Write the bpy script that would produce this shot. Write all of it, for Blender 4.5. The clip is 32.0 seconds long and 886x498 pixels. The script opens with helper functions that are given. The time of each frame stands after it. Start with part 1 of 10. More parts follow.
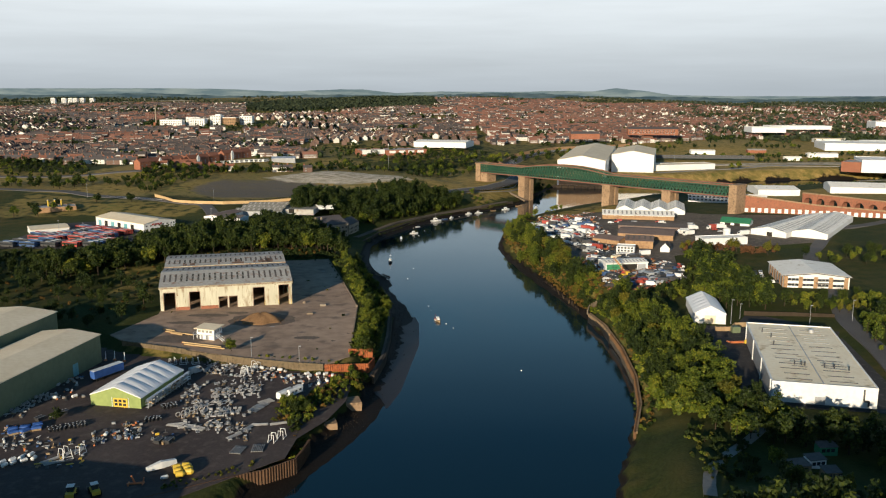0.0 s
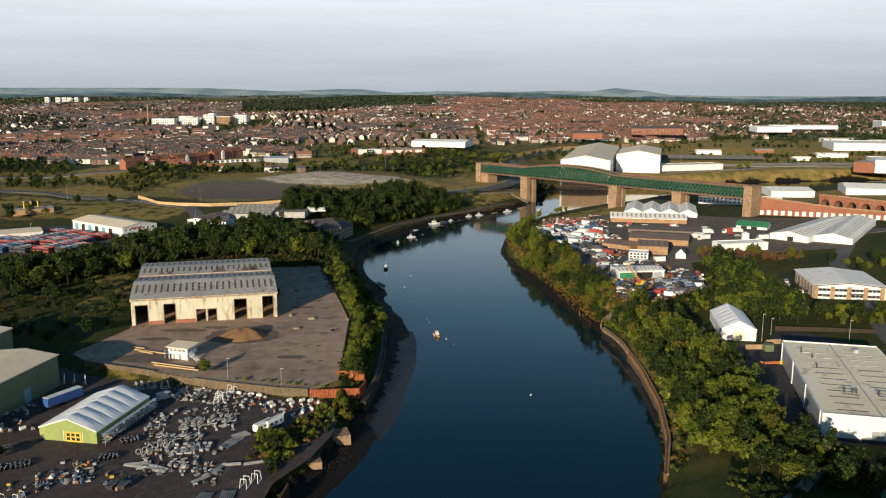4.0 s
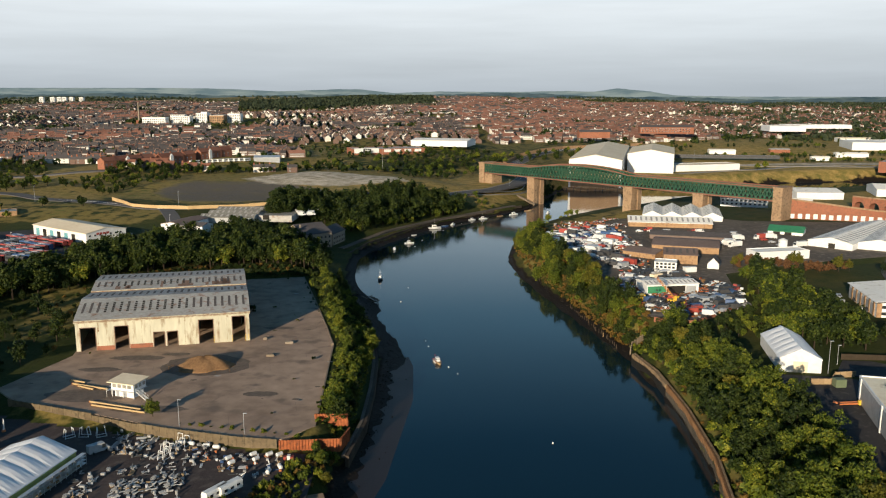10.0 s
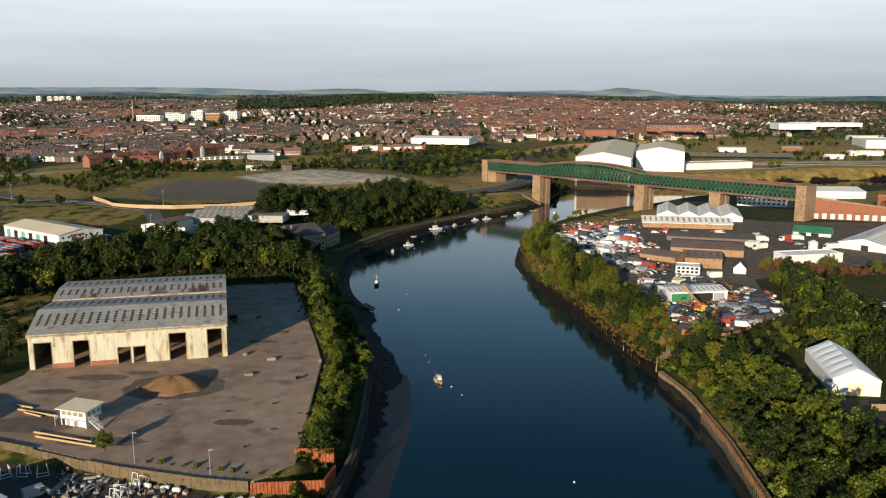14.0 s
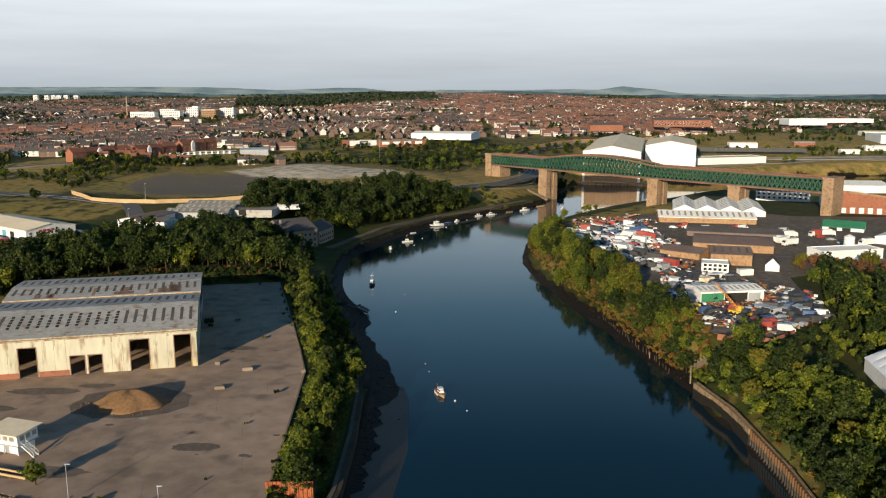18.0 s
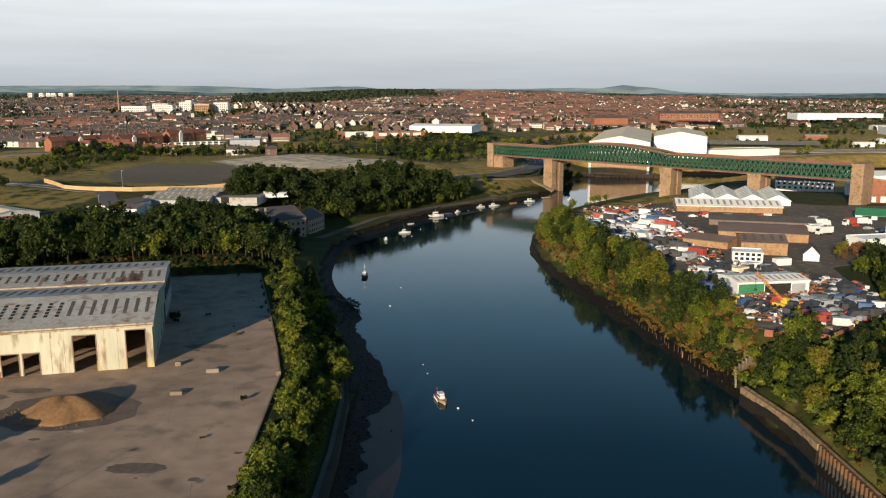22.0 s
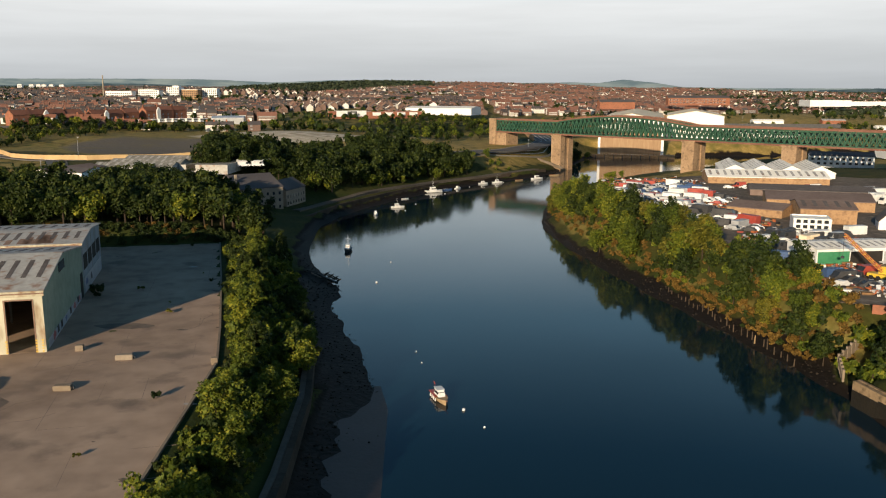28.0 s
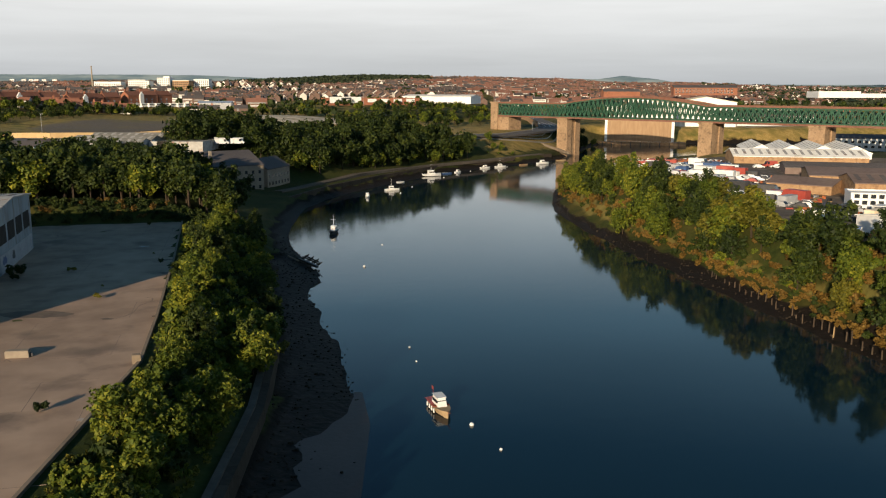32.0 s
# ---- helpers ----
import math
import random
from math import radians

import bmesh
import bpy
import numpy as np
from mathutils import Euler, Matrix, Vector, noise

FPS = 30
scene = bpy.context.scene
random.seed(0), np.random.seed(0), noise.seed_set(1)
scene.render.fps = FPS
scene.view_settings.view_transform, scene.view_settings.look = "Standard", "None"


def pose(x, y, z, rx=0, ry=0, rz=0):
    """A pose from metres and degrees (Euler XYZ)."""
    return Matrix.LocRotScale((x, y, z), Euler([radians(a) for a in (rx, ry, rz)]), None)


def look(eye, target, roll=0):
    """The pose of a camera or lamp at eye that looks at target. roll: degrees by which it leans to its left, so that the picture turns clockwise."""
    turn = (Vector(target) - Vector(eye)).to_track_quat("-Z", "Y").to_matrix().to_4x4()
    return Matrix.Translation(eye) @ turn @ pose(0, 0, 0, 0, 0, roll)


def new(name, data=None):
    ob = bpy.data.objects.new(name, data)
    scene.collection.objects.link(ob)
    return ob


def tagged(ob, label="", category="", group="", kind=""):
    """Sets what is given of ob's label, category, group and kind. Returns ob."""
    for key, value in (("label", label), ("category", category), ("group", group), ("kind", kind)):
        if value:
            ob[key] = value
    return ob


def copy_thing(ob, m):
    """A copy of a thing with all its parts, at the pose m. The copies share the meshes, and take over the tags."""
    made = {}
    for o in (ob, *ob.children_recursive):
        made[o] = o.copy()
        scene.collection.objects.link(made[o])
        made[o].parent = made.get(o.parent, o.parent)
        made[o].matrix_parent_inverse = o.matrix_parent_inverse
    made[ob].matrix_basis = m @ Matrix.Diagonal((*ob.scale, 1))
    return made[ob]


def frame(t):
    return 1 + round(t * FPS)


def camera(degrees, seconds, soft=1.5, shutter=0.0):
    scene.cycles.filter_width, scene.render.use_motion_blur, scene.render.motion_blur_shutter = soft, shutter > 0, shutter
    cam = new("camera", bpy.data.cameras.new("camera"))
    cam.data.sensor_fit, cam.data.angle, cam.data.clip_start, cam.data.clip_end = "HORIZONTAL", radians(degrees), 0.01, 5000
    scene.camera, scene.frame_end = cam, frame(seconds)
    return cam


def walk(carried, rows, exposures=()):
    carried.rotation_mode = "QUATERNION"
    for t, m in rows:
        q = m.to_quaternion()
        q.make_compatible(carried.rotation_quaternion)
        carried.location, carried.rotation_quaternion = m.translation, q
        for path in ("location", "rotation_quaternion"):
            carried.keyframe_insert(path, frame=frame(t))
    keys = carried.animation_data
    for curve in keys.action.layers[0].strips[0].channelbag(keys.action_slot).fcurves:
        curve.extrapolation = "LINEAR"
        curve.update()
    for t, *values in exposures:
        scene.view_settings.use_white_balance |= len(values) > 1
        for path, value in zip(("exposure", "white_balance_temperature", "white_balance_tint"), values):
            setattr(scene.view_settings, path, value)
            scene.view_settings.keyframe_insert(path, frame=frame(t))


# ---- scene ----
cam = camera(56.78, 32.0, soft=1.15)
PATH = [
    (0, (0.00, -0.00, 104.97), (0.00, 98.22, 86.17), -0.03),
    (1, (-0.14, 8.39, 104.24), (-0.07, 106.61, 85.49), -0.01),
    (2, (-0.28, 16.76, 103.54), (-0.14, 114.99, 84.81), -0.00),
    (3, (-0.52, 25.10, 102.65), (-0.31, 123.32, 83.90), -0.00),
    (6, (-0.79, 51.36, 100.04), (-0.56, 149.58, 81.28), 0.02),
    (7, (-0.85, 60.05, 99.10), (-0.63, 158.28, 80.39), 0.02),
    (8, (-0.95, 68.66, 98.03), (-0.75, 166.91, 79.37), 0.02),
    (9, (-1.00, 77.16, 96.81), (-0.80, 175.40, 78.16), 0.03),
    (10, (-1.01, 85.73, 95.70), (-0.84, 183.99, 77.09), 0.03),
    (11, (-1.03, 94.23, 94.62), (-0.90, 192.49, 76.04), 0.03),
    (12, (-1.15, 102.55, 93.48), (-1.05, 200.81, 74.91), 0.02),
    (13, (-1.22, 110.71, 92.14), (-1.15, 208.97, 73.57), 0.01),
    (14, (-1.29, 118.93, 90.71), (-1.24, 217.19, 72.13), 0.00),
    (17, (-1.45, 143.78, 85.04), (-1.54, 242.04, 66.51), -0.08),
    (18, (-1.53, 152.18, 82.32), (-1.62, 250.45, 63.81), -0.09),
    (19, (-1.61, 160.55, 79.67), (-1.69, 258.83, 61.20), -0.08),
    (20, (-1.69, 168.96, 77.09), (-1.76, 267.25, 58.65), -0.08),
    (21, (-1.82, 177.35, 74.19), (-1.85, 275.64, 55.77), -0.08),
    (22, (-1.97, 185.69, 70.97), (-1.96, 283.98, 52.56), -0.08),
    (23, (-2.04, 193.99, 67.73), (-1.97, 292.28, 49.32), -0.08),
    (24, (-2.08, 202.19, 64.48), (-1.95, 300.48, 46.05), -0.06),
    (25, (-2.16, 210.40, 61.26), (-1.97, 308.68, 42.79), -0.03),
    (28, (-2.42, 235.68, 51.84), (-2.08, 333.92, 33.16), 0.08),
    (29, (-2.51, 244.05, 49.05), (-2.10, 342.28, 30.31), 0.09),
    (30, (-2.60, 252.36, 46.30), (-2.13, 350.58, 27.50), 0.09),
    (31, (-2.60, 260.69, 43.53), (-2.08, 358.90, 24.69), 0.10),
    (32, (-2.68, 268.90, 40.67), (-2.10, 367.10, 21.79), 0.11),
]
walk(cam, [(t, look(eye, target, roll)) for t, eye, target, roll in PATH], exposures=((0.0, 0.38, 6190, 8.5), (16.0, 0.38, 6180, 9.5), (32.0, 0.37, 6620, 11.5)))

# ---- light ----
SUN_EL, SUN_TO = radians(12.3), Vector((0.38, 0.925, 0.0)).normalized()
sun_data = bpy.data.lights.new("sun", "SUN")
sun_data.energy, sun_data.angle, sun_data.color = 5.0, radians(0.6), (1.0, 0.815, 0.575)
sun = new("sun", sun_data)
sun.matrix_world = look((0, 0, 400), Vector((0, 0, 400)) + SUN_TO * math.cos(SUN_EL) - Vector((0, 0, math.sin(SUN_EL))))

world = bpy.data.worlds.new("sky")
scene.world = world
world.use_nodes = True
wn, wl = world.node_tree.nodes, world.node_tree.links
wn.clear()


def wnode(kind, **values):
    n = wn.new(kind)
    for key, value in values.items():
        n.inputs[key].default_value = value
    return n


sky = wn.new("ShaderNodeTexSky")
sky.sky_type, sky.sun_disc, sky.sun_elevation = "NISHITA", False, SUN_EL
sky.sun_rotation = math.atan2(-SUN_TO.x, -SUN_TO.y)
sky.dust_density, sky.ozone_density = 2.0, 2.0
coord = wn.new("ShaderNodeTexCoord")
split = wn.new("ShaderNodeSeparateXYZ")
wl.new(coord.outputs["Generated"], split.inputs[0])
veil = wn.new("ShaderNodeValToRGB")
els = veil.color_ramp.elements
els[0].position, els[0].color = 0.0, (0.56, 0.60, 0.63, 1)
els[1].position, els[1].color = 1.0, (0.020, 0.066, 0.145, 1)
for at, col in ((0.04, (0.70, 0.735, 0.755, 1)), (0.10, (0.95, 0.975, 0.975, 1)), (0.15, (0.86, 1.0, 1.06, 1)), (0.26, (0.27, 0.53, 0.73, 1)), (0.40, (0.060, 0.19, 0.35, 1))):
    e = els.new(at)
    e.color = col
wl.new(split.outputs["Z"], veil.inputs["Fac"])
stretch = wnode("ShaderNodeMapping", Scale=(2.2, 2.2, 26.0))
wl.new(coord.outputs["Generated"], stretch.inputs["Vector"])
cloud = wnode("ShaderNodeTexNoise", Scale=1.6, Detail=6.0, Roughness=0.55)
wl.new(stretch.outputs[0], cloud.inputs["Vector"])
band = wnode("ShaderNodeMapRange")
for key, value in (("From Min", 0.3), ("From Max", 0.75), ("To Min", 1.05), ("To Max", 0.90)):
    band.inputs[key].default_value = value
wl.new(cloud.outputs["Fac"], band.inputs["Value"])
veil_c = wn.new("ShaderNodeMix")
veil_c.data_type, veil_c.blend_type = "RGBA", "MULTIPLY"
veil_c.inputs[0].default_value = 1.0
wl.new(veil.outputs["Color"], veil_c.inputs[6])
wl.new(band.outputs[0], veil_c.inputs[7])
clear = wnode("ShaderNodeBackground", Strength=0.037)
wl.new(sky.outputs[0], clear.inputs["Color"])
haze = wnode("ShaderNodeBackground", Strength=0.75)
wl.new(veil_c.outputs[2], haze.inputs["Color"])
both = wn.new("ShaderNodeMixShader")
both.inputs[0].default_value = 0.88
wl.new(clear.outputs[0], both.inputs[1])
wl.new(haze.outputs[0], both.inputs[2])
wout = wn.new("ShaderNodeOutputWorld")
wl.new(both.outputs[0], wout.inputs[0])

# ---- materials ----
def material(name, dark, light, rough=0.85, metal=0.0, fine=2.0, coarse=0.12, bump=0.3, stain=None, amount=0.35, rand=0.0, island=0.0, stretch=None, ior=1.45):
    """Two colours mixed at a fine and a coarse scale (per metre), an optional third as stains, and relief."""
    m = bpy.data.materials.new(name)
    m.use_nodes = True
    n, l = m.node_tree.nodes, m.node_tree.links
    b = n["Principled BSDF"]
    b.inputs["Roughness"].default_value, b.inputs["Metallic"].default_value, b.inputs["IOR"].default_value = rough, metal, ior
    b.inputs["Specular IOR Level"].default_value = 0.2 if rough >= 0.7 else 0.5
    geo = n.new("ShaderNodeNewGeometry")
    where = geo.outputs["Position"]
    if stretch:
        mp = n.new("ShaderNodeMapping")
        mp.inputs["Scale"].default_value = stretch
        l.new(where, mp.inputs["Vector"])
        where = mp.outputs[0]

    def noise_at(scale, detail=4.0):
        t = n.new("ShaderNodeTexNoise")
        t.inputs["Scale"].default_value, t.inputs["Detail"].default_value = scale, detail
        l.new(where, t.inputs["Vector"])
        return t.outputs["Fac"]

    def mixed(fac, a, c):
        x = n.new("ShaderNodeMix")
        x.data_type = "RGBA"
        l.new(fac, x.inputs[0])
        for socket, v in ((x.inputs[6], a), (x.inputs[7], c)):
            if isinstance(v, tuple):
                socket.default_value = (*v, 1)
            else:
                l.new(v, socket)
        return x.outputs[2]

    def ramp(fac, lo, hi, a=0.0, c=1.0):
        r = n.new("ShaderNodeMapRange")
        for key, v in (("From Min", lo), ("From Max", hi), ("To Min", a), ("To Max", c)):
            r.inputs[key].default_value = v
        l.new(fac, r.inputs["Value"])
        return r.outputs[0]

    f, c = noise_at(fine, 6.0), noise_at(coarse, 3.0)
    add = n.new("ShaderNodeMath")
    add.operation = "ADD"
    l.new(ramp(f, 0.3, 0.7, 0.0, 0.5), add.inputs[0])
    l.new(ramp(c, 0.3, 0.7, 0.0, 0.5), add.inputs[1])
    fac = add.outputs[0]
    if rand or island:
        src = n.new("ShaderNodeObjectInfo").outputs["Random"] if rand else geo.outputs["Random Per Island"]
        k = n.new("ShaderNodeMath")
        k.operation = "MULTIPLY_ADD"
        k.inputs[1].default_value = rand or island
        l.new(src, k.inputs[0])
        k2 = n.new("ShaderNodeMath")
        k2.operation = "MULTIPLY"
        k2.inputs[1].default_value = 1 - (rand or island)
        l.new(fac, k2.inputs[0])
        l.new(k2.outputs[0], k.inputs[2])
        fac = k.outputs[0]
    col = mixed(fac, dark, light)
    if stain:
        col = mixed(ramp(noise_at(coarse * 4 + fine * 0.1, 8.0), 0.62 - amount * 0.35, 0.72), col, stain)
    l.new(col, b.inputs["Base Color"])
    if bump:
        bp = n.new("ShaderNodeBump")
        bp.inputs["Strength"].default_value, bp.inputs["Distance"].default_value = bump, 0.3 / fine
        l.new(f, bp.inputs["Height"])
        l.new(bp.outputs[0], b.inputs["Normal"])
    return m


def leafy(name, dark, mid, light):
    """Leaves: a colour per leaf and per tree, with a little light through them."""
    m = bpy.data.materials.new(name)
    m.use_nodes = True
    n, l = m.node_tree.nodes, m.node_tree.links
    b = n["Principled BSDF"]
    geo, info = n.new("ShaderNodeNewGeometry"), n.new("ShaderNodeObjectInfo")
    add = n.new("ShaderNodeMath")
    add.operation = "MULTIPLY_ADD"
    add.inputs[1].default_value = 0.5
    half = n.new("ShaderNodeMath")
    half.operation = "MULTIPLY"
    half.inputs[1].default_value = 0.5
    spot = n.new("ShaderNodeTexNoise")
    spot.inputs["Scale"].default_value, spot.inputs["Detail"].default_value = 0.16, 2.0
    l.new(geo.outputs["Position"], spot.inputs["Vector"])
    both = n.new("ShaderNodeMath")
    both.operation = "MULTIPLY_ADD"
    both.inputs[1].default_value, both.inputs[2].default_value = 0.35, 0.0
    l.new(info.outputs["Random"], both.inputs[0])
    wide = n.new("ShaderNodeMapRange")
    wide.inputs["From Min"].default_value, wide.inputs["From Max"].default_value, wide.inputs["To Max"].default_value = 0.3, 0.7, 0.65
    l.new(spot.outputs["Fac"], wide.inputs["Value"])
    l.new(wide.outputs[0], both.inputs[2])
    l.new(both.outputs[0], half.inputs[0])
    l.new(geo.outputs["Random Per Island"], add.inputs[0])
    l.new(half.outputs[0], add.inputs[2])
    r = n.new("ShaderNodeValToRGB")
    r.color_ramp.elements[0].color, r.color_ramp.elements[1].color = (*dark, 1), (*light, 1)
    r.color_ramp.elements[0].position, r.color_ramp.elements[1].position = 0.1, 0.95
    r.color_ramp.elements.new(0.55).color = (*mid, 1)
    l.new(add.outputs[0], r.inputs["Fac"])
    l.new(r.outputs[0], b.inputs["Base Color"])
    b.inputs["Roughness"].default_value = 0.65
    b.inputs["Specular IOR Level"].default_value = 0.25
    thin = n.new("ShaderNodeBsdfTranslucent")
    l.new(r.outputs[0], thin.inputs["Color"])
    mx = n.new("ShaderNodeMixShader")
    mx.inputs[0].default_value = 0.2
    l.new(b.outputs[0], mx.inputs[1])
    l.new(thin.outputs[0], mx.inputs[2])
    l.new(mx.outputs[0], n["Material Output"].inputs["Surface"])
    return m


CONCRETE = material("concrete_slab", (0.215, 0.150, 0.106), (0.46, 0.33, 0.235), fine=0.22, coarse=0.03, bump=0.04, stain=(0.19, 0.14, 0.105), amount=0.2)
STONE = material("stone", (0.20, 0.165, 0.125), (0.36, 0.305, 0.235), fine=1.5, coarse=0.2, rand=0.3)
SANDSTONE = material("sandstone", (0.22, 0.145, 0.085), (0.38, 0.26, 0.16), fine=1.0, coarse=0.12, stain=(0.13, 0.09, 0.06), amount=0.25)
BRICK = material("brick", (0.22, 0.085, 0.05), (0.36, 0.15, 0.09), fine=2.5, coarse=0.15, stain=(0.16, 0.09, 0.06), rand=0.35)
TAN_BRICK = material("tan_brick", (0.28, 0.17, 0.09), (0.42, 0.27, 0.15), fine=2.0, coarse=0.15, stain=(0.2, 0.12, 0.07))
ASPHALT = material("asphalt", (0.035, 0.033, 0.034), (0.065, 0.060, 0.058), fine=2.5, coarse=0.08, stain=(0.10, 0.09, 0.08), amount=0.2)
DIRT = material("oily_dirt", (0.075, 0.060, 0.046), (0.175, 0.142, 0.108), fine=0.9, coarse=0.06, stain=(0.24, 0.20, 0.155), amount=0.25)
YARD = material("yard_asphalt", (0.050, 0.038, 0.035), (0.088, 0.069, 0.062), fine=1.2, coarse=0.06, stain=(0.11, 0.09, 0.075), amount=0.25)
WHITE_CLAD = material("white_cladding", (0.62, 0.615, 0.595), (0.80, 0.80, 0.785), rough=0.55, fine=0.8, coarse=0.1, bump=0.08)
CREAM = material("weathered_cream_cladding", (0.42, 0.40, 0.30), (0.64, 0.615, 0.48), rough=0.7, fine=0.6, coarse=0.12, bump=0.1, stain=(0.24, 0.16, 0.09), amount=0.22, stretch=(1.0, 1.0, 0.25))
RUSTED_CREAM = material("rusted_cream_board", (0.33, 0.30, 0.21), (0.56, 0.53, 0.40), rough=0.75, fine=0.5, coarse=0.2, bump=0.1, stain=(0.20, 0.095, 0.045), amount=0.62)
GREEN_GABLE = material("pale_green_cladding", (0.17, 0.225, 0.165), (0.29, 0.35, 0.27), rough=0.7, fine=0.6, coarse=0.1, bump=0.1)
PALE_GABLE = material("dirty_white_cladding", (0.19, 0.23, 0.25), (0.32, 0.36, 0.38), rough=0.7, fine=0.6, coarse=0.12, bump=0.1, stain=(0.14, 0.11, 0.09), amount=0.3, stretch=(1.0, 1.0, 0.25))
GREY_ROOF = material("weathered_sheet_roof", (0.27, 0.262, 0.24), (0.48, 0.467, 0.43), rough=0.75, fine=0.9, coarse=0.08, bump=0.15, stain=(0.25, 0.14, 0.09), amount=0.2)
RUST_ROOF = material("rusted_sheet", (0.15, 0.095, 0.07), (0.30, 0.20, 0.145), rough=0.9, fine=1.2, coarse=0.15)
WHITE_ROOF = material("pale_roof", (0.82, 0.78, 0.69), (0.93, 0.90, 0.83), rough=0.75, fine=0.7, coarse=0.06, bump=0.08, stain=(0.62, 0.56, 0.45), amount=0.08)
STAINED_ROOF = material("stained_cream_roof", (0.78, 0.66, 0.45), (0.92, 0.84, 0.66), rough=0.75, fine=0.7, coarse=0.05, bump=0.08, stain=(0.52, 0.41, 0.25), amount=0.1)
MEMBRANE = material("white_membrane", (0.72, 0.72, 0.72), (0.84, 0.84, 0.84), rough=0.5, fine=0.5, coarse=0.1, bump=0.05)
TAN_ROOF = material("tan_roof", (0.68, 0.56, 0.38), (0.82, 0.71, 0.53), rough=0.8, fine=0.6, coarse=0.06, bump=0.1)
DULL_ROOF = material("dull_sheet_roof", (0.15, 0.142, 0.118), (0.30, 0.285, 0.245), rough=0.8, fine=0.9, coarse=0.1, bump=0.15, stain=(0.40, 0.38, 0.33), amount=0.2)
DARK_ROOF = material("dark_roof", (0.075, 0.065, 0.06), (0.15, 0.13, 0.12), rough=0.85, fine=0.8, coarse=0.1)
BROWN_ROOF = material("brown_roof", (0.14, 0.10, 0.085), (0.22, 0.165, 0.14), rough=0.9, fine=0.8, coarse=0.08)
SLATE = material("slate", (0.06, 0.055, 0.055), (0.13, 0.115, 0.11), rough=0.7, fine=1.5, coarse=0.1, rand=0.4)
RED_TILE = material("red_tile", (0.14, 0.060, 0.040), (0.28, 0.125, 0.080), rough=0.85, fine=1.5, coarse=0.1, rand=0.5)
OLIVE_CLAD = material("olive_cladding", (0.10, 0.13, 0.075), (0.15, 0.185, 0.11), rough=0.6, fine=0.6, coarse=0.08, bump=0.08)
BRIDGE_GREEN = material("bridge_green_paint", (0.012, 0.052, 0.030), (0.030, 0.095, 0.055), rough=0.55, fine=1.0, coarse=0.1, bump=0.1, stain=(0.10, 0.06, 0.03), amount=0.1)
DECK_BROWN = material("deck_steel", (0.13, 0.060, 0.042), (0.24, 0.12, 0.085), rough=0.85, fine=1.0, coarse=0.1)
RUST = material("rusty_steel", (0.22, 0.065, 0.025), (0.42, 0.14, 0.055), rough=0.9, fine=1.5, coarse=0.3, stain=(0.13, 0.05, 0.03))
# near-black panel colour that stands in for the shade inside openings
DARK_OPEN = material("interior_shade", (0.02, 0.018, 0.016), (0.04, 0.036, 0.03), fine=0.5)
GLASS = material("window_glass", (0.02, 0.024, 0.028), (0.04, 0.045, 0.05), rough=0.12, fine=0.5, bump=0.0)
STEEL = material("galvanised_steel", (0.42, 0.43, 0.44), (0.66, 0.67, 0.68), rough=0.45, metal=0.55, fine=1.5, coarse=0.3, bump=0.1)
DARK_STEEL = material("dark_steel", (0.04, 0.04, 0.042), (0.09, 0.09, 0.092), rough=0.6, metal=0.3, fine=2.0, coarse=0.4)
GALV = material("dull_galvanised", (0.20, 0.195, 0.19), (0.54, 0.53, 0.51), rough=0.5, metal=0.3, fine=2.0, coarse=0.5, island=0.6, bump=0.05)
TIMBER = material("weathered_timber", (0.22, 0.15, 0.08), (0.40, 0.29, 0.17), rough=0.9, fine=2.0, coarse=0.3, rand=0.4)
PALE_TIMBER = material("pale_timber_boards", (0.40, 0.27, 0.13), (0.56, 0.40, 0.21), rough=0.85, fine=1.5, coarse=0.2, rand=0.3)
BARK = material("bark", (0.025, 0.018, 0.012), (0.06, 0.045, 0.03), fine=6.0, coarse=0.5)
EARTH = material("loose_earth", (0.125, 0.072, 0.035), (0.27, 0.155, 0.075), fine=1.5, coarse=0.12)
WHITE_PAINT = material("white_paint", (0.56, 0.56, 0.54), (0.78, 0.78, 0.75), rough=0.5, fine=1.0, coarse=0.2, bump=0.05)
YELLOW = material("yellow_paint", (0.50, 0.33, 0.03), (0.68, 0.47, 0.06), rough=0.5, fine=1.0, coarse=0.3, bump=0.05)
RED = material("red_paint", (0.26, 0.04, 0.03), (0.40, 0.08, 0.055), rough=0.45, fine=1.0, coarse=0.3, bump=0.05)
ORANGE = material("orange_paint", (0.40, 0.12, 0.04), (0.56, 0.20, 0.07), rough=0.5, fine=1.0, coarse=0.3, bump=0.05)
BLUE = material("blue_paint", (0.03, 0.065, 0.15), (0.06, 0.11, 0.24), rough=0.45, fine=1.0, coarse=0.3, bump=0.05)
LIME = material("lime_cladding", (0.20, 0.26, 0.075), (0.31, 0.37, 0.12), rough=0.6, fine=0.6, coarse=0.08, bump=0.08)
TARP = material("blue_tarpaulin", (0.025, 0.07, 0.24), (0.05, 0.13, 0.40), rough=0.5, fine=1.0, coarse=0.3, bump=0.1)
TEAL = material("teal_panel", (0.10, 0.28, 0.33), (0.18, 0.40, 0.45), rough=0.5, fine=1.0, coarse=0.3, bump=0.05)
GREEN_PAINT = material("bright_green_paint", (0.03, 0.16, 0.075), (0.06, 0.25, 0.12), rough=0.5, fine=1.0, coarse=0.3, bump=0.05)
GREY_PAINT = material("grey_paint", (0.26, 0.27, 0.28), (0.40, 0.41, 0.42), rough=0.45, fine=1.0, coarse=0.3, bump=0.05)
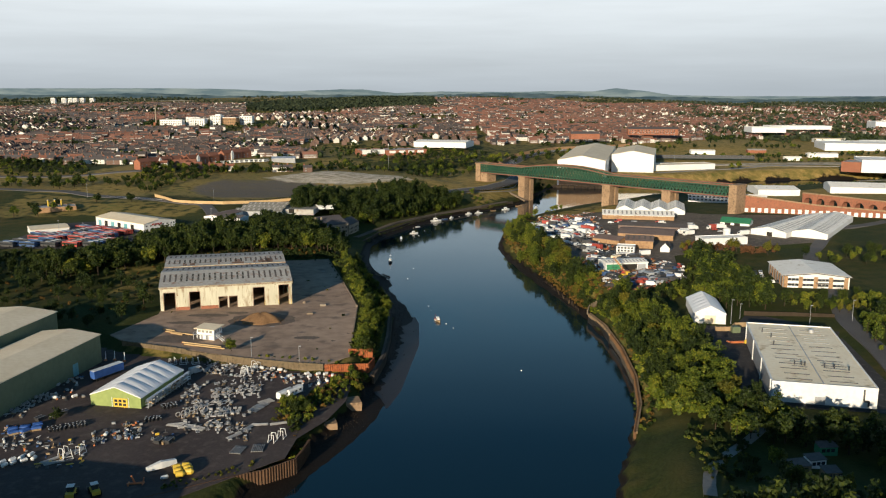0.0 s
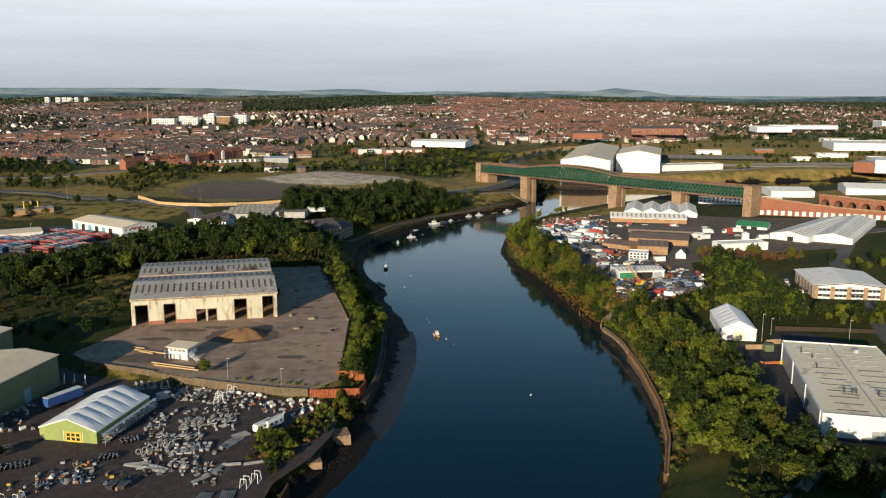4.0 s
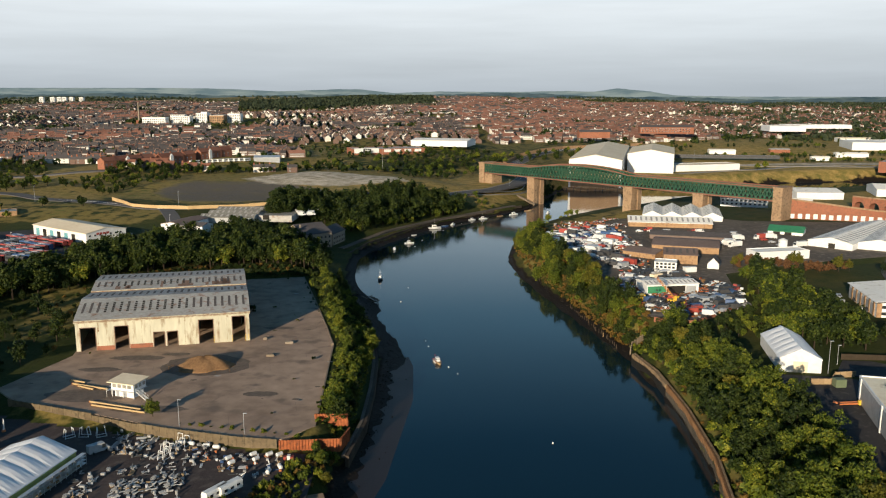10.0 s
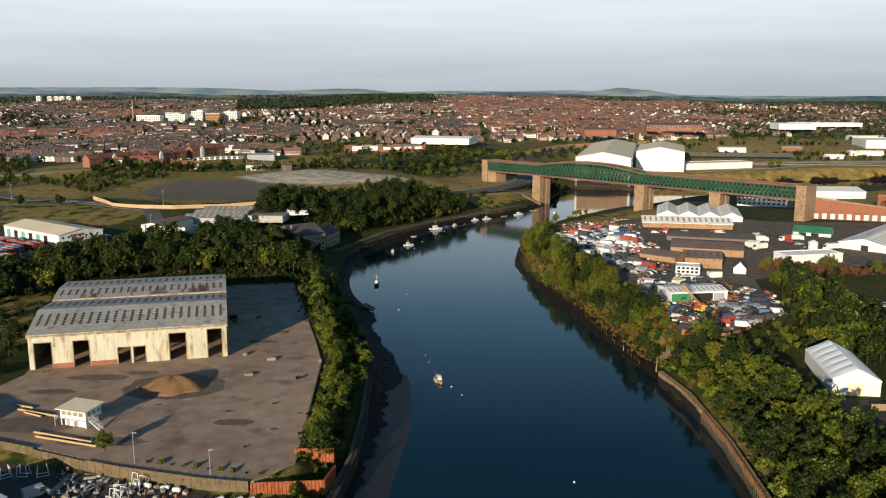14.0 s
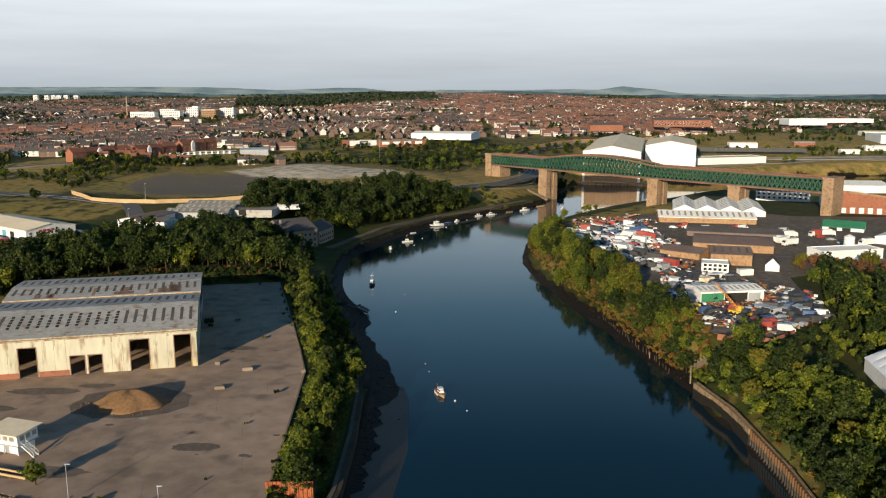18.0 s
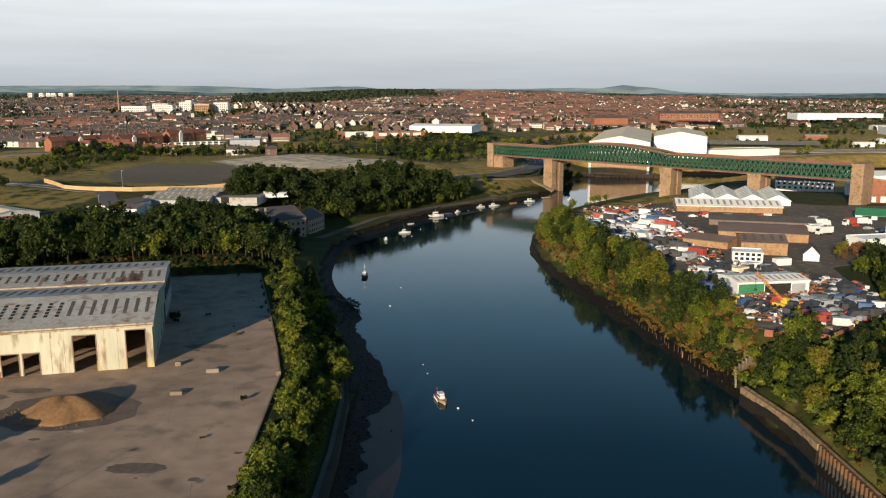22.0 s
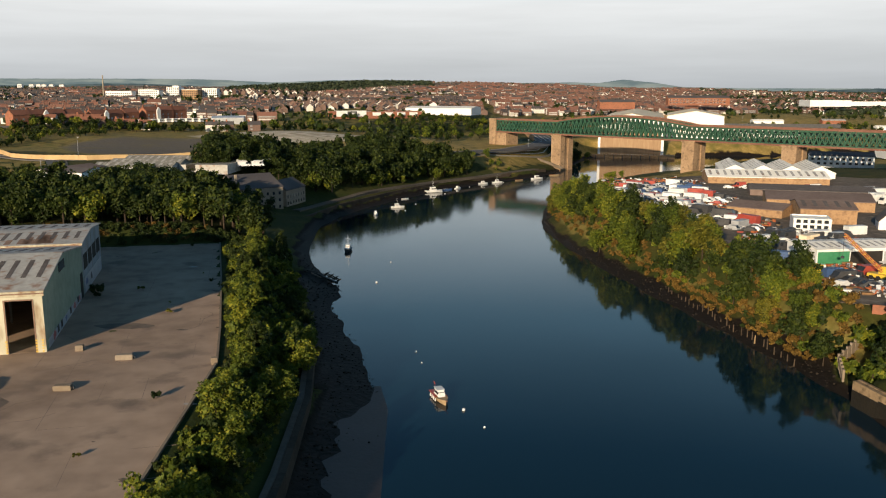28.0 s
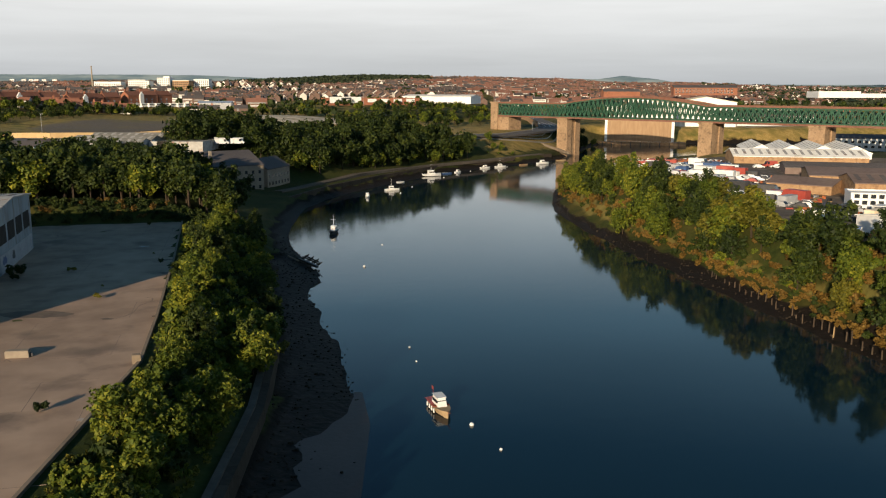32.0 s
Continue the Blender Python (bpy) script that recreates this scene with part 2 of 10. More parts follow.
BLACK = material("black_rubber", (0.012, 0.012, 0.012), (0.03, 0.03, 0.03), rough=0.8, fine=4.0, coarse=0.5, bump=0.05)
LEAF = leafy("broad_leaves", (0.024, 0.043, 0.004), (0.090, 0.118, 0.010), (0.290, 0.265, 0.022))
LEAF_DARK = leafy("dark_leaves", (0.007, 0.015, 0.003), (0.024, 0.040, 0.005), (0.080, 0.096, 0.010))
LEAF_DRY = leafy("yellowing_leaves", (0.036, 0.046, 0.005), (0.105, 0.102, 0.010), (0.225, 0.180, 0.021))
LEAF_GOLD = leafy("dry_scrub", (0.066, 0.040, 0.008), (0.150, 0.088, 0.017), (0.26, 0.16, 0.036))
# leaves of far woods, with a bluish haze tint put into the colour
LEAF_HAZED = leafy("hazed_leaves", (0.022, 0.034, 0.018), (0.046, 0.060, 0.030), (0.085, 0.098, 0.045))
LEAF_RED = leafy("russet_leaves", (0.06, 0.030, 0.015), (0.13, 0.062, 0.026), (0.19, 0.10, 0.036))

# ---- kit ----
class Kit:
    """Collects corners and faces of one mesh."""

    def __init__(self):
        self.v, self.f = [], []

    def add(self, verts, faces):
        k = len(self.v)
        self.v += [tuple(p) for p in verts]
        self.f += [tuple(k + i for i in q) for q in faces]
        return self

    def box(self, x0, x1, y0, y1, z0, z1):
        return self.add([(x, y, z) for z in (z0, z1) for x, y in ((x0, y0), (x1, y0), (x1, y1), (x0, y1))],
                        [(3, 2, 1, 0), (4, 5, 6, 7), (0, 1, 5, 4), (1, 2, 6, 5), (2, 3, 7, 6), (3, 0, 4, 7)])

    def obox(self, x, y, z0, z1, lx, ly, turn=0.0):
        c, s = math.cos(turn), math.sin(turn)
        ring = [(x + c * a - s * b, y + s * a + c * b) for a, b in ((-lx / 2, -ly / 2), (lx / 2, -ly / 2), (lx / 2, ly / 2), (-lx / 2, ly / 2))]
        return self.prism(ring, z0, z1)

    def prism(self, ring, z0, z1):
        n = len(ring)
        return self.add([(x, y, z0) for x, y in ring] + [(x, y, z1) for x, y in ring],
                        [tuple(range(n - 1, -1, -1)), tuple(range(n, 2 * n))] + [(i, (i + 1) % n, n + (i + 1) % n, n + i) for i in range(n)])

    def bar(self, p, q, w, h=None):
        """A square bar from p to q."""
        p, q, h = Vector(p), Vector(q), h or w
        d = (q - p).normalized()
        side = d.cross(Vector((0, 0, 1)))
        side = side.normalized() if side.length > 1e-4 else Vector((1, 0, 0))
        up = side.cross(d).normalized()
        ring = [a * side * w / 2 + b * up * h / 2 for a, b in ((-1, -1), (1, -1), (1, 1), (-1, 1))]
        return self.add([p + r for r in ring] + [q + r for r in ring], [(3, 2, 1, 0), (4, 5, 6, 7), (0, 1, 5, 4), (1, 2, 6, 5), (2, 3, 7, 6), (3, 0, 4, 7)])

    def tube(self, p, q, r0, r1=None, n=8):
        p, q, r1 = Vector(p), Vector(q), r0 if r1 is None else r1
        d = (q - p).normalized()
        side = d.cross(Vector((0.3, 0.2, 1))).normalized()
        up = side.cross(d)
        ring = [(math.cos(2 * math.pi * i / n), math.sin(2 * math.pi * i / n)) for i in range(n)]
        return self.add([p + (a * side + b * up) * r0 for a, b in ring] + [q + (a * side + b * up) * r1 for a, b in ring],
                        [tuple(range(n)), tuple(range(2 * n - 1, n - 1, -1))] + [(i, n + i, n + (i + 1) % n, (i + 1) % n) for i in range(n)])

    def loft(self, rings, close=True):
        """Rings of the same count of corners, one after another."""
        n = len(rings[0])
        faces = []
        for k in range(len(rings) - 1):
            faces += [(k * n + i, k * n + (i + 1) % n, (k + 1) * n + (i + 1) % n, (k + 1) * n + i) for i in range(n)]
        if close:
            faces += [tuple(range(n - 1, -1, -1)), tuple((len(rings) - 1) * n + i for i in range(n))]
        return self.add([p for r in rings for p in r], faces)

    def mesh(self, name, mat, smooth=False):
        me = bpy.data.meshes.new(name)
        me.from_pydata(self.v, [], self.f)
        me.materials.append(mat)
        if smooth:
            me.shade_smooth()
        return me


def part(name, kit, mat, parent, label="", smooth=False, at=None):
    me = kit if isinstance(kit, bpy.types.Mesh) else kit.mesh(name, mat, smooth)
    ob = new(name, me)
    ob.parent = parent
    if at is not None:
        ob.matrix_basis = at
    return tagged(ob, label)


def thing(name, label, category, m=None, group="", kind=""):
    ob = new(name)
    ob.empty_display_size = 0.5
    if m is not None:
        ob.matrix_basis = m
    return tagged(ob, label, category, group, kind)


def solid(name, kit, mat, label="", category="", kind="structure", smooth=False):
    return tagged(new(name, kit.mesh(name, mat, smooth)), label, category, "", kind)


def along(p, q, z):
    """A frame at p with x towards q, and the distance."""
    d = Vector((q[0] - p[0], q[1] - p[1]))
    return Matrix.Translation((p[0], p[1], z)) @ Matrix.Rotation(math.atan2(d.y, d.x), 4, "Z"), d.length

# ---- ground ----
WEST_BANK = [(-74, -865), (-74, 104), (-43, 199), (-25, 238), (-16, 278), (-11, 333), (-12, 365), (-17, 392), (-24, 415), (-29.5, 435), (-27, 446), (-36, 468), (-45, 492), (-51, 553), (-41, 597),
             (-22, 639), (4, 690), (36, 727), (69, 765), (88, 822), (104, 862), (120, 905), (127, 917)]
EAST_BANK = [(153, 910), (180, 904), (192, 922), (205, 930), (240, 925), (280, 930), (348, 977), (542, 1005), (899, 1053), (898, 970), (572, 924), (392, 887), (302, 860), (225, 822), (168, 799),
             (135, 771), (106, 738), (85, 711), (67, 679), (49, 625), (39, 570), (38, 538), (44, 487), (54, 436), (64, 392), (70, 357), (71, 315), (69, 273), (57, 232), (44, 197), (33, 105),
             (32, -864)]
RIVER = WEST_BANK + EAST_BANK


def rounded(ring, times=2, wobble=0.0):
    """Cuts the corners of an outline, and makes it a little uneven."""
    for _ in range(times):
        ring = [q for a, b in zip(ring, ring[1:] + ring[:1]) for q in ((0.75 * a[0] + 0.25 * b[0], 0.75 * a[1] + 0.25 * b[1]), (0.25 * a[0] + 0.75 * b[0], 0.25 * a[1] + 0.75 * b[1]))]
    return [(x + wobble * math.sin(0.31 * y + 0.11 * x) + wobble * 0.6 * math.sin(0.83 * y + 1.0), y) for x, y in ring]


RIVER = rounded(RIVER, 2, 0.45)
YARD_HEIGHTS = [(-82, 357, 7.6), (-98, 255, 5.0), (-163, 268, 5.2), (-49, 217, 5.0), (-155, 395, 8.7), (-212, 444, 12.0), (-90, 516, 10.3), (-61, 587, 5.6), (-135, 523, 14.5), (-147, 545, 17.8),
                (-204, 533, 15.3), (-245, 533, 14.5), (-237, 482, 14.1), (-343, 469, 14.6), (-163, 621, 20.7), (-228, 659, 21.5), (-110, 640, 21.5), (-49, 662, 12.6)]
TOWN_HEIGHTS = [(-49, 736, 20.1), (0, 738, 14.2), (-41, 799, 22.6), (-122, 837, 24.2), (-245, 785, 24.3), (-298, 841, 29.3), (-245, 962, 30.0), (-98, 1002, 27.4), (-16, 1028, 26.5), (37, 847, 14.9),
                (74, 917, 14.9), (98, 1044, 15.6), (164, 1209, 21.3), (-367, 734, 22.7), (-506, 910, 30.1)]
HILL_HEIGHTS = [(-481, 1575, 42.8), (-383, 1772, 46.8), (-81, 1293, 33.0), (1, 1610, 41.0), (205, 1738, 44.2), (-816, 1922, 49.3), (1, 2306, 60.5), (-243, 3000, 80.8), (246, 3004, 75.7),
                (2, 3130, 79.0), (655, 2947, 61.4), (1145, 2954, 46.2), (-978, 2938, 60.0), (-1631, 3573, 57.8)]
EAST_HEIGHTS = [(114, 320, 9.2), (118, 269, 8.8), (163, 409, 9.9), (147, 453, 10.7), (90, 433, 11.7), (78, 535, 11.5), (114, 587, 11.0), (163, 600, 11.0), (212, 536, 10.6), (245, 651, 11.1),
                (327, 664, 11.7), (147, 702, 9.0), (95, 690, 2.6), (108, 712, 2.6), (128, 742, 2.6), (158, 772, 3.0), (88, 668, 4.0), (120, 720, 3.0), (196, 728, 9.2), (245, 792, 7.4),
                (311, 844, 6.5), (221, 976, 10.6), (335, 1015, 10.9), (490, 1086, 12.1)]
# points at y 60 to 150: unseen rising ground added to shade the foreground
OTHER_HEIGHTS = [(695, 1302, 17.7), (793, 1671, 20.7), (425, 1362, 24.4), (344, 1678, 34.2), (131, 193, 8.0), (-110, 120, 19), (-230, 130, 20), (-330, 150, 20), (105, 128, 22), (180, 132, 26),
                 (280, 140, 25), (-110, 70, 20), (150, 60, 24), (286, 473, 11.1), (572, 665, 15.0), (-490, 404, 15.5), (-408, 151, 10.7), (408, 155, 12.2)]
HEIGHTS = YARD_HEIGHTS + TOWN_HEIGHTS + HILL_HEIGHTS + EAST_HEIGHTS + OTHER_HEIGHTS
HEIGHTS = np.array(HEIGHTS, float)
YARD_PADS = [([(-136, 322), (-127, 354), (-135, 395), (-147, 446), (-99.5, 470.5), (-68.3, 477), (-55.5, 429), (-44.6, 387), (-39.5, 366), (-35, 294), (-41, 285), (-73, 295), (-124, 310)], 7.7),
             ([(-212, 178), (-74, 179), (-42, 215), (-42, 228), (-34, 240), (-29, 258), (-30, 285), (-43, 282), (-73, 290), (-124, 306), (-147, 321), (-220, 344)], 5.0),
             ([(91, 240), (144, 231), (160, 315), (123, 332), (100, 336), (96, 281)], 9.2)]
WORKS_PADS = [([(157, 390), (204, 381), (214, 447), (176, 455), (152, 432)], 10.3),
              ([(75, 389), (96, 383), (123, 408), (135, 466), (184, 491), (245, 511), (294, 588), (286, 626), (204, 632), (164, 663), (115, 638), (92, 606), (62, 580), (56, 560), (63, 520), (67, 497), (74, 433)], 11.7)]
FAR_PADS = [([(-269, 468), (-205, 468), (-186, 492), (-181, 552), (-220, 584), (-269, 564)], 15.4), ([(188, 951), (270, 951), (343, 1009), (343, 1047), (270, 1085), (188, 1046)], 11.6),
            ([(-111, 989), (-16, 1009), (-16, 1079), (-111, 1040)], 28.4)]
PADS = YARD_PADS + WORKS_PADS + FAR_PADS
RIDGE = [(-0.8, 126), (-0.53, 134), (-0.463, 129), (-0.395, 130), (-0.327, 136), (-0.26, 124), (-0.192, 109), (-0.124, 121), (-0.097, 121), (-0.057, 100), (-0.003, 109), (0.079, 106), (0.146, 112), (0.18, 108),
         (0.208, 127), (0.248, 108), (0.275, 84), (0.35, 78), (0.532, 77), (0.8, 76)]


def inside(ring, x, y):
    hit = np.zeros(x.shape, bool)
    for (x0, y0), (x1, y1) in zip(ring, ring[1:] + ring[:1]):
        if y0 != y1:
            hit ^= ((y0 > y) != (y1 > y)) & (x < (x1 - x0) * (y - y0) / (y1 - y0) + x0)
    return hit


def edge_distance(ring, x, y):
    best = np.full(x.shape, 1e9)
    for (x0, y0), (x1, y1) in zip(ring, ring[1:] + ring[:1]):
        dx, dy = x1 - x0, y1 - y0
        k = np.clip(((x - x0) * dx + (y - y0) * dy) / (dx * dx + dy * dy), 0, 1)
        best = np.minimum(best, np.hypot(x - x0 - k * dx, y - y0 - k * dy))
    return best


def smooth01(a):
    a = np.clip(a, 0, 1)
    return a * a * (3 - 2 * a)


def wave(x, y, size, seed=0.0):
    """A smooth uneven field between about -1 and 1."""
    a = np.sin(x / size * 1.7 + 1.3 * np.sin(y / size * 0.9 + seed) + seed) + np.sin(y / size * 2.1 + 1.1 * np.sin(x / size * 1.3 + 2 * seed) - seed)
    return 0.5 * a


def land(x, y):
    """The height of the ground."""
    x, y = np.asarray(x, float), np.asarray(y, float)
    top, under = np.zeros(x.shape), np.zeros(x.shape)
    for px, py, pz in HEIGHTS:
        w = 1 / ((x - px) ** 2 + (y - py) ** 2 + 150) ** 1.6
        top += w * pz
        under += w
    z = top / under
    far = np.hypot(x, y)
    crest = np.interp(x / np.maximum(y, 1), [-0.8, -0.25, 0.2, 0.3, 0.8], [62, 74, 74, 46, 40])
    z = z + (crest - z) * smooth01((far - 3250) / 1400)
    z += (wave(x, y, 90, 1.0) * 1.6 + wave(x, y, 260, 2.0) * 4.0) * smooth01((far - 1050) / 900)
    out = edge_distance(RIVER, x, y)
    wet = inside(RIVER, x, y)
    left = x < np.where(y > 640, -22 + 0.63 * (y - 640), 10)
    mud = np.where(left & (y < 466), 11.0, np.where(y > 368, 2.5 + 3.5 * smooth01((y - 372) / 18) * smooth01((520 - y) / 40), 0.8))
    mud = np.where(left & (y > 466), 5.0, mud)
    step = np.where(left & (y < 466), 4.0, np.where(y < 368, 4.5, 1.6))
    step = np.where(left & (y < 285), 4.6, step)
    step = np.where((y > 466) & (x < 85) & (out < 40) & (x < 0.53 * (y - 564)), 3.5, step)
    slope = np.where(left & (y < 466), 15.0, np.where(y > 368, 13.0, 17.0))
    slope = np.where((y > 466) & (x < 85) & (x < 0.53 * (y - 564)), 30.0, slope)
    slope = np.where(y > 870, 10.0, slope)
    shore = -0.03 + 1.2 * np.clip(out / mud, 0, 1)
    bank = step + (z - step) * smooth01((out - mud - 1.0) / slope)
    z = np.where(out < mud, shore, np.where(out < mud + 1.0, shore + (step - shore) * (out - mud), bank))
    for ring, pz in PADS:
        k = np.where(inside(ring, x, y), 1.0, 1 - smooth01(edge_distance(ring, x, y) / 7.0))
        k *= smooth01((out - mud - 1) / 3)
        z = z + (pz - 0.06 - z) * k
    return np.where(wet, -0.03 - np.minimum(out * 0.25, 3.0), z)


def spaced(lo, hi, fine, start, end):
    fwd = [hi]
    while fwd[-1] < end:
        fwd.append(fwd[-1] + max(fine, (fwd[-1] - hi) * 0.055 + fine))
    back = [lo]
    while back[-1] > start:
        back.append(back[-1] - max(fine, (lo - back[-1]) * 0.055 + fine))
    return np.array(back[::-1] + list(np.arange(lo + fine, hi, fine)) + fwd)


GX, GY = spaced(-215, 250, 2.8, -4900, 4900), spaced(190, 830, 2.8, -900, 4750)
GZ = land(*np.meshgrid(GX, GY, indexing="ij"))


def ground(x, y):
    """The height of the ground's sheet at one place."""
    i = int(np.clip(np.searchsorted(GX, x) - 1, 0, len(GX) - 2))
    j = int(np.clip(np.searchsorted(GY, y) - 1, 0, len(GY) - 2))
    a, b = (x - GX[i]) / (GX[i + 1] - GX[i]), (y - GY[j]) / (GY[j + 1] - GY[j])
    return float((GZ[i, j] * (1 - a) + GZ[i + 1, j] * a) * (1 - b) + (GZ[i, j + 1] * (1 - a) + GZ[i + 1, j + 1] * a) * b)


def soft_zone(ring, x, y, fade):
    d = edge_distance(ring, x, y)
    return smooth01(0.5 + np.where(inside(ring, x, y), d, -d) / fade)


def ground_material():
    m = bpy.data.materials.new("open_ground")
    m.use_nodes = True
    n, l = m.node_tree.nodes, m.node_tree.links
    b = n["Principled BSDF"]
    b.inputs["Roughness"].default_value = 0.95
    b.inputs["Specular IOR Level"].default_value = 0.15
    pos = n.new("ShaderNodeNewGeometry").outputs["Position"]
    zone = n.new("ShaderNodeVertexColor")
    zone.layer_name = "zone"
    sp = n.new("ShaderNodeSeparateColor")
    l.new(zone.outputs["Color"], sp.inputs[0])

    def noise_at(scale, detail):
        t = n.new("ShaderNodeTexNoise")
        t.inputs["Scale"].default_value, t.inputs["Detail"].default_value = scale, detail
        l.new(pos, t.inputs["Vector"])
        return t.outputs["Fac"]

    def two(fac, a, c):
        r = n.new("ShaderNodeMapRange")
        r.inputs["From Min"].default_value, r.inputs["From Max"].default_value = 0.35, 0.65
        l.new(fac, r.inputs["Value"])
        return mix(r.outputs[0], a, c)

    def mix(fac, a, c):
        x = n.new("ShaderNodeMix")
        x.data_type = "RGBA"
        l.new(fac, x.inputs[0])
        for socket, v in ((x.inputs[6], a), (x.inputs[7], c)):
            if isinstance(v, tuple):
                socket.default_value = (*v, 1)
            else:
                l.new(v, socket)
        return x.outputs[2]

    def over(base, layer, mask, rough_edge):
        """Lays a layer over the base by a mask whose edge is broken up by noise."""
        k = n.new("ShaderNodeMath")
        k.operation = "ADD"
        l.new(mask, k.inputs[0])
        l.new(rough_edge, k.inputs[1])
        r = n.new("ShaderNodeMapRange")
        r.inputs["From Min"].default_value, r.inputs["From Max"].default_value = 0.90, 1.10
        l.new(k.outputs[0], r.inputs["Value"])
        return mix(r.outputs[0], base, layer)

    fine, mid, wide = noise_at(0.9, 6.0), noise_at(0.12, 5.0), noise_at(0.02, 4.0)
    # base grass is darkened all over to stand in for shade beside the shed
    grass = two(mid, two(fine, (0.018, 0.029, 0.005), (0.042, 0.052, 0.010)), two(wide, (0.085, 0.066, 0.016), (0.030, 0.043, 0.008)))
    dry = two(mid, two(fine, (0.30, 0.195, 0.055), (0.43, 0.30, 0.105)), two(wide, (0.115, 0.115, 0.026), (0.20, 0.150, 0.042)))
    bare = two(mid, two(fine, (0.50, 0.42, 0.31), (0.70, 0.61, 0.48)), (0.30, 0.25, 0.17))
    mudc = two(mid, two(fine, (0.006, 0.005, 0.003), (0.020, 0.014, 0.009)), (0.013, 0.009, 0.006))
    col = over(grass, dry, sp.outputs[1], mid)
    tarmac = two(mid, two(fine, (0.095, 0.080, 0.064), (0.17, 0.145, 0.118)), (0.14, 0.115, 0.080))
    col = over(col, tarmac, zone.outputs["Alpha"], wide)
    col = over(col, bare, sp.outputs[0], mid)
    col = over(col, mudc, sp.outputs[2], mid)
    l.new(col, b.inputs["Base Color"])
    wet = n.new("ShaderNodeMapRange")
    wet.inputs["From Min"].default_value, wet.inputs["From Max"].default_value, wet.inputs["To Min"].default_value, wet.inputs["To Max"].default_value = 0.75, 1.0, 0.95, 0.72
    l.new(sp.outputs[2], wet.inputs["Value"])
    l.new(wet.outputs[0], b.inputs["Roughness"])
    bp = n.new("ShaderNodeBump")
    bp.inputs["Strength"].default_value, bp.inputs["Distance"].default_value = 0.5, 0.4
    l.new(fine, bp.inputs["Height"])
    l.new(bp.outputs[0], b.inputs["Normal"])
    return m


def build_ground():
    nx, ny = len(GX), len(GY)
    X, Y = np.meshgrid(GX, GY, indexing="ij")
    verts = np.stack([X, Y, GZ], -1).reshape(-1, 3)
    idx = np.arange(nx * ny).reshape(nx, ny)
    quads = np.stack([idx[:-1, :-1], idx[1:, :-1], idx[1:, 1:], idx[:-1, 1:]], -1).reshape(-1, 4)
    me = bpy.data.meshes.new("ground")
    me.vertices.add(len(verts))
    me.vertices.foreach_set("co", verts.ravel())
    me.loops.add(quads.size)
    me.loops.foreach_set("vertex_index", quads.ravel())
    me.polygons.add(len(quads))
    me.polygons.foreach_set("loop_start", np.arange(0, quads.size, 4))
    me.polygons.foreach_set("loop_total", np.full(len(quads), 4))
    me.update(calc_edges=True)
    x, y = verts[:, 0], verts[:, 1]
    out = edge_distance(RIVER, x, y)
    bare = np.zeros(len(x))
    for ring, fade in BARE:
        bare = np.maximum(bare, soft_zone(ring, x, y, fade))
    dry = np.zeros(len(x))
    for ring, fade, amount in DRY:
        dry = np.maximum(dry, amount * soft_zone(ring, x, y, fade))
    dry = np.maximum(dry, 0.52 * smooth01((verts[:, 2] - 1.5) / 1.0) * smooth01((16 - out) / 6) * (x > 30) * (y > 368) * (y < 742))
    # past 3300 m paler fields stand in for haze in the ground's colour
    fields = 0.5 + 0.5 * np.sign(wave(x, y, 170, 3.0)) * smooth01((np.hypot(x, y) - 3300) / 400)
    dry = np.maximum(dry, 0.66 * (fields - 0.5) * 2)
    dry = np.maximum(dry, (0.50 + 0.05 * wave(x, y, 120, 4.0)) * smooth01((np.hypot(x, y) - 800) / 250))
    bare = np.maximum(bare, 0.62 * (wave(x, y, 210, 7.0) > 0.35) * smooth01((np.hypot(x, y) - 3300) / 300))
    tarmac = soft_zone([(-232, 712), (-214, 780), (-150, 800), (-84, 742), (-128, 668), (-197, 664)], x, y, 36) * 0.68
    mud = np.where(inside(RIVER, x, y), 1.0, 1 - smooth01((verts[:, 2] - 1.0) / 0.8)) * (out < 30)
    col = me.color_attributes.new("zone", "FLOAT_COLOR", "POINT")
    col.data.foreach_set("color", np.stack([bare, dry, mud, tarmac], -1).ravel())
    me.shade_smooth()
    me.materials.append(ground_material())
    return tagged(new("ground", me), "rough open ground with grass and dry patches reaching the horizon", "ground", kind="structure")


BARE = [([(230, 1075), (330, 1085), (560, 1105), (560, 1085), (330, 1060)], 16), ([(-175, 802), (-122, 857), (-49, 838), (-28, 787), (-90, 768), (-147, 774)], 26)]
DRY_FIELDS = [([(-420, 690), (-375, 790), (-329, 943), (-241, 1030), (-113, 990), (-35, 890), (-20, 760), (-83, 690), (-160, 640), (-240, 668), (-320, 691)], 40, 0.60),
              ([(60, 880), (200, 1060), (420, 1240), (1100, 1300), (1100, 880), (560, 940), (330, 890)], 60, 0.78),
              ([(66, 620), (100, 636), (150, 668), (175, 715), (165, 775), (110, 716), (78, 680)], 10, 0.56), ([(-20, 720), (40, 745), (90, 830), (60, 900), (-30, 860)], 20, 0.66)]
DRY_TOWN = [([(-183, 660), (-109, 669), (-49, 737), (-32, 788), (-122, 858), (-175, 801)], 30, 0.75), ([(-343, 684), (-237, 659), (-245, 736), (-310, 786), (-367, 735)], 25, 0.62),
            ([(-294, 844), (-187, 902), (-98, 966), (-89, 915), (-196, 863), (-269, 812)], 25, 0.7), ([(-16, 737), (49, 801), (33, 865), (-32, 839)], 18, 0.7)]
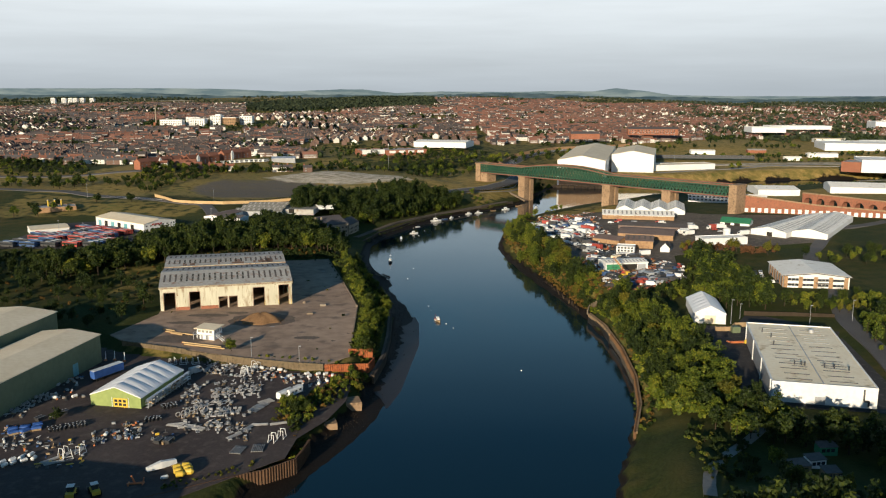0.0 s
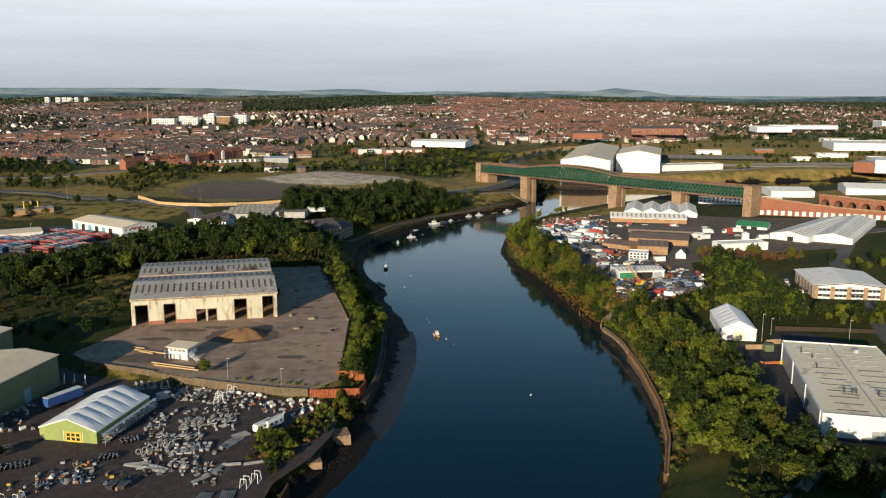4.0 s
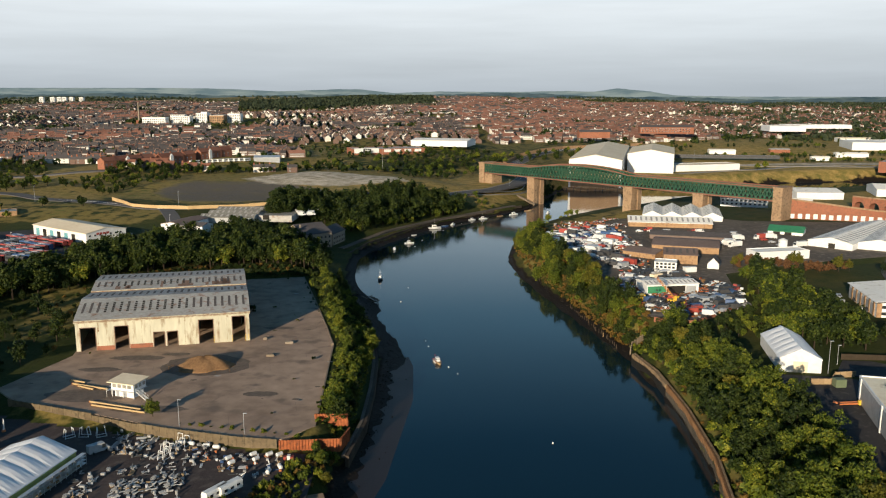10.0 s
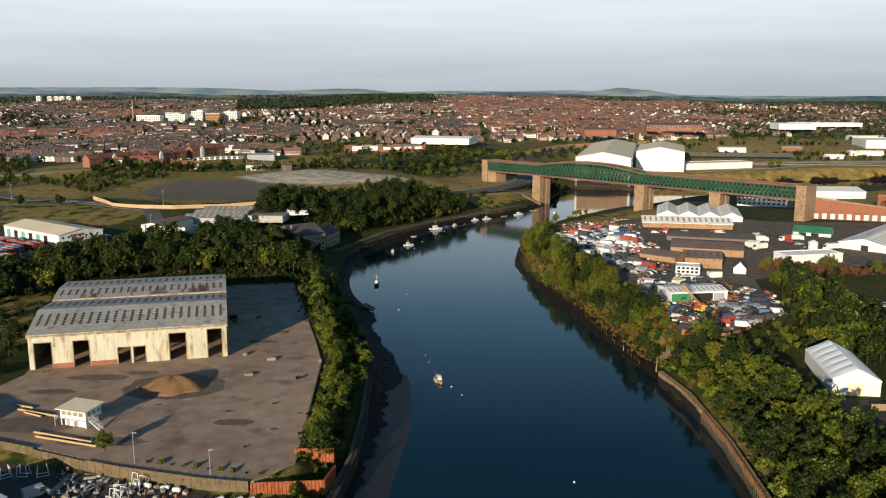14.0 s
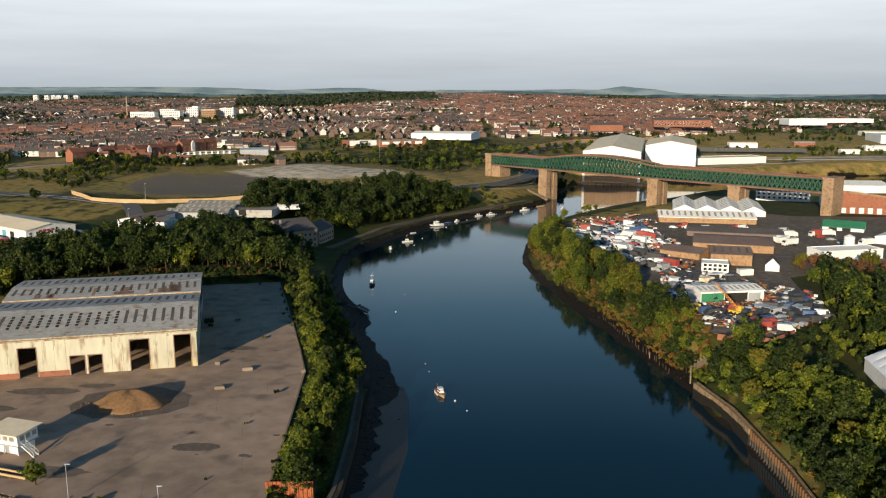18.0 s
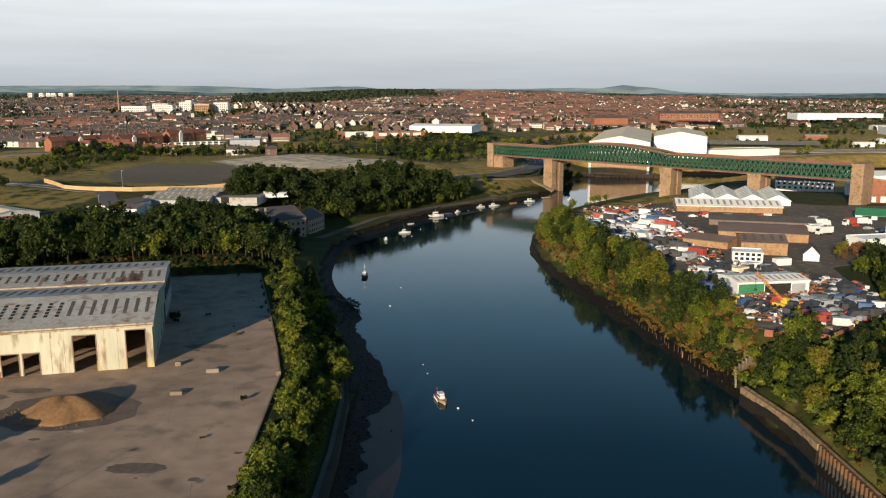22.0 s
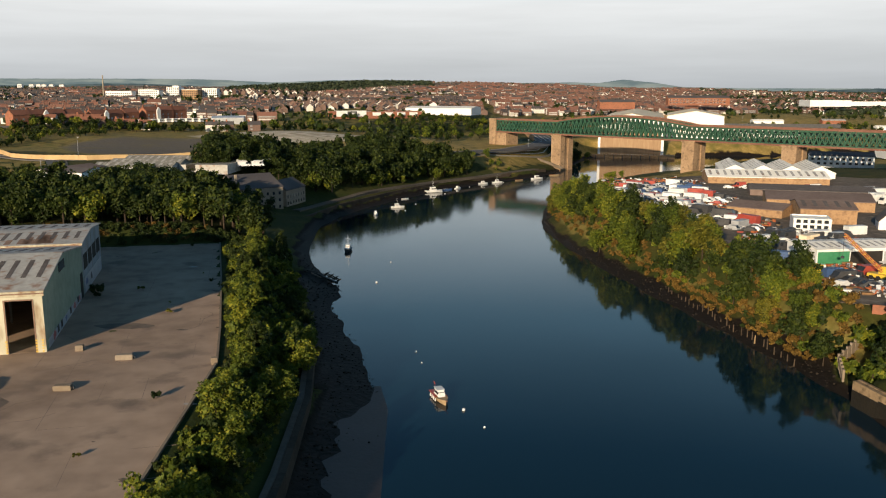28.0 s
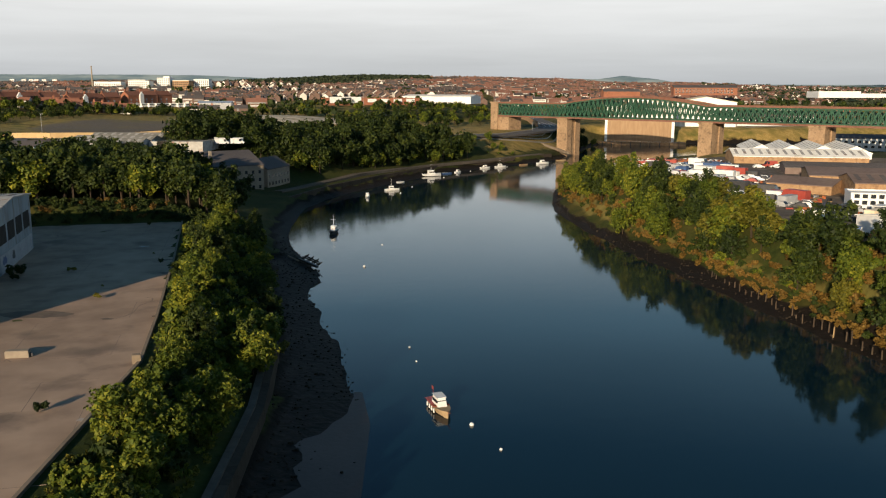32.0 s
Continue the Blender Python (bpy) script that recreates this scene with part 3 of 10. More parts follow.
DRY_EDGES = [([(123, 1082), (343, 1045), (735, 1175), (736, 1493), (246, 1427)], 60, 0.68), ([(270, 968), (735, 1047), (735, 1124), (352, 1045)], 30, 0.75),
             ([(-160, 366), (-134, 372), (-150, 455), (-180, 440)], 14, 0.50),
             ([(67, 232), (73, 262), (76, 292), (78, 320), (77, 350), (72, 380), (66, 372), (70, 345), (70, 315), (68, 290), (62, 250)], 5, 0.46)]
YARD_EDGE = [([(-128, 306), (-74, 289), (-42, 281), (-28, 283), (-33, 300), (-42, 290), (-74, 299), (-126, 315)], 6, 0.5), ([(-34, 295), (-25.5, 295), (-25.5, 360), (-33, 405), (-38, 405), (-30, 360), (-31, 320)], 5, 0.45)]
DRY_ROADSIDE = [([(300, 1000), (420, 1045), (620, 1068), (620, 1020), (430, 975), (330, 945)], 26, 0.72), ([(-345, 575), (-262, 590), (-190, 566), (-168, 618), (-228, 640), (-300, 672), (-350, 690)], 14, 0.53), ([(-640, 700), (-430, 735), (-350, 712), (-300, 690), (-262, 760), (-300, 830), (-640, 860)], 30, 0.60),
                ([(-130, 690), (-60, 735), (20, 790), (60, 850), (70, 940), (20, 960), (-60, 880), (-120, 800)], 22, 0.58), ([(240, 700), (420, 720), (900, 800), (900, 900), (420, 850), (250, 800)], 30, 0.62)]
DRY = DRY_FIELDS + DRY_TOWN + DRY_EDGES + YARD_EDGE + DRY_ROADSIDE
build_ground()


def water_material():
    m = bpy.data.materials.new("river_water")
    m.use_nodes = True
    n, l = m.node_tree.nodes, m.node_tree.links
    b = n["Principled BSDF"]
    b.inputs["Base Color"].default_value = (0.003, 0.015, 0.024, 1)
    b.inputs["Roughness"].default_value = 0.03
    b.inputs["IOR"].default_value = 1.33
    pos = n.new("ShaderNodeNewGeometry").outputs["Position"]
    long = n.new("ShaderNodeMapping")
    long.inputs["Scale"].default_value = (1.0, 0.45, 1.0)
    l.new(pos, long.inputs["Vector"])
    # breeze patches: rougher and calmer stretches of the surface
    breeze = n.new("ShaderNodeTexNoise")
    breeze.inputs["Scale"].default_value, breeze.inputs["Detail"].default_value = 0.017, 4.0
    l.new(long.outputs[0], breeze.inputs["Vector"])

    def eased(lo, hi):
        r = n.new("ShaderNodeMapRange")
        r.inputs["From Min"].default_value, r.inputs["From Max"].default_value, r.inputs["To Min"].default_value, r.inputs["To Max"].default_value = 0.38, 0.62, lo, hi
        l.new(breeze.outputs["Fac"], r.inputs["Value"])
        return r.outputs[0]

    l.new(eased(0.035, 0.10), b.inputs["Roughness"])
    last = None
    for scale, lo, hi in ((1.6, 0.10, 0.34), (0.35, 0.05, 0.13)):
        t = n.new("ShaderNodeTexNoise")
        t.inputs["Scale"].default_value, t.inputs["Detail"].default_value = scale, 3.0
        l.new(pos, t.inputs["Vector"])
        bp = n.new("ShaderNodeBump")
        bp.inputs["Distance"].default_value = 0.04 / scale
        l.new(eased(lo, hi), bp.inputs["Strength"])
        l.new(t.outputs["Fac"], bp.inputs["Height"])
        if last:
            l.new(last, bp.inputs["Normal"])
        last = bp.outputs[0]
    l.new(last, b.inputs["Normal"])
    return m


WATER = water_material()
solid("river_water", Kit().add([(-160, -880, 0), (900, -880, 0), (900, 1080, 0), (-160, 1080, 0)], [(0, 1, 2, 3)]), WATER, "calm dark blue river water reflecting the sky", "river")


def ring_sheet(name, ring, z, mat, label, category, thick=0.12):
    return solid(name, Kit().prism(ring, z - thick, z), mat, label, category)


def ribbon(name, line, width, mat, label, category, lift=0.12, step=6.0):
    """A road laid over the ground along a line of places."""
    pts = []
    for a, b in zip(line, line[1:]):
        n = max(1, int(math.dist(a, b) / step))
        pts += [(a[0] + (b[0] - a[0]) * i / n, a[1] + (b[1] - a[1]) * i / n) for i in range(n)]
    pts.append(line[-1])
    for _ in range(3):
        pts = [pts[0]] + [((a[0] + 2 * b[0] + c[0]) / 4, (a[1] + 2 * b[1] + c[1]) / 4) for a, b, c in zip(pts, pts[1:], pts[2:])] + [pts[-1]]
    k = Kit()
    for i, p in enumerate(pts):
        a, b = pts[max(i - 1, 0)], pts[min(i + 1, len(pts) - 1)]
        d = Vector((b[0] - a[0], b[1] - a[1])).normalized()
        nrm = Vector((-d.y, d.x)) * width / 2
        l, r = (p[0] + nrm.x, p[1] + nrm.y), (p[0] - nrm.x, p[1] - nrm.y)
        z = max(ground(*l), ground(*r), ground(*p)) + lift
        k.v += [(*l, z), (*r, z), (*r, z - 1.2), (*l, z - 1.2)]
        if i:
            s = 4 * i
            k.f += [(s - 4, s - 3, s + 1, s), (s - 3, s - 2, s + 2, s + 1), (s - 1, s - 4, s, s + 3)]
    return solid(name, k, mat, label, category)

# ---- large structures ----
def roof_slab(kit, a, b, c, d, t=0.25):
    """A sloping sheet with thickness: four corners of its top, going round."""
    top = [Vector(p) for p in (a, b, c, d)]
    k = len(kit.v)
    kit.v += [tuple(p) for p in top] + [tuple(p - Vector((0, 0, t))) for p in top]
    kit.f += [(k, k + 1, k + 2, k + 3), (k + 7, k + 6, k + 5, k + 4)] + [(k + i, k + 4 + i, k + 4 + (i + 1) % 4, k + (i + 1) % 4) for i in range(4)]
    return kit


def building(name, label, category, p, q, depth, z0, eave, ridge=None, axis="x", wall=WHITE_CLAD, roof=GREY_ROOF, over=0.5, lights=0, light_mat=None, doors=(), windows=(), plinth=None, group="", side_windows=()):
    """A shed: front from p to q, roof with its ridge along the front (x), from front to back (y), or flat (f).
    doors: (x0, x1, height, material); windows: (x0, x1, z0, z1) on the front; side_windows: the same on the right-hand end."""
    m, L = along(p, q, z0)
    t = thing(name, label, category, m, group)
    h, r = eave - z0, (ridge or eave) - z0
    k = Kit()
    base = -1.5
    if axis == "x":
        k.loft([[(x, 0, base), (x, 0, h), (x, depth / 2, r), (x, depth, h), (x, depth, base)] for x in (0, L)])
    elif axis == "y":
        k.loft([[(0, y, base), (0, y, h), (L / 2, y, r), (L, y, h), (L, y, base)] for y in (0, depth)])
    else:
        k.box(0, L, 0, depth, base, h - 0.4)
    part("wall", k, wall, t)
    if axis == "x":
        s = (r - h) / (depth / 2)
        for y0, y1, z_a, z_b in ((-over, depth / 2, h - s * over, r), (depth / 2, depth + over, r, h - s * over)):
            part("roof_slope", roof_slab(Kit(), (-over, y0, z_a + 0.28), (L + over, y0, z_a + 0.28), (L + over, y1, z_b + 0.28), (-over, y1, z_b + 0.28)), roof, t)
        n = lights
        for i in range(n):
            x = L * (i + 0.5) / n
            w = min(1.6, L / n * 0.36)
            for ya, yb in ((0.12, 0.42), (0.58, 0.88)):
                za, zb = (h + (r - h) * min(v, 1 - v) * 2 + 0.31 for v in (ya, yb))
                part("rooflight", roof_slab(Kit(), (x - w / 2, ya * depth, za), (x + w / 2, ya * depth, za), (x + w / 2, yb * depth, zb), (x - w / 2, yb * depth, zb), 0.05), light_mat or DARK_ROOF, t)
    elif axis == "y":
        s = (r - h) / (L / 2)
        for x0, x1, z_a, z_b in ((-over, L / 2, h - s * over, r), (L / 2, L + over, r, h - s * over)):
            part("roof_slope", roof_slab(Kit(), (x0, -over, z_a + 0.28), (x1, -over, z_b + 0.28), (x1, depth + over, z_b + 0.28), (x0, depth + over, z_a + 0.28)), roof, t)
        for i in range(lights):
            y = depth * (i + 0.5) / lights
            w = min(1.6, depth / lights * 0.36)
            for xa, xb in ((0.12, 0.42), (0.58, 0.88)):
                za, zb = (h + (r - h) * min(v, 1 - v) * 2 + 0.31 for v in (xa, xb))
                part("rooflight", roof_slab(Kit(), (xa * L, y - w / 2, za), (xb * L, y - w / 2, zb), (xb * L, y + w / 2, zb), (xa * L, y + w / 2, za), 0.05), light_mat or DARK_ROOF, t)
    else:
        part("roof", Kit().box(0.25, L - 0.25, 0.25, depth - 0.25, h - 0.6, h - 0.35), roof, t)
        k = Kit()
        for x0, x1, y0, y1 in ((-0.06, L + 0.06, -0.06, 0.28), (-0.06, L + 0.06, depth - 0.28, depth + 0.06), (-0.06, 0.28, 0.28, depth - 0.28), (L - 0.28, L + 0.06, 0.28, depth - 0.28)):
            k.box(x0, x1, y0, y1, h - 0.7, h)
        part("parapet", k, wall, t)
    for x0, x1, dh, dm in doors:
        part("door", Kit().box(x0, x1, -0.08, 0.1, 0, dh), dm, t)
    for i, (x0, x1, za, zb) in enumerate(windows):
        w = part("window", Kit().box(x0 - 0.12, x1 + 0.12, -0.07, 0.05, za - 0.12, zb + 0.12), WHITE_PAINT, t)
        part("pane", Kit().box(x0, x1, -0.10, 0.0, za, zb), GLASS, w)
    for y0, y1, za, zb in side_windows:
        w = part("window", Kit().box(L - 0.05, L + 0.07, y0 - 0.12, y1 + 0.12, za - 0.12, zb + 0.12), WHITE_PAINT, t)
        part("pane", Kit().box(L, L + 0.10, y0, y1, za, zb), GLASS, w)
    if plinth:
        part("plinth", Kit().box(-0.08, L + 0.08, -0.10, depth + 0.08, base, plinth[0]), plinth[1], t)
    return t


# concrete yard, storage yard and lots
SLAB = [(-136, 322), (-127, 354), (-135, 395), (-147, 446), (-99.5, 470.5), (-68.3, 477), (-55.5, 429), (-44.6, 387), (-39.5, 366), (-35, 294), (-42.5, 285.3), (-54.4, 287.1), (-74.2, 292.7), (-83, 295.9), (-98.3, 302.5), (-126, 312.9)]
concrete_yard = ring_sheet("concrete_yard", SLAB, 7.72, CONCRETE, "cracked pale concrete yard with stains and weeds", "yard", 2.8)
ring_sheet("storage_yard", [(-206, 180), (-74, 183), (-44, 213), (-43, 226), (-36, 240), (-32, 256), (-32, 281), (-43, 284), (-73, 293), (-124, 308), (-147, 322), (-210, 340)], 5.03, YARD, "dark asphalt storage yard with worn patches", "yard")
ring_sheet("warehouse_lot", [(92, 242), (144, 233), (158, 312), (123, 328), (100, 332), (97, 283)], 9.23, ASPHALT, "fenced asphalt lot beside the white warehouse", "yard")
ring_sheet("rear_lot", [(123, 331), (158, 315), (170, 337), (150, 342), (131, 344)], 9.5, ASPHALT, "bare asphalt lot behind the warehouse", "yard", 1.2)
ring_sheet("scrapyard_ground", [(76, 391), (95, 385), (122, 409), (134, 466), (184, 492), (244, 512), (292, 588), (284, 624), (204, 630), (164, 660), (116, 636), (93, 605), (63, 579), (57, 560), (64, 520), (68, 498), (75, 434)], 11.73, DIRT, "dark littered ground of the industrial estate", "yard")
ring_sheet("depot_lot", [(-267, 470), (-206, 470), (-188, 494), (-183, 551), (-220, 582), (-267, 562)], 15.43, ASPHALT, "asphalt lot of the bus depot", "yard")


def main_shed():
    p, q, z0 = (-127.5, 358.6), (-70.5, 372.0), 7.72
    m, L = along(p, q, z0)
    t = thing("derelict_shed", "large derelict industrial shed with cream cladding and grey twin-pitched roof", "industrial shed", m)
    h, r, d1 = 10.8, 13.7, 42.5
    deep = 71.5
    doors = [(1.6, 6.4, 8.2), (12.8, 17.2, 8.2), (25.6, 29.2, 5.2), (30.2, 33.6, 5.2), (41.0, 45.9, 8.7), (52.6, 56.9, 9.3)]
    x = 0.0
    for x0, x1, dh in doors + [(L, L, 0)]:
        if x0 > x:
            part("wall_panel", Kit().box(x, x0, 0, 0.35, -0.5, h), CREAM, t)
        if dh:
            part("lintel", Kit().box(x0, x1, 0, 0.35, dh, h), CREAM, t)
            part("door_frame", Kit().box(x0 - 0.25, x0, -0.06, 0.38, 0, dh + 0.2).box(x1, x1 + 0.25, -0.06, 0.38, 0, dh + 0.2).box(x0, x1, -0.06, 0.38, dh, dh + 0.22), RUST_ROOF, t)
        x = x1
    # seams between the cladding sheets and rust runs below them
    run = random.Random(17)
    for x in [v * 2.9 + 1.4 for v in range(20)]:
        if all(not (a - 0.6 < x < b + 0.6) for a, b, _ in doors) and x < L - 0.6:
            part("seam", Kit().box(x - 0.05, x + 0.05, -0.035, -0.002, 0.0, h - 0.8), RUSTED_CREAM, t)
            if run.random() < 0.55:
                w, z = run.uniform(0.12, 0.5), run.uniform(0.6, 3.4)
                part("rust_run", Kit().box(x + 0.06, x + 0.06 + w, -0.02, -0.002, h - 0.8 - z, h - 0.75), RUSTED_CREAM, t, "brown rust run on the cladding")
    for x0, x1 in ((6.7, 12.5), (17.6, 25.2)):
        part("brick_base", Kit().box(x0, x1, -0.05, -0.003, 0, 1.5), BRICK, t, "exposed red brick base")
    # gable ends and the back, for both bays
    for bay, (y0, y1, he, hr) in enumerate(((0.35, d1, h, r), (d1 + 0.3, deep, 11.45, 12.6))):
        for side, x0 in ((0, 0.0), (1, L - 0.35)):
            ym = y0 + (y1 - y0) * 0.46
            k = Kit().loft([[(xx, y0, -0.5), (xx, y0, he), (xx, ym, hr), (xx, y1, he), (xx, y1, -0.5)] for xx in (x0, x0 + 0.35)])
            part("gable_wall", k, PALE_GABLE if bay else GREEN_GABLE, t, "dirty blue-white gable wall" if bay else "pale green gable wall")
        s = (hr - he) / (ym - y0)
        lap = 0.0 if bay == 0 else 0.4
        for ya, yb, za, zb, mat in ((y0 - 0.7, ym, he - s * 0.7, hr, GREY_ROOF), (ym, y1 + lap, hr, he - s * lap, GREY_ROOF)):
            part("roof_slope", roof_slab(Kit(), (-0.4, ya, za + 0.3), (L + 0.4, ya, za + 0.3), (L + 0.4, yb, zb + 0.3), (-0.4, yb, zb + 0.3)), mat, t, "weathered grey sheet roof with rust stains")
        part("fascia", Kit().box(-0.4, L + 0.4, y0 - 0.75, y0 - 0.66, he - 0.75, he + 0.2), RUSTED_CREAM, t, "rust-streaked eaves board")
        part("gutter", Kit().box(-0.4, L + 0.4, y0 - 0.98, y0 - 0.76, he - 0.32, he - 0.14), RUST_ROOF, t, "rusted gutter")
        if bay == 1:
            rng = random.Random(4)
            for i in range(15):
                u0, wd = rng.uniform(0, L - 5), rng.uniform(0.7, 3.6)
                fa, fb = 0.01, rng.uniform(0.08, 0.30)
                za, zb = (he + (hr - he) * f / 0.46 + 0.312 for f in (fa, fb))
                part("rust_streak", roof_slab(Kit(), (u0, y0 + fa * (y1 - y0), za), (u0 + wd, y0 + fa * (y1 - y0), za), (u0 + wd, y0 + fb * (y1 - y0), zb), (u0, y0 + fb * (y1 - y0), zb), 0.02 + 0.001 * i), RUST_ROOF, t, "rust-brown corroded roof sheet")
        for i in range(23):
            xx = 1.6 + i * (L - 3.2) / 22
            for fa, fb in ((0.14, 0.36), (0.62, 0.86)):
                k = Kit()
                torn = (3 <= i <= 14) and fa < 0.5
                steps = 5 if torn else 1
                for j in range(steps):
                    u0, u1 = fa + (fb - fa) * j / steps, fa + (fb - fa) * (j + (0.72 if torn else 1.0)) / steps
                    z_a, z_b = (he + (hr - he) * min(u / 0.46, (1 - u) / 0.54) + 0.335 for u in (u0, u1))
                    roof_slab(k, (xx - 0.42, y0 + u0 * (y1 - y0), z_a), (xx + 0.42, y0 + u0 * (y1 - y0), z_a), (xx + 0.42, y0 + u1 * (y1 - y0), z_b), (xx - 0.42, y0 + u1 * (y1 - y0), z_b), 0.05)
                part("rooflight", k, DARK_OPEN if torn else DARK_ROOF, t, "broken dark rooflight" if torn else "dull rooflight strip")
    part("back_wall", Kit().box(0.35, L - 0.35, deep - 0.4, deep - 0.01, -0.5, 11.4), GREEN_GABLE, t)
    part("floor_slab", Kit().box(0.35, L - 0.35, 0.35, deep - 0.5, 0.0, 0.03), CONCRETE, t)
    for i in range(8):
        for y in (d1, d1 * 0.5):
            part("column", Kit().box(2 + i * 7.7, 2.4 + i * 7.7, y - 0.2, y + 0.2, 0, 10), DARK_STEEL, t)
    for x0, y0, y1, z_a, z_b in ((L, 2, 40, 0, 1.6), (L, 44, 70.5, 0, 3.4)):
        part("graffiti_base", Kit().box(x0 + 0.003, x0 + 0.03, y0, y1, z_a, z_b), GREY_PAINT, t, "pale painted base of the gable")
    for y in (10.5, 14.0, 24.0, 33.0):
        part("side_window", Kit().box(L + 0.003, L + 0.06, y, y + 1.6, 0.4, 1.7), GLASS, t)
    part("side_window", Kit().box(L + 0.003, L + 0.06, 16, 22, 10.6, 12.4), GLASS, t)
    part("side_opening", Kit().box(L + 0.003, L + 0.06, 38.5, 41.5, 0, 5.5), DARK_OPEN, t)
    for i in range(4):
        part("side_window", Kit().box(L + 0.003, L + 0.06, 44.5 + i * 6.6, 49.6 + i * 6.6, 5.2, 8.6), DARK_OPEN, t, "broken side window")
    for x in (L - 0.6, 45.95, 52.2, 56.95):
        for i in range(5):
            part("hazard_stripe", Kit().box(x - 0.04, x + 0.30, -0.075, -0.062, 0.1 + i * 0.5, 0.35 + i * 0.5), YELLOW, t)
    for y, z, w, tall, mat in ((7.5, 0.9, 2.6, 1.5, RED), (11.6, 0.8, 1.6, 1.0, GREY_PAINT), (19.5, 0.9, 1.8, 1.1, BLUE), (29.5, 0.9, 2.4, 1.4, RED), (36.0, 0.9, 1.6, 1.2, RED), (47.0, 2.2, 3.0, 1.6, BLUE), (54.0, 2.0, 2.2, 1.8, DARK_STEEL), (61.0, 2.1, 2.8, 1.4, GREY_PAINT)):
        ring = [(y + w / 2 * math.cos(a) * (1 + 0.25 * math.sin(3 * a + y)), z + tall / 2 * math.sin(a) * (1 + 0.25 * math.cos(4 * a + y))) for a in [2 * math.pi * q / 12 for q in range(12)]]
        part("graffiti", Kit().loft([[(xx, a, b) for a, b in ring] for xx in (L + 0.02, L + 0.045)]), mat, t, "faded painted blotch on the wall base")
    # the side walls stand a little out of square with the front
    done = set()
    for ob in t.children_recursive:
        if ob.data not in done:
            done.add(ob.data)
            for v in ob.data.vertices:
                v.co.x -= 0.03 * v.co.y
    return t


main_shed()

# white warehouse and lean annexes on the far bank lot
wh = building("white_warehouse", "large white-clad warehouse with low parapet and pale stained roof", "warehouse", (102.5, 242.8), (131.9, 235.7), 68.0, 9.23, 16.8, axis="f", wall=WHITE_CLAD, roof=STAINED_ROOF,
              plinth=(0.9, DARK_STEEL), doors=((12.6, 15.6, 3.4, GREY_PAINT),))
marquee_2 = building("storage_marquee", "white ridged storage marquee with closed roller door", "marquee", (106.0, 334.0), (118.6, 332.0), 27.0, 9.1, 13.4, 16.6, "y", WHITE_CLAD, MEMBRANE, 0.15, doors=((4.2, 8.6, 3.6, TAN_ROOF),))
office = building("office_building", "two-storey office with tan brick piers and white panels", "office building", (168.0, 394.0), (198.0, 389.0), 33.0, 10.3, 16.3, 17.9, "y", WHITE_CLAD, WHITE_ROOF, 0.8)
building("striped_workshop", "white-roofed workshop with open green front in the scrapyard", "workshop", (86.6, 425.5), (109.6, 429.0), 12.5, 11.73, 15.4, 16.2, "x", WHITE_CLAD, WHITE_ROOF, 0.3, lights=12, light_mat=GREY_ROOF, doors=((17.6, 22.0, 3.0, GREY_PAINT), (0.3, 8.5, 3.3, GREEN_PAINT), (8.8, 17.2, 3.2, DARK_OPEN)))
building("factory_range", "long tan brick factory range with glazed strip roof", "factory", (119.5, 608.0), (170.5, 598.0), 24.0, 11.0, 14.6, 17.0, "x", TAN_BRICK, WHITE_ROOF, 0.4, lights=16, light_mat=GREY_ROOF)
for i in range(4):
    building("northlight_shed", "white-roofed gabled factory shed", "factory", (136.5 + i * 12.6, 641.0 - i * 3.4), (149.1 + i * 12.6, 637.6 - i * 3.4), 46, 11.0, 14.2, 17.2, "y", WHITE_CLAD, WHITE_ROOF, 0.3, lights=7, light_mat=GREY_ROOF, group="white factory sheds in a row")
building("brown_factory", "tan brick factory with dark brown roof", "factory", (113.5, 524.5), (146.5, 513.5), 26, 11.73, 15.0, 16.6, "x", TAN_BRICK, BROWN_ROOF, 0.3)
building("brick_workshop", "tan brick workshop with brown pitched roof", "workshop", (111.0, 491.0), (127.0, 487.0), 20, 11.73, 16.2, 18.0, "x", TAN_BRICK, BROWN_ROOF, 0.3, lights=5, light_mat=DARK_ROOF)
building("dark_roofed_shed", "low shed with long dark roof", "shed", (122.0, 563.0), (166.0, 550.0), 18, 11.73, 14.0, 15.4, "x", BROWN_ROOF, DARK_ROOF, 0.3)
building("tan_shed", "tan shed with dull brown roof", "shed", (95.0, 512.0), (109.0, 500.0), 16, 11.73, 14.2, 15.6, "x", TAN_BRICK, BROWN_ROOF, 0.3)
building("site_office", "white two-storey site office cabin", "site office", (102.5, 476.0), (112.5, 473.0), 9, 11.73, 15.6, axis="f", wall=WHITE_CLAD, roof=WHITE_ROOF, windows=[(0.8 + i * 1.9, 2.0 + i * 1.9, z, z + 1.0) for i in range(5) for z in (0.9, 2.5)])
building("white_gabled_store", "small white store with steep gable", "store", (129.0, 478.0), (134.0, 476.0), 9, 11.73, 14.2, 17.0, "y", WHITE_CLAD, DARK_ROOF, 0.2)
building("white_works", "long low white works building", "works building", (161.0, 497.0), (190.0, 503.0), 11, 11.73, 16.2, axis="f", wall=WHITE_CLAD, roof=WHITE_ROOF)
silo = thing("white_silo", "white round silo behind the works", "silo", Matrix.Translation((181.0, 515.5, 11.73)))
part("shell", Kit().tube((0, 0, -0.3), (0, 0, 7.6), 2.3, 2.3, 18), WHITE_PAINT, silo)
part("cap", Kit().tube((0, 0, 7.6), (0, 0, 8.5), 2.35, 0.5, 18), WHITE_PAINT, silo)
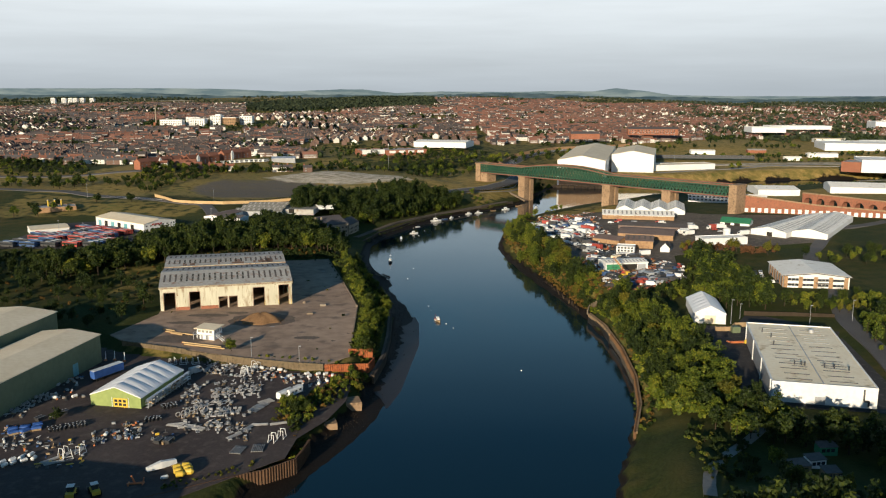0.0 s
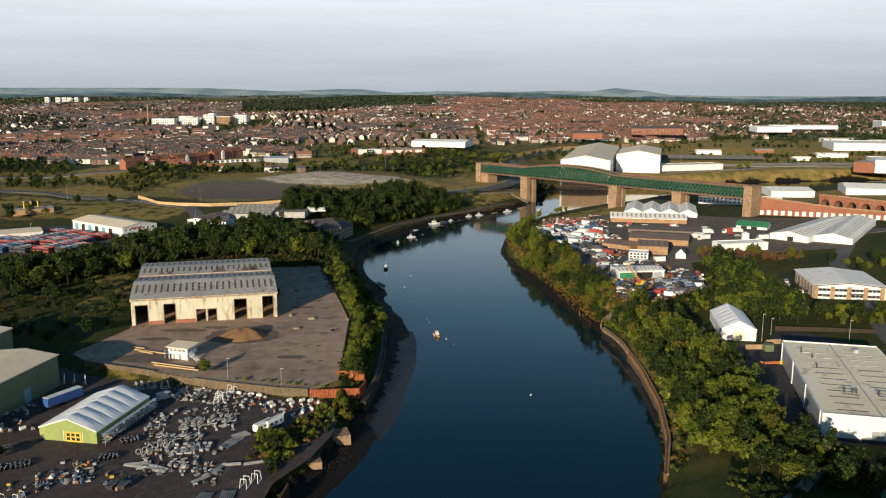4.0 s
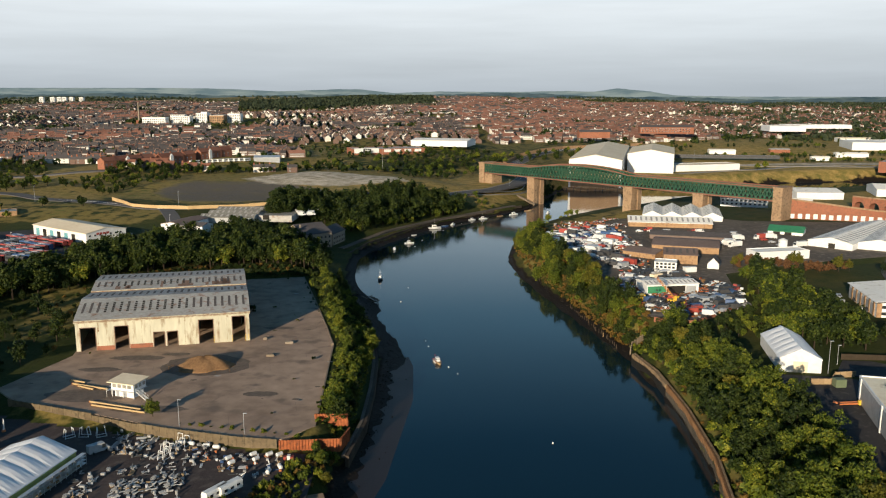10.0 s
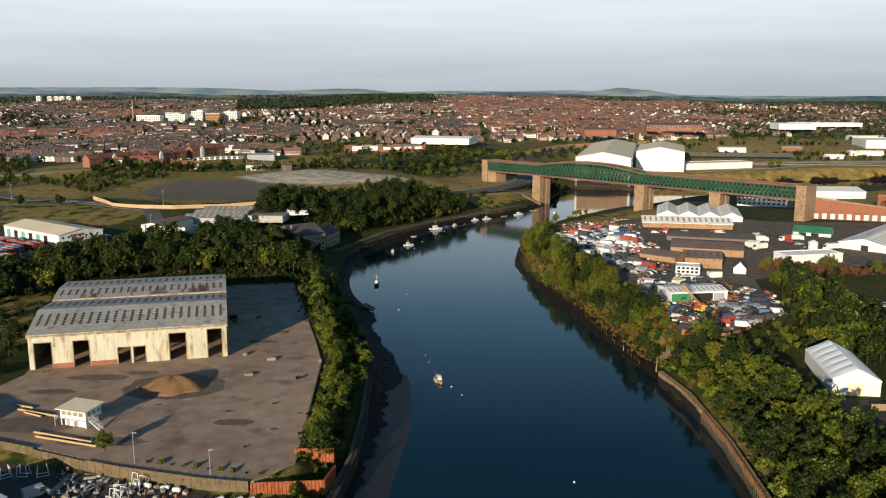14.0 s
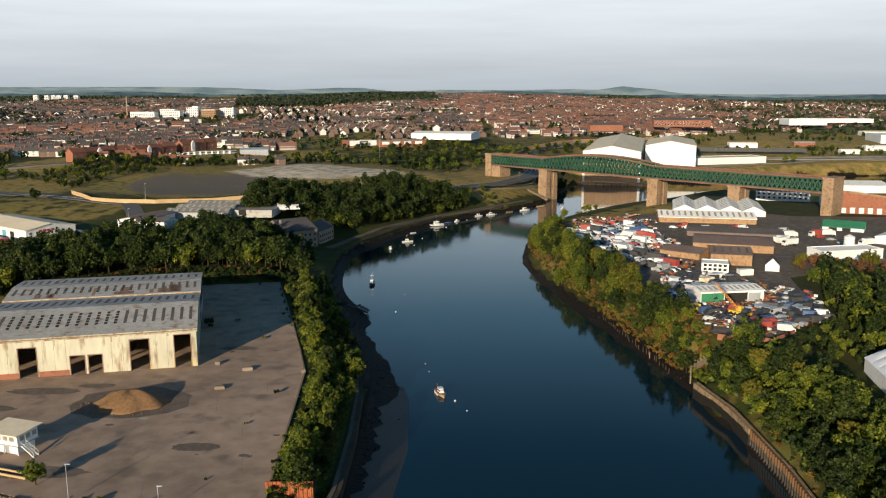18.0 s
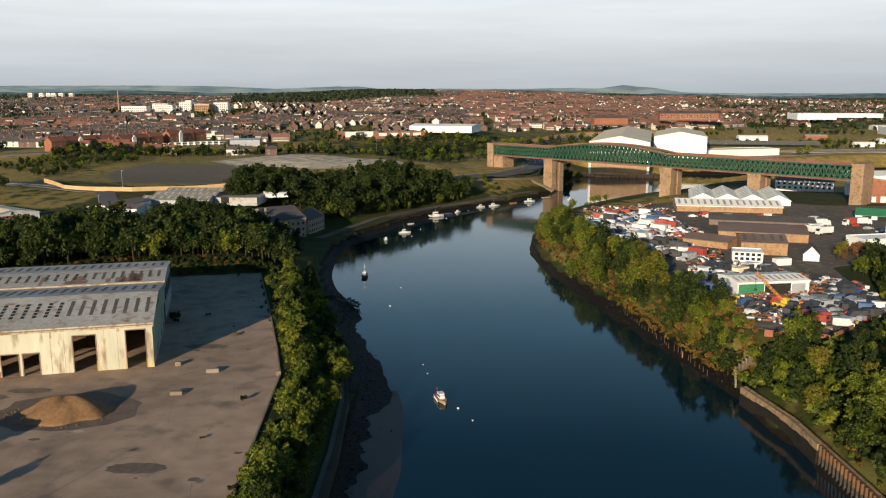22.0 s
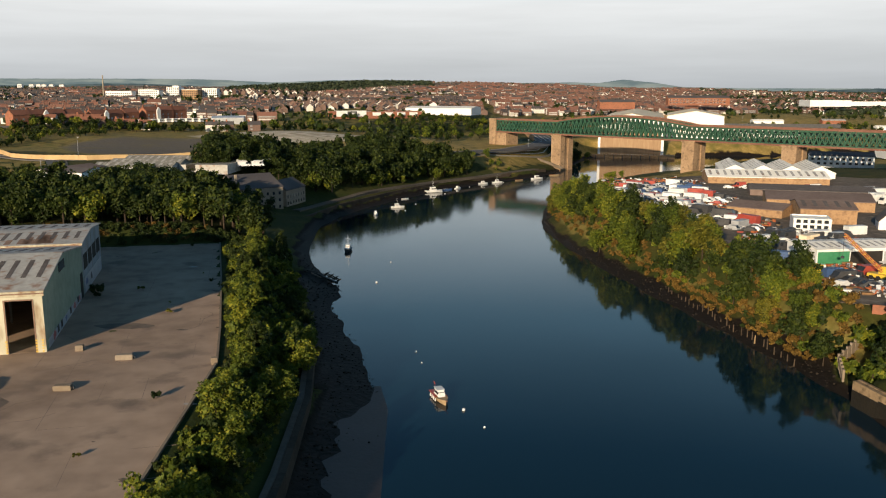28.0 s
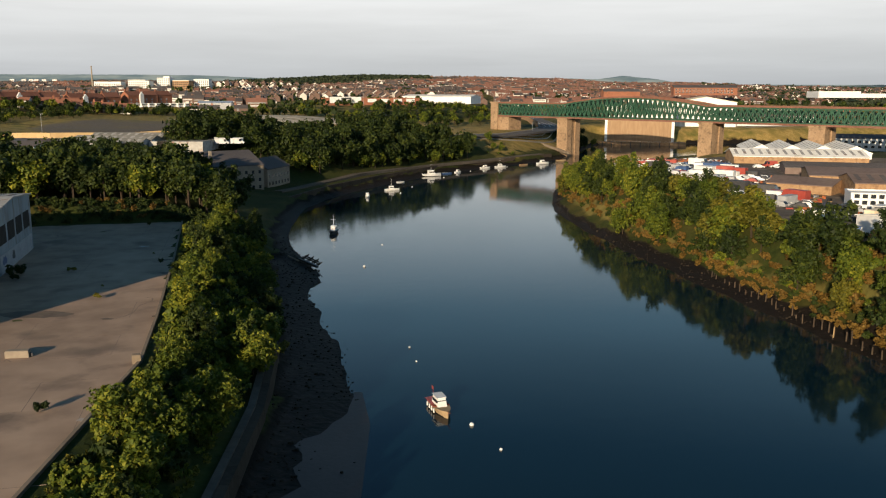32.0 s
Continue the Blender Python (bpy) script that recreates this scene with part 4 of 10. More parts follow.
for i in range(3):
    part("band", Kit().tube((0, 0, 1.8 + i * 2.2), (0, 0, 1.95 + i * 2.2), 2.34, 2.34, 18), GREY_PAINT, silo)
building("white_roofed_factory", "white factory with rooflight-speckled roof", "factory", (205.5, 540.0), (222.5, 523.5), 90, 10.9, 15.0, 17.5, "y", WHITE_CLAD, WHITE_ROOF, 0.4, lights=18, light_mat=GREY_ROOF, doors=((11, 14.5, 3.6, DARK_OPEN),))
building("white_roofed_factory", "white factory with rooflight-speckled roof", "factory", (228.0, 530.5), (246.5, 517.5), 95, 10.9, 15.0, 17.5, "y", WHITE_CLAD, WHITE_ROOF, 0.4, lights=18, light_mat=GREY_ROOF)
building("green_workshop", "bright green workshop with a low gable", "workshop", (199.0, 581.0), (216.0, 571.0), 14, 11.73, 13.6, 16.2, "x", WHITE_CLAD, GREEN_PAINT, 0.5, doors=((3.0, 7.0, 1.7, DARK_OPEN), (9.5, 13.5, 1.7, DARK_OPEN)))

# green warehouse and marquee on the storage yard
building("olive_warehouse", "olive green clad warehouse with pale low roof", "warehouse", (-142.0, 226.0), (-128.8, 296.0), 24.0, 5.03, 15.6, 17.0, "x", OLIVE_CLAD, TAN_ROOF, 0.4, doors=((54.0, 57.0, 4.5, TEAL),))
building("olive_warehouse", "taller olive green warehouse range with pale roof", "warehouse", (-166.0, 240.0), (-154.0, 316.0), 30.0, 5.03, 19.0, 20.5, "x", OLIVE_CLAD, TAN_ROOF, 0.4)
marquee_1 = building("storage_marquee", "white marquee with scalloped roof and green end wall", "marquee", (-114.6, 252.6), (-97.0, 249.2), 27.6, 5.03, 8.5, 11.6, "y", LIME, MEMBRANE, 0.2, doors=((8.2, 13.2, 3.0, YELLOW),))
def control_cabin():
    """Two storeys: a recessed ground floor on posts and a glazed upper room under a wide tan roof."""
    m, L = along((-98.5, 316.0), (-91.0, 313.5), 7.72)
    t = thing("control_cabin", "white two-storey control cabin with a wide flat roof", "cabin", m)
    D = 5.5
    part("lower_room", Kit().box(0.7, L - 0.7, 0.6, D - 0.3, -0.2, 2.15), WHITE_CLAD, t)
    part("upper_room", Kit().box(0, L, 0, D, 2.15, 4.45), WHITE_CLAD, t)
    part("floor_beam", Kit().box(-0.25, L + 0.25, -0.25, D + 0.25, 2.0, 2.148), GREY_PAINT, t)
    part("roof", roof_slab(Kit(), (-0.8, -0.9, 4.75), (L + 0.8, -0.9, 4.75), (L + 0.8, D + 0.8, 5.15), (-0.8, D + 0.8, 5.15), 0.26), TAN_ROOF, t, "wide tan sloping roof")
    for x in (0.15, L / 2, L - 0.15):
        part("post", Kit().box(x - 0.1, x + 0.1, 0.05, 0.25, -0.2, 1.998), WHITE_PAINT, t)
    for i in range(4):
        x = 0.45 + i * (L - 0.9) / 4
        w = part("window", Kit().box(x, x + 1.45, -0.06, 0.02, 2.95, 4.15), WHITE_PAINT, t)
        part("pane", Kit().box(x + 0.1, x + 1.35, -0.075, -0.061, 3.05, 4.05), PALE_GLASS, w)
    for i in range(2):
        part("door", Kit().box(1.2 + i * 2.7, 2.2 + i * 2.7, 0.53, 0.597, 0, 1.95), GREY_PAINT, t)
    for i in range(3):
        w = part("side_window", Kit().box(L - 0.02, L + 0.06, 0.5 + i * 1.7, 1.8 + i * 1.7, 2.95, 4.15), WHITE_PAINT, t)
        part("pane", Kit().box(L + 0.061, L + 0.075, 0.6 + i * 1.7, 1.7 + i * 1.7, 3.05, 4.05), PALE_GLASS, w)
    rail = Kit().bar((-0.25, -0.9, 3.05), (-0.25, D, 3.05), 0.06).bar((-1.1, -0.9, 3.05), (-1.1, D, 3.05), 0.06)
    part("walkway", Kit().box(-1.2, -0.26, -0.9, D, 2.02, 2.12), GREY_PAINT, t)
    part("walkway_rail", rail, WHITE_PAINT, t)
    for y in (-0.85, 1.2, 3.3, 5.4):
        part("rail_post", Kit().bar((-1.1, y, -0.2), (-1.1, y, 3.05), 0.08), WHITE_PAINT, t)


PALE_GLASS = material("mottled_glass", (0.10, 0.10, 0.09), (0.42, 0.40, 0.33), rough=0.35, fine=0.9, coarse=0.5, bump=0.0)
control_cabin()

# depot side
depot = building("bus_depot", "white bus depot with teal doors and tan roof", "depot", (-238.0, 556.0), (-193.5, 523.5), 24, 15.43, 21.0, 23.0, "x", WHITE_CLAD, TAN_ROOF, 0.4, doors=[(3 + i * 7.5, 6.5 + i * 7.5, 4.2, DARK_OPEN if i % 2 else TEAL) for i in range(6)], side_windows=[(1.5 + i * 3.1, 2.6 + i * 3.1, z, z + 0.9) for i in range(7) for z in (1.0, 3.6)])
building("depot_store", "low white depot store with tan roof", "store", (-262.0, 514.0), (-243.0, 526.0), 20, 15.43, 18.6, 19.4, "x", WHITE_CLAD, TAN_ROOF, 0.3)
building("white_garage", "small white garage with closed shutter", "garage", (-150.0, 543.0), (-135.0, 539.0), 12, 18.6, 22.6, 23.8, "x", WHITE_CLAD, DARK_ROOF, 0.3, doors=((6.0, 10.0, 2.8, TAN_ROOF),))
for i, (y0, h) in enumerate(((584.0, 20.9), (596.5, 21.4), (609.0, 21.9))):
    building("ribbed_works", "low grey works with a ribbed sheet roof", "works building", (-150.0 + 2 * i, y0), (-116.0, y0 - 1.0), 12.0, 18.8, h, h + 1.5, "x", GREY_PAINT, DULL_ROOF, 0.2, lights=9, light_mat=GREY_ROOF, group="ribbed works bays")
building("pale_works_block", "pale flat-roofed block at the end of the works", "works building", (-115.0, 590.0), (-94.0, 589.0), 30, 18.8, 21.4, axis="f", wall=GREY_ROOF, roof=DULL_ROOF, doors=((3.0, 7.0, 2.8, DARK_OPEN),))
building("brown_roofed_garage", "low garage with a dark brown roof beside the road", "garage", (-164.0, 556.0), (-151.0, 552.0), 28, 18.4, 21.4, 22.6, "y", WHITE_CLAD, BROWN_ROOF, 0.2)
house_1 = building("stone_riverside_house", "old stone riverside building with dark slate roof", "house", (-82.0, 560.0), (-67.0, 571.0), 26, 4.6, 14.0, 18.6, "x", STONE, SLATE, 0.3)
house_2 = building("stone_riverside_house", "smaller stone building with slate roof beside the quay", "house", (-67.0, 578.0), (-62.0, 596.0), 12, 4.6, 11.6, 15.2, "x", STONE, SLATE, 0.3)
store = building("retail_store", "white and brick retail store with dark sign", "store", (-98.0, 1003.0), (-20.0, 1030.0), 40, 28.4, 34.8, axis="f", wall=BRICK, roof=GREY_ROOF)
building("white_shed", "long white distribution shed", "warehouse", (-42.0, 1180.0), (32.0, 1160.0), 50, 29.0, 35.0, 37.0, "x", WHITE_CLAD, WHITE_ROOF, 0.4)

BROWN_DOOR = material("brown_hall_door", (0.26, 0.165, 0.095), (0.38, 0.26, 0.155), fine=0.8, coarse=0.1, stretch=(1.0, 1.0, 0.2))
# covered shipyard halls beyond the bridge
building("shipyard_hall", "tall white shipyard hall with pale tan roof", "shipyard hall", (201.0, 979.0), (248.0, 966.0), 118, 6.0, 32.0, 36.5, "y", WHITE_CLAD, TAN_ROOF, 0.5)
building("shipyard_hall", "wide white shipyard hall with tan roof", "shipyard hall", (128.0, 918.0), (179.0, 905.0), 240, 2.5, 30.5, 35.5, "y", WHITE_CLAD, TAN_ROOF, 0.5, doors=((2.0, 50.5, 18.5, BROWN_DOOR),))
building("long_white_store", "long white shipyard store", "warehouse", (250.0, 985.0), (335.0, 1010.0), 25, 10.9, 18.5, axis="f", wall=WHITE_CLAD, roof=TAN_ROOF)


quay_m, quay_L = along((122.0, 912.0), (186.0, 896.0), 0.0)
quay = thing("hall_quay", "tan concrete quay apron before the shipyard hall", "quay", quay_m)
part("apron", Kit().box(0, quay_L, 0, 14, -3, 2.4), TAN_BRICK, quay)
for i in range(9):
    part("fender", Kit().box(3 + i * 7.2, 3.5 + i * 7.2, -0.35, -0.003, -2, 2.2), DARK_STEEL, quay)


def bridge():
    a, d = Vector((34.9, 845.0)), Vector((0.676, -0.737)).normalized()
    m = Matrix.Translation((a.x, a.y, 0)) @ Matrix.Rotation(math.atan2(d.y, d.x), 4, "Z")
    t = thing("railway_bridge", "green steel lattice truss bridge on stone piers", "bridge", m)
    xs = [0.0, 58.0, 158.6, 219.6, 281.0]
    zb, W = 24.9, 11.6
    for i, x in enumerate(xs):
        bottom = ground(*(m @ Vector((x + 4, 6, 0))).xy) - 4
        if i in (0, 4):
            k = Kit().box(x - 1, x + 5.5, -0.8, W + 2.4, bottom, 33.0).box(x - 1.4, x + 5.9, -1.2, W + 2.8, 33.0, 33.8).box(x + 5.5, x + 15 if i == 0 else x + 5.6, 0.2, W + 1.4, bottom, zb - 0.7)
            part("abutment_tower", k, SANDSTONE, t, "sandstone abutment tower")
        else:
            part("pier", Kit().box(x, x + 8.2, -0.4, 4.4, bottom, zb - 1.6).box(x, x + 8.2, 8.2, 12.9, bottom, zb - 1.6).box(x + 0.8, x + 7.4, 4.4, 8.2, bottom, zb - 1.6), SANDSTONE, t, "massive sandstone pier")
            part("pier_cap", Kit().box(x - 0.4, x + 8.6, -0.9, 13.4, zb - 1.6, zb - 0.7), SANDSTONE, t)
    ends = [(5.5, 62.1), (62.1, 162.7), (162.7, 223.7), (223.7, 280.0)]
    for s, (x0, x1) in enumerate(ends):
        n = 30 if s == 1 else 18

        def crown(x):
            u = (x - x0) / (x1 - x0)
            return 32.3 + (4.4 * 4 * u * (1 - u) if s == 1 else 0.0)

        for y in (0.5, W):
            part("bottom_chord", Kit().box(x0, x1, y - 0.45, y + 0.45, zb - 0.7, zb + 0.5), BRIDGE_GREEN, t)
            rings = [[(xa, y + a * 0.45, crown(xa) + b * 0.4) for a, b in ((-1, -1), (1, -1), (1, 1), (-1, 1))] for xa in [x0 + (x1 - x0) * i / n for i in range(n + 1)]]
            part("top_chord", Kit().loft(rings), BRIDGE_GREEN, t)
            for i in range(n):
                xa, xb = x0 + (x1 - x0) * i / n, x0 + (x1 - x0) * (i + 1) / n
                xm = (xa + xb) / 2
                part("diagonal", Kit().bar((xa, y, zb + 0.3), (xb, y, crown(xb) - 0.3), 0.6, 0.75), BRIDGE_GREEN, t)
                part("diagonal", Kit().bar((xa, y, crown(xa) - 0.3), (xb, y, zb + 0.3), 0.5, 0.62), BRIDGE_GREEN, t)
                part("post", Kit().bar((xa, y, zb), (xa, y, crown(xa)), 0.5, 0.5), BRIDGE_GREEN, t)
        part("deck", Kit().box(x0, x1, 0.9, W - 0.4, zb - 0.3, zb + 0.25), DECK_BROWN, t, "brown steel lower deck")
        part("deck_edge", Kit().box(x0, x1, -0.5, 0.04, zb - 1.1, zb - 0.1), DECK_BROWN, t)
        for i in range(n + 1):
            xa = x0 + (x1 - x0) * i / n
            part("cross_beam", Kit().box(xa - 0.2, xa + 0.2, 0.9, W - 0.4, crown(xa) - 0.5, crown(xa)), BRIDGE_GREEN, t)
        for y in (0.0, W + 0.5):
            rings = [[(xa, y + a * 0.15, crown(xa) + 0.85 + b * 0.45) for a, b in ((-1, -1), (1, -1), (1, 1), (-1, 1))] for xa in [x0 + (x1 - x0) * i / n for i in range(n + 1)]]
            part("upper_parapet", Kit().loft(rings), DECK_BROWN, t, "rusty brown upper parapet")
    return t


bridge()

# ---- trees and bushes ----
def leaf_mesh(name, seed, height, radius, count, leaf, mat, trunk=0.25, lobes=9, flat=1.0):
    """A crown of many small leaf clumps, gathered in uneven lobes with gaps between them."""
    rng = np.random.default_rng(seed)
    lo = height * trunk
    mid, half = (lo + height) / 2, (height - lo) / 2
    centres = []
    for i in range(lobes):
        v = rng.normal(size=3)
        v /= np.linalg.norm(v)
        k = rng.uniform(0.30, 0.70)
        spot = np.array((v[0] * radius * k, v[1] * radius * k, mid + v[2] * half * k * flat))
        size = rng.uniform(0.34, 0.52) * min(radius, half * 1.2)
        centres.append((*spot, size * 0.8))
        # smaller sprays that break each lobe's outline, more of them upwards
        for _ in range(5):
            w = rng.normal(size=3) + (0, 0, 0.45)
            w /= np.linalg.norm(w)
            centres.append((*(spot + w * size * rng.uniform(0.75, 1.15)), size * rng.uniform(0.26, 0.46)))
    c = np.array(centres)
    c[:, 2] = np.minimum(c[:, 2], height - c[:, 3] * 0.5)
    pick = rng.choice(len(c), count, p=c[:, 3] ** 1.7 / (c[:, 3] ** 1.7).sum())
    d = rng.normal(size=(count, 3))
    d /= np.linalg.norm(d, axis=1, keepdims=True)
    r = c[pick, 3] * (1.08 - 0.6 * rng.random(count) ** 2)
    p = c[pick, :3] + d * r[:, None] * (1, 1, 0.85)
    p[:, 2] = np.maximum(p[:, 2], lo * 0.7 + 0.15)
    n = d + rng.normal(size=(count, 3)) * 0.5 + (0, 0, 0.2)
    n /= np.linalg.norm(n, axis=1, keepdims=True)
    a = np.cross(n, rng.normal(size=(count, 3)))
    a /= np.linalg.norm(a, axis=1, keepdims=True)
    b = np.cross(n, a)
    s = leaf * rng.uniform(0.6, 1.25, (count, 1))
    verts = np.stack([p - a * s * 0.6 - b * s * 0.25, p + a * s * 0.6 - b * s * 0.25, p + b * s * 0.5], 1).reshape(-1, 3)
    me = bpy.data.meshes.new(name)
    me.vertices.add(len(verts))
    me.vertices.foreach_set("co", verts.ravel())
    me.loops.add(3 * count)
    me.loops.foreach_set("vertex_index", np.arange(3 * count))
    me.polygons.add(count)
    me.polygons.foreach_set("loop_start", np.arange(0, 3 * count, 3))
    me.polygons.foreach_set("loop_total", np.full(count, 3))
    me.update(calc_edges=True)
    me.materials.append(mat)
    return me


def trunk_mesh(seed, height, radius, thick):
    rng = random.Random(seed)
    k = Kit()
    at, top = Vector((0, 0, -0.6)), height * 0.62
    for i in range(3):
        nxt = Vector((rng.uniform(-0.2, 0.2), rng.uniform(-0.2, 0.2), top * (i + 1) / 3))
        k.tube(at, nxt, thick * (1 - i * 0.25), thick * (0.75 - i * 0.25), 6)
        at = nxt
    for i in range(4):
        a = i * 1.57 + rng.uniform(-0.4, 0.4)
        z = height * rng.uniform(0.2, 0.45)
        k.tube((0, 0, z), (math.cos(a) * radius * 0.6, math.sin(a) * radius * 0.6, z + height * 0.25), thick * 0.4, thick * 0.12, 5)
    return k.mesh("trunk", BARK)


class Plants:
    """Kinds of trees, each built where it first stands and copied after that."""

    def __init__(self):
        self.kinds, self.first = {}, {}

    def kind(self, key, name, label, category, seed, height, radius, count, leaf, mat, trunk=0.25, lobes=9, thick=0.18):
        self.kinds[key] = (name, label, category, seed, height, radius, count, leaf, mat, trunk, lobes, thick)

    def put(self, key, x, y, size=1.0, group="", z=None):
        name, label, category, seed, height, radius, count, leaf, mat, trunk, lobes, thick = self.kinds[key]
        z = ground(x, y) if z is None else z
        turn = Matrix.Rotation((x * 7.3 + y * 3.1) % 6.28, 4, "Z")
        if key not in self.first:
            t = thing(name, label, category, Matrix.Translation((x, y, z)) @ turn, group)
            if name != "bush":
                part("trunk", trunk_mesh(seed, height, radius, thick), BARK, t)
            part("crown", leaf_mesh("crown", seed, height, radius, count, leaf, mat, trunk, lobes), mat, t)
            self.first[key] = t
            return t
        wide = size * (0.88 + 0.24 * ((x * 1.7 + y) % 1.0))
        return copy_thing(self.first[key], Matrix.Translation((x, y, z)) @ turn @ Matrix.Diagonal((wide, wide, size, 1)))

    def wood(self, name, label, ring, gap, keys, lo, hi, seed, avoid=()):
        """A dense wood as one joined mesh a colour of leaf: trunks and crowns past counting."""
        rng = random.Random(seed)
        xs, ys = [p[0] for p in ring], [p[1] for p in ring]
        co, mats, sizes = [], [], []
        base = {}
        y = min(ys)
        while y < max(ys):
            x = min(xs)
            while x < max(xs):
                px, py = x + rng.uniform(-0.42, 0.42) * gap, y + rng.uniform(-0.42, 0.42) * gap
                key, size, turn = rng.choice(keys), rng.uniform(lo, hi), rng.uniform(0, 6.28)
                x += gap
                if not inside(ring, np.array([px]), np.array([py]))[0] or any(inside(a, np.array([px]), np.array([py]))[0] for a in avoid):
                    continue
                if key not in base:
                    _, _, _, sd, height, radius, count, leaf, mat, trunk, lobes, thick = self.kinds[key]
                    me = leaf_mesh("leaves", sd, height, radius, count, leaf, mat, trunk, lobes)
                    v = np.empty(len(me.vertices) * 3)
                    me.vertices.foreach_get("co", v)
                    tr = np.array([(a * thick, b * thick, z) for z in (-0.6, height * 0.6) for a, b in ((-1, -1), (1, -1), (1, 1), (-1, 1))], float)
                    side = tr[[0, 1, 5, 0, 5, 4, 1, 2, 6, 1, 6, 5, 2, 3, 7, 2, 7, 6, 3, 0, 4, 3, 4, 7]]
                    base[key] = (np.concatenate([v.reshape(-1, 3), side]), mat, len(me.vertices) // 3)
                    bpy.data.meshes.remove(me)
                v, mat, n = base[key]
                c, s = math.cos(turn) * size, math.sin(turn) * size
                co.append(v @ np.array([[c, s, 0], [-s, c, 0], [0, 0, size]]) + (px, py, ground(px, py)))
                mats.append((mat, n))
            y += gap
        v = np.concatenate(co)
        me = bpy.data.meshes.new(name)
        me.vertices.add(len(v))
        me.vertices.foreach_set("co", v.ravel())
        q = len(v) // 3
        me.loops.add(3 * q)
        me.loops.foreach_set("vertex_index", np.arange(3 * q))
        me.polygons.add(q)
        me.polygons.foreach_set("loop_start", np.arange(0, 3 * q, 3))
        me.polygons.foreach_set("loop_total", np.full(q, 3))
        me.update(calc_edges=True)
        slots = [BARK]
        idx = []
        for mat, n in mats:
            if mat not in slots:
                slots.append(mat)
            idx += [slots.index(mat)] * n + [0] * 8
        for mat in slots:
            me.materials.append(mat)
        me.polygons.foreach_set("material_index", np.array(idx))
        return tagged(new(name, me), label, "trees", kind="stuff")

    def scatter(self, ring, gap, keys, lo, hi, seed, group, avoid=()):
        rng = random.Random(seed)
        xs, ys = [p[0] for p in ring], [p[1] for p in ring]
        done = 0
        y = min(ys)
        while y < max(ys):
            x = min(xs)
            while x < max(xs):
                px, py = x + rng.uniform(-0.42, 0.42) * gap, y + rng.uniform(-0.42, 0.42) * gap
                pick, size = rng.choice(keys), rng.uniform(lo, hi)
                if inside(ring, np.array([px]), np.array([py]))[0] and not any(inside(a, np.array([px]), np.array([py]))[0] for a in avoid):
                    self.put(pick, px, py, size, group)
                    done += 1
                x += gap
            y += gap
        return done


plants = Plants()
K = plants.kind
K("near_a", "broadleaf_tree", "bright green broadleaf tree with uneven crown", "tree", 11, 8.0, 3.4, 2450, 0.49, LEAF, 0.06, 11)
K("near_b", "broadleaf_tree", "dark green broadleaf tree with dense crown", "tree", 12, 8.6, 3.6, 2450, 0.49, LEAF_DARK, 0.05, 12)
K("near_c", "broadleaf_tree", "yellowing broadleaf tree with loose crown", "tree", 13, 7.0, 3.0, 2300, 0.43, LEAF_DRY, 0.05, 9)
K("near_d", "broadleaf_tree", "green broadleaf tree with several lobes", "tree", 14, 9.4, 3.8, 2450, 0.49, LEAF, 0.05, 14)
K("bush_a", "bush", "low green bush on rough ground", "bush", 21, 2.8, 2.0, 800, 0.44, LEAF, 0.05, 7, 0.08)
K("bush_b", "bush", "low dark green riverside bush", "bush", 22, 2.4, 1.9, 760, 0.44, LEAF_DARK, 0.05, 7, 0.08)
K("bush_c", "bush", "dry yellow bush on the bank", "bush", 23, 1.9, 1.7, 600, 0.4, LEAF_DRY, 0.05, 6, 0.07)
K("under_a", "bush", "low green undergrowth bush", "bush", 24, 2.8, 2.1, 220, 0.74, LEAF, 0.0, 6, 0.06)
K("under_b", "bush", "low dark undergrowth bush", "bush", 25, 2.6, 2.0, 220, 0.74, LEAF_DARK, 0.0, 6, 0.06)
K("dry_a", "bush", "low dry golden scrub", "bush", 26, 2.2, 2.2, 180, 0.62, LEAF_GOLD, 0.0, 6, 0.05)
K("low_a", "bush", "low olive grass clump", "bush", 27, 1.5, 1.3, 110, 0.42, LEAF_DRY, 0.0, 4, 0.04)
K("low_b", "bush", "low green grass clump", "bush", 28, 1.4, 1.3, 110, 0.42, LEAF, 0.0, 4, 0.04)
K("mid_a", "broadleaf_tree", "tall dark green woodland tree", "tree", 31, 11.0, 4.2, 700, 0.98, LEAF_DARK, 0.02, 12, 0.2)
K("mid_b", "broadleaf_tree", "woodland tree with mid-green crown", "tree", 32, 10.0, 4.0, 700, 0.98, LEAF, 0.02, 12, 0.2)
K("mid_c", "broadleaf_tree", "woodland tree with dark rounded crown", "tree", 33, 12.0, 4.4, 700, 0.98, LEAF_DARK, 0.03, 13, 0.2)
K("mid_d", "broadleaf_tree", "woodland tree turning yellow in places", "tree", 34, 9.0, 3.6, 900, 0.76, LEAF_DRY, 0.03, 10, 0.2)
K("fine_a", "broadleaf_tree", "tall dark woodland tree", "tree", 35, 12.0, 4.4, 1050, 0.82, LEAF_DARK, 0.02, 14, 0.2)
K("fine_b", "broadleaf_tree", "mid-green woodland tree", "tree", 36, 11.4, 4.2, 1050, 0.82, LEAF, 0.02, 13, 0.2)
K("red_a", "hedge_tree", "russet leaved low hedge tree", "tree", 41, 5.5, 3.0, 700, 0.68, LEAF_RED, 0.08, 8, 0.12)
K("far_a", "broadleaf_tree", "lone dark green tree on grass", "tree", 51, 9.0, 4.6, 270, 1.4, LEAF_DARK, 0.1, 8, 0.2)
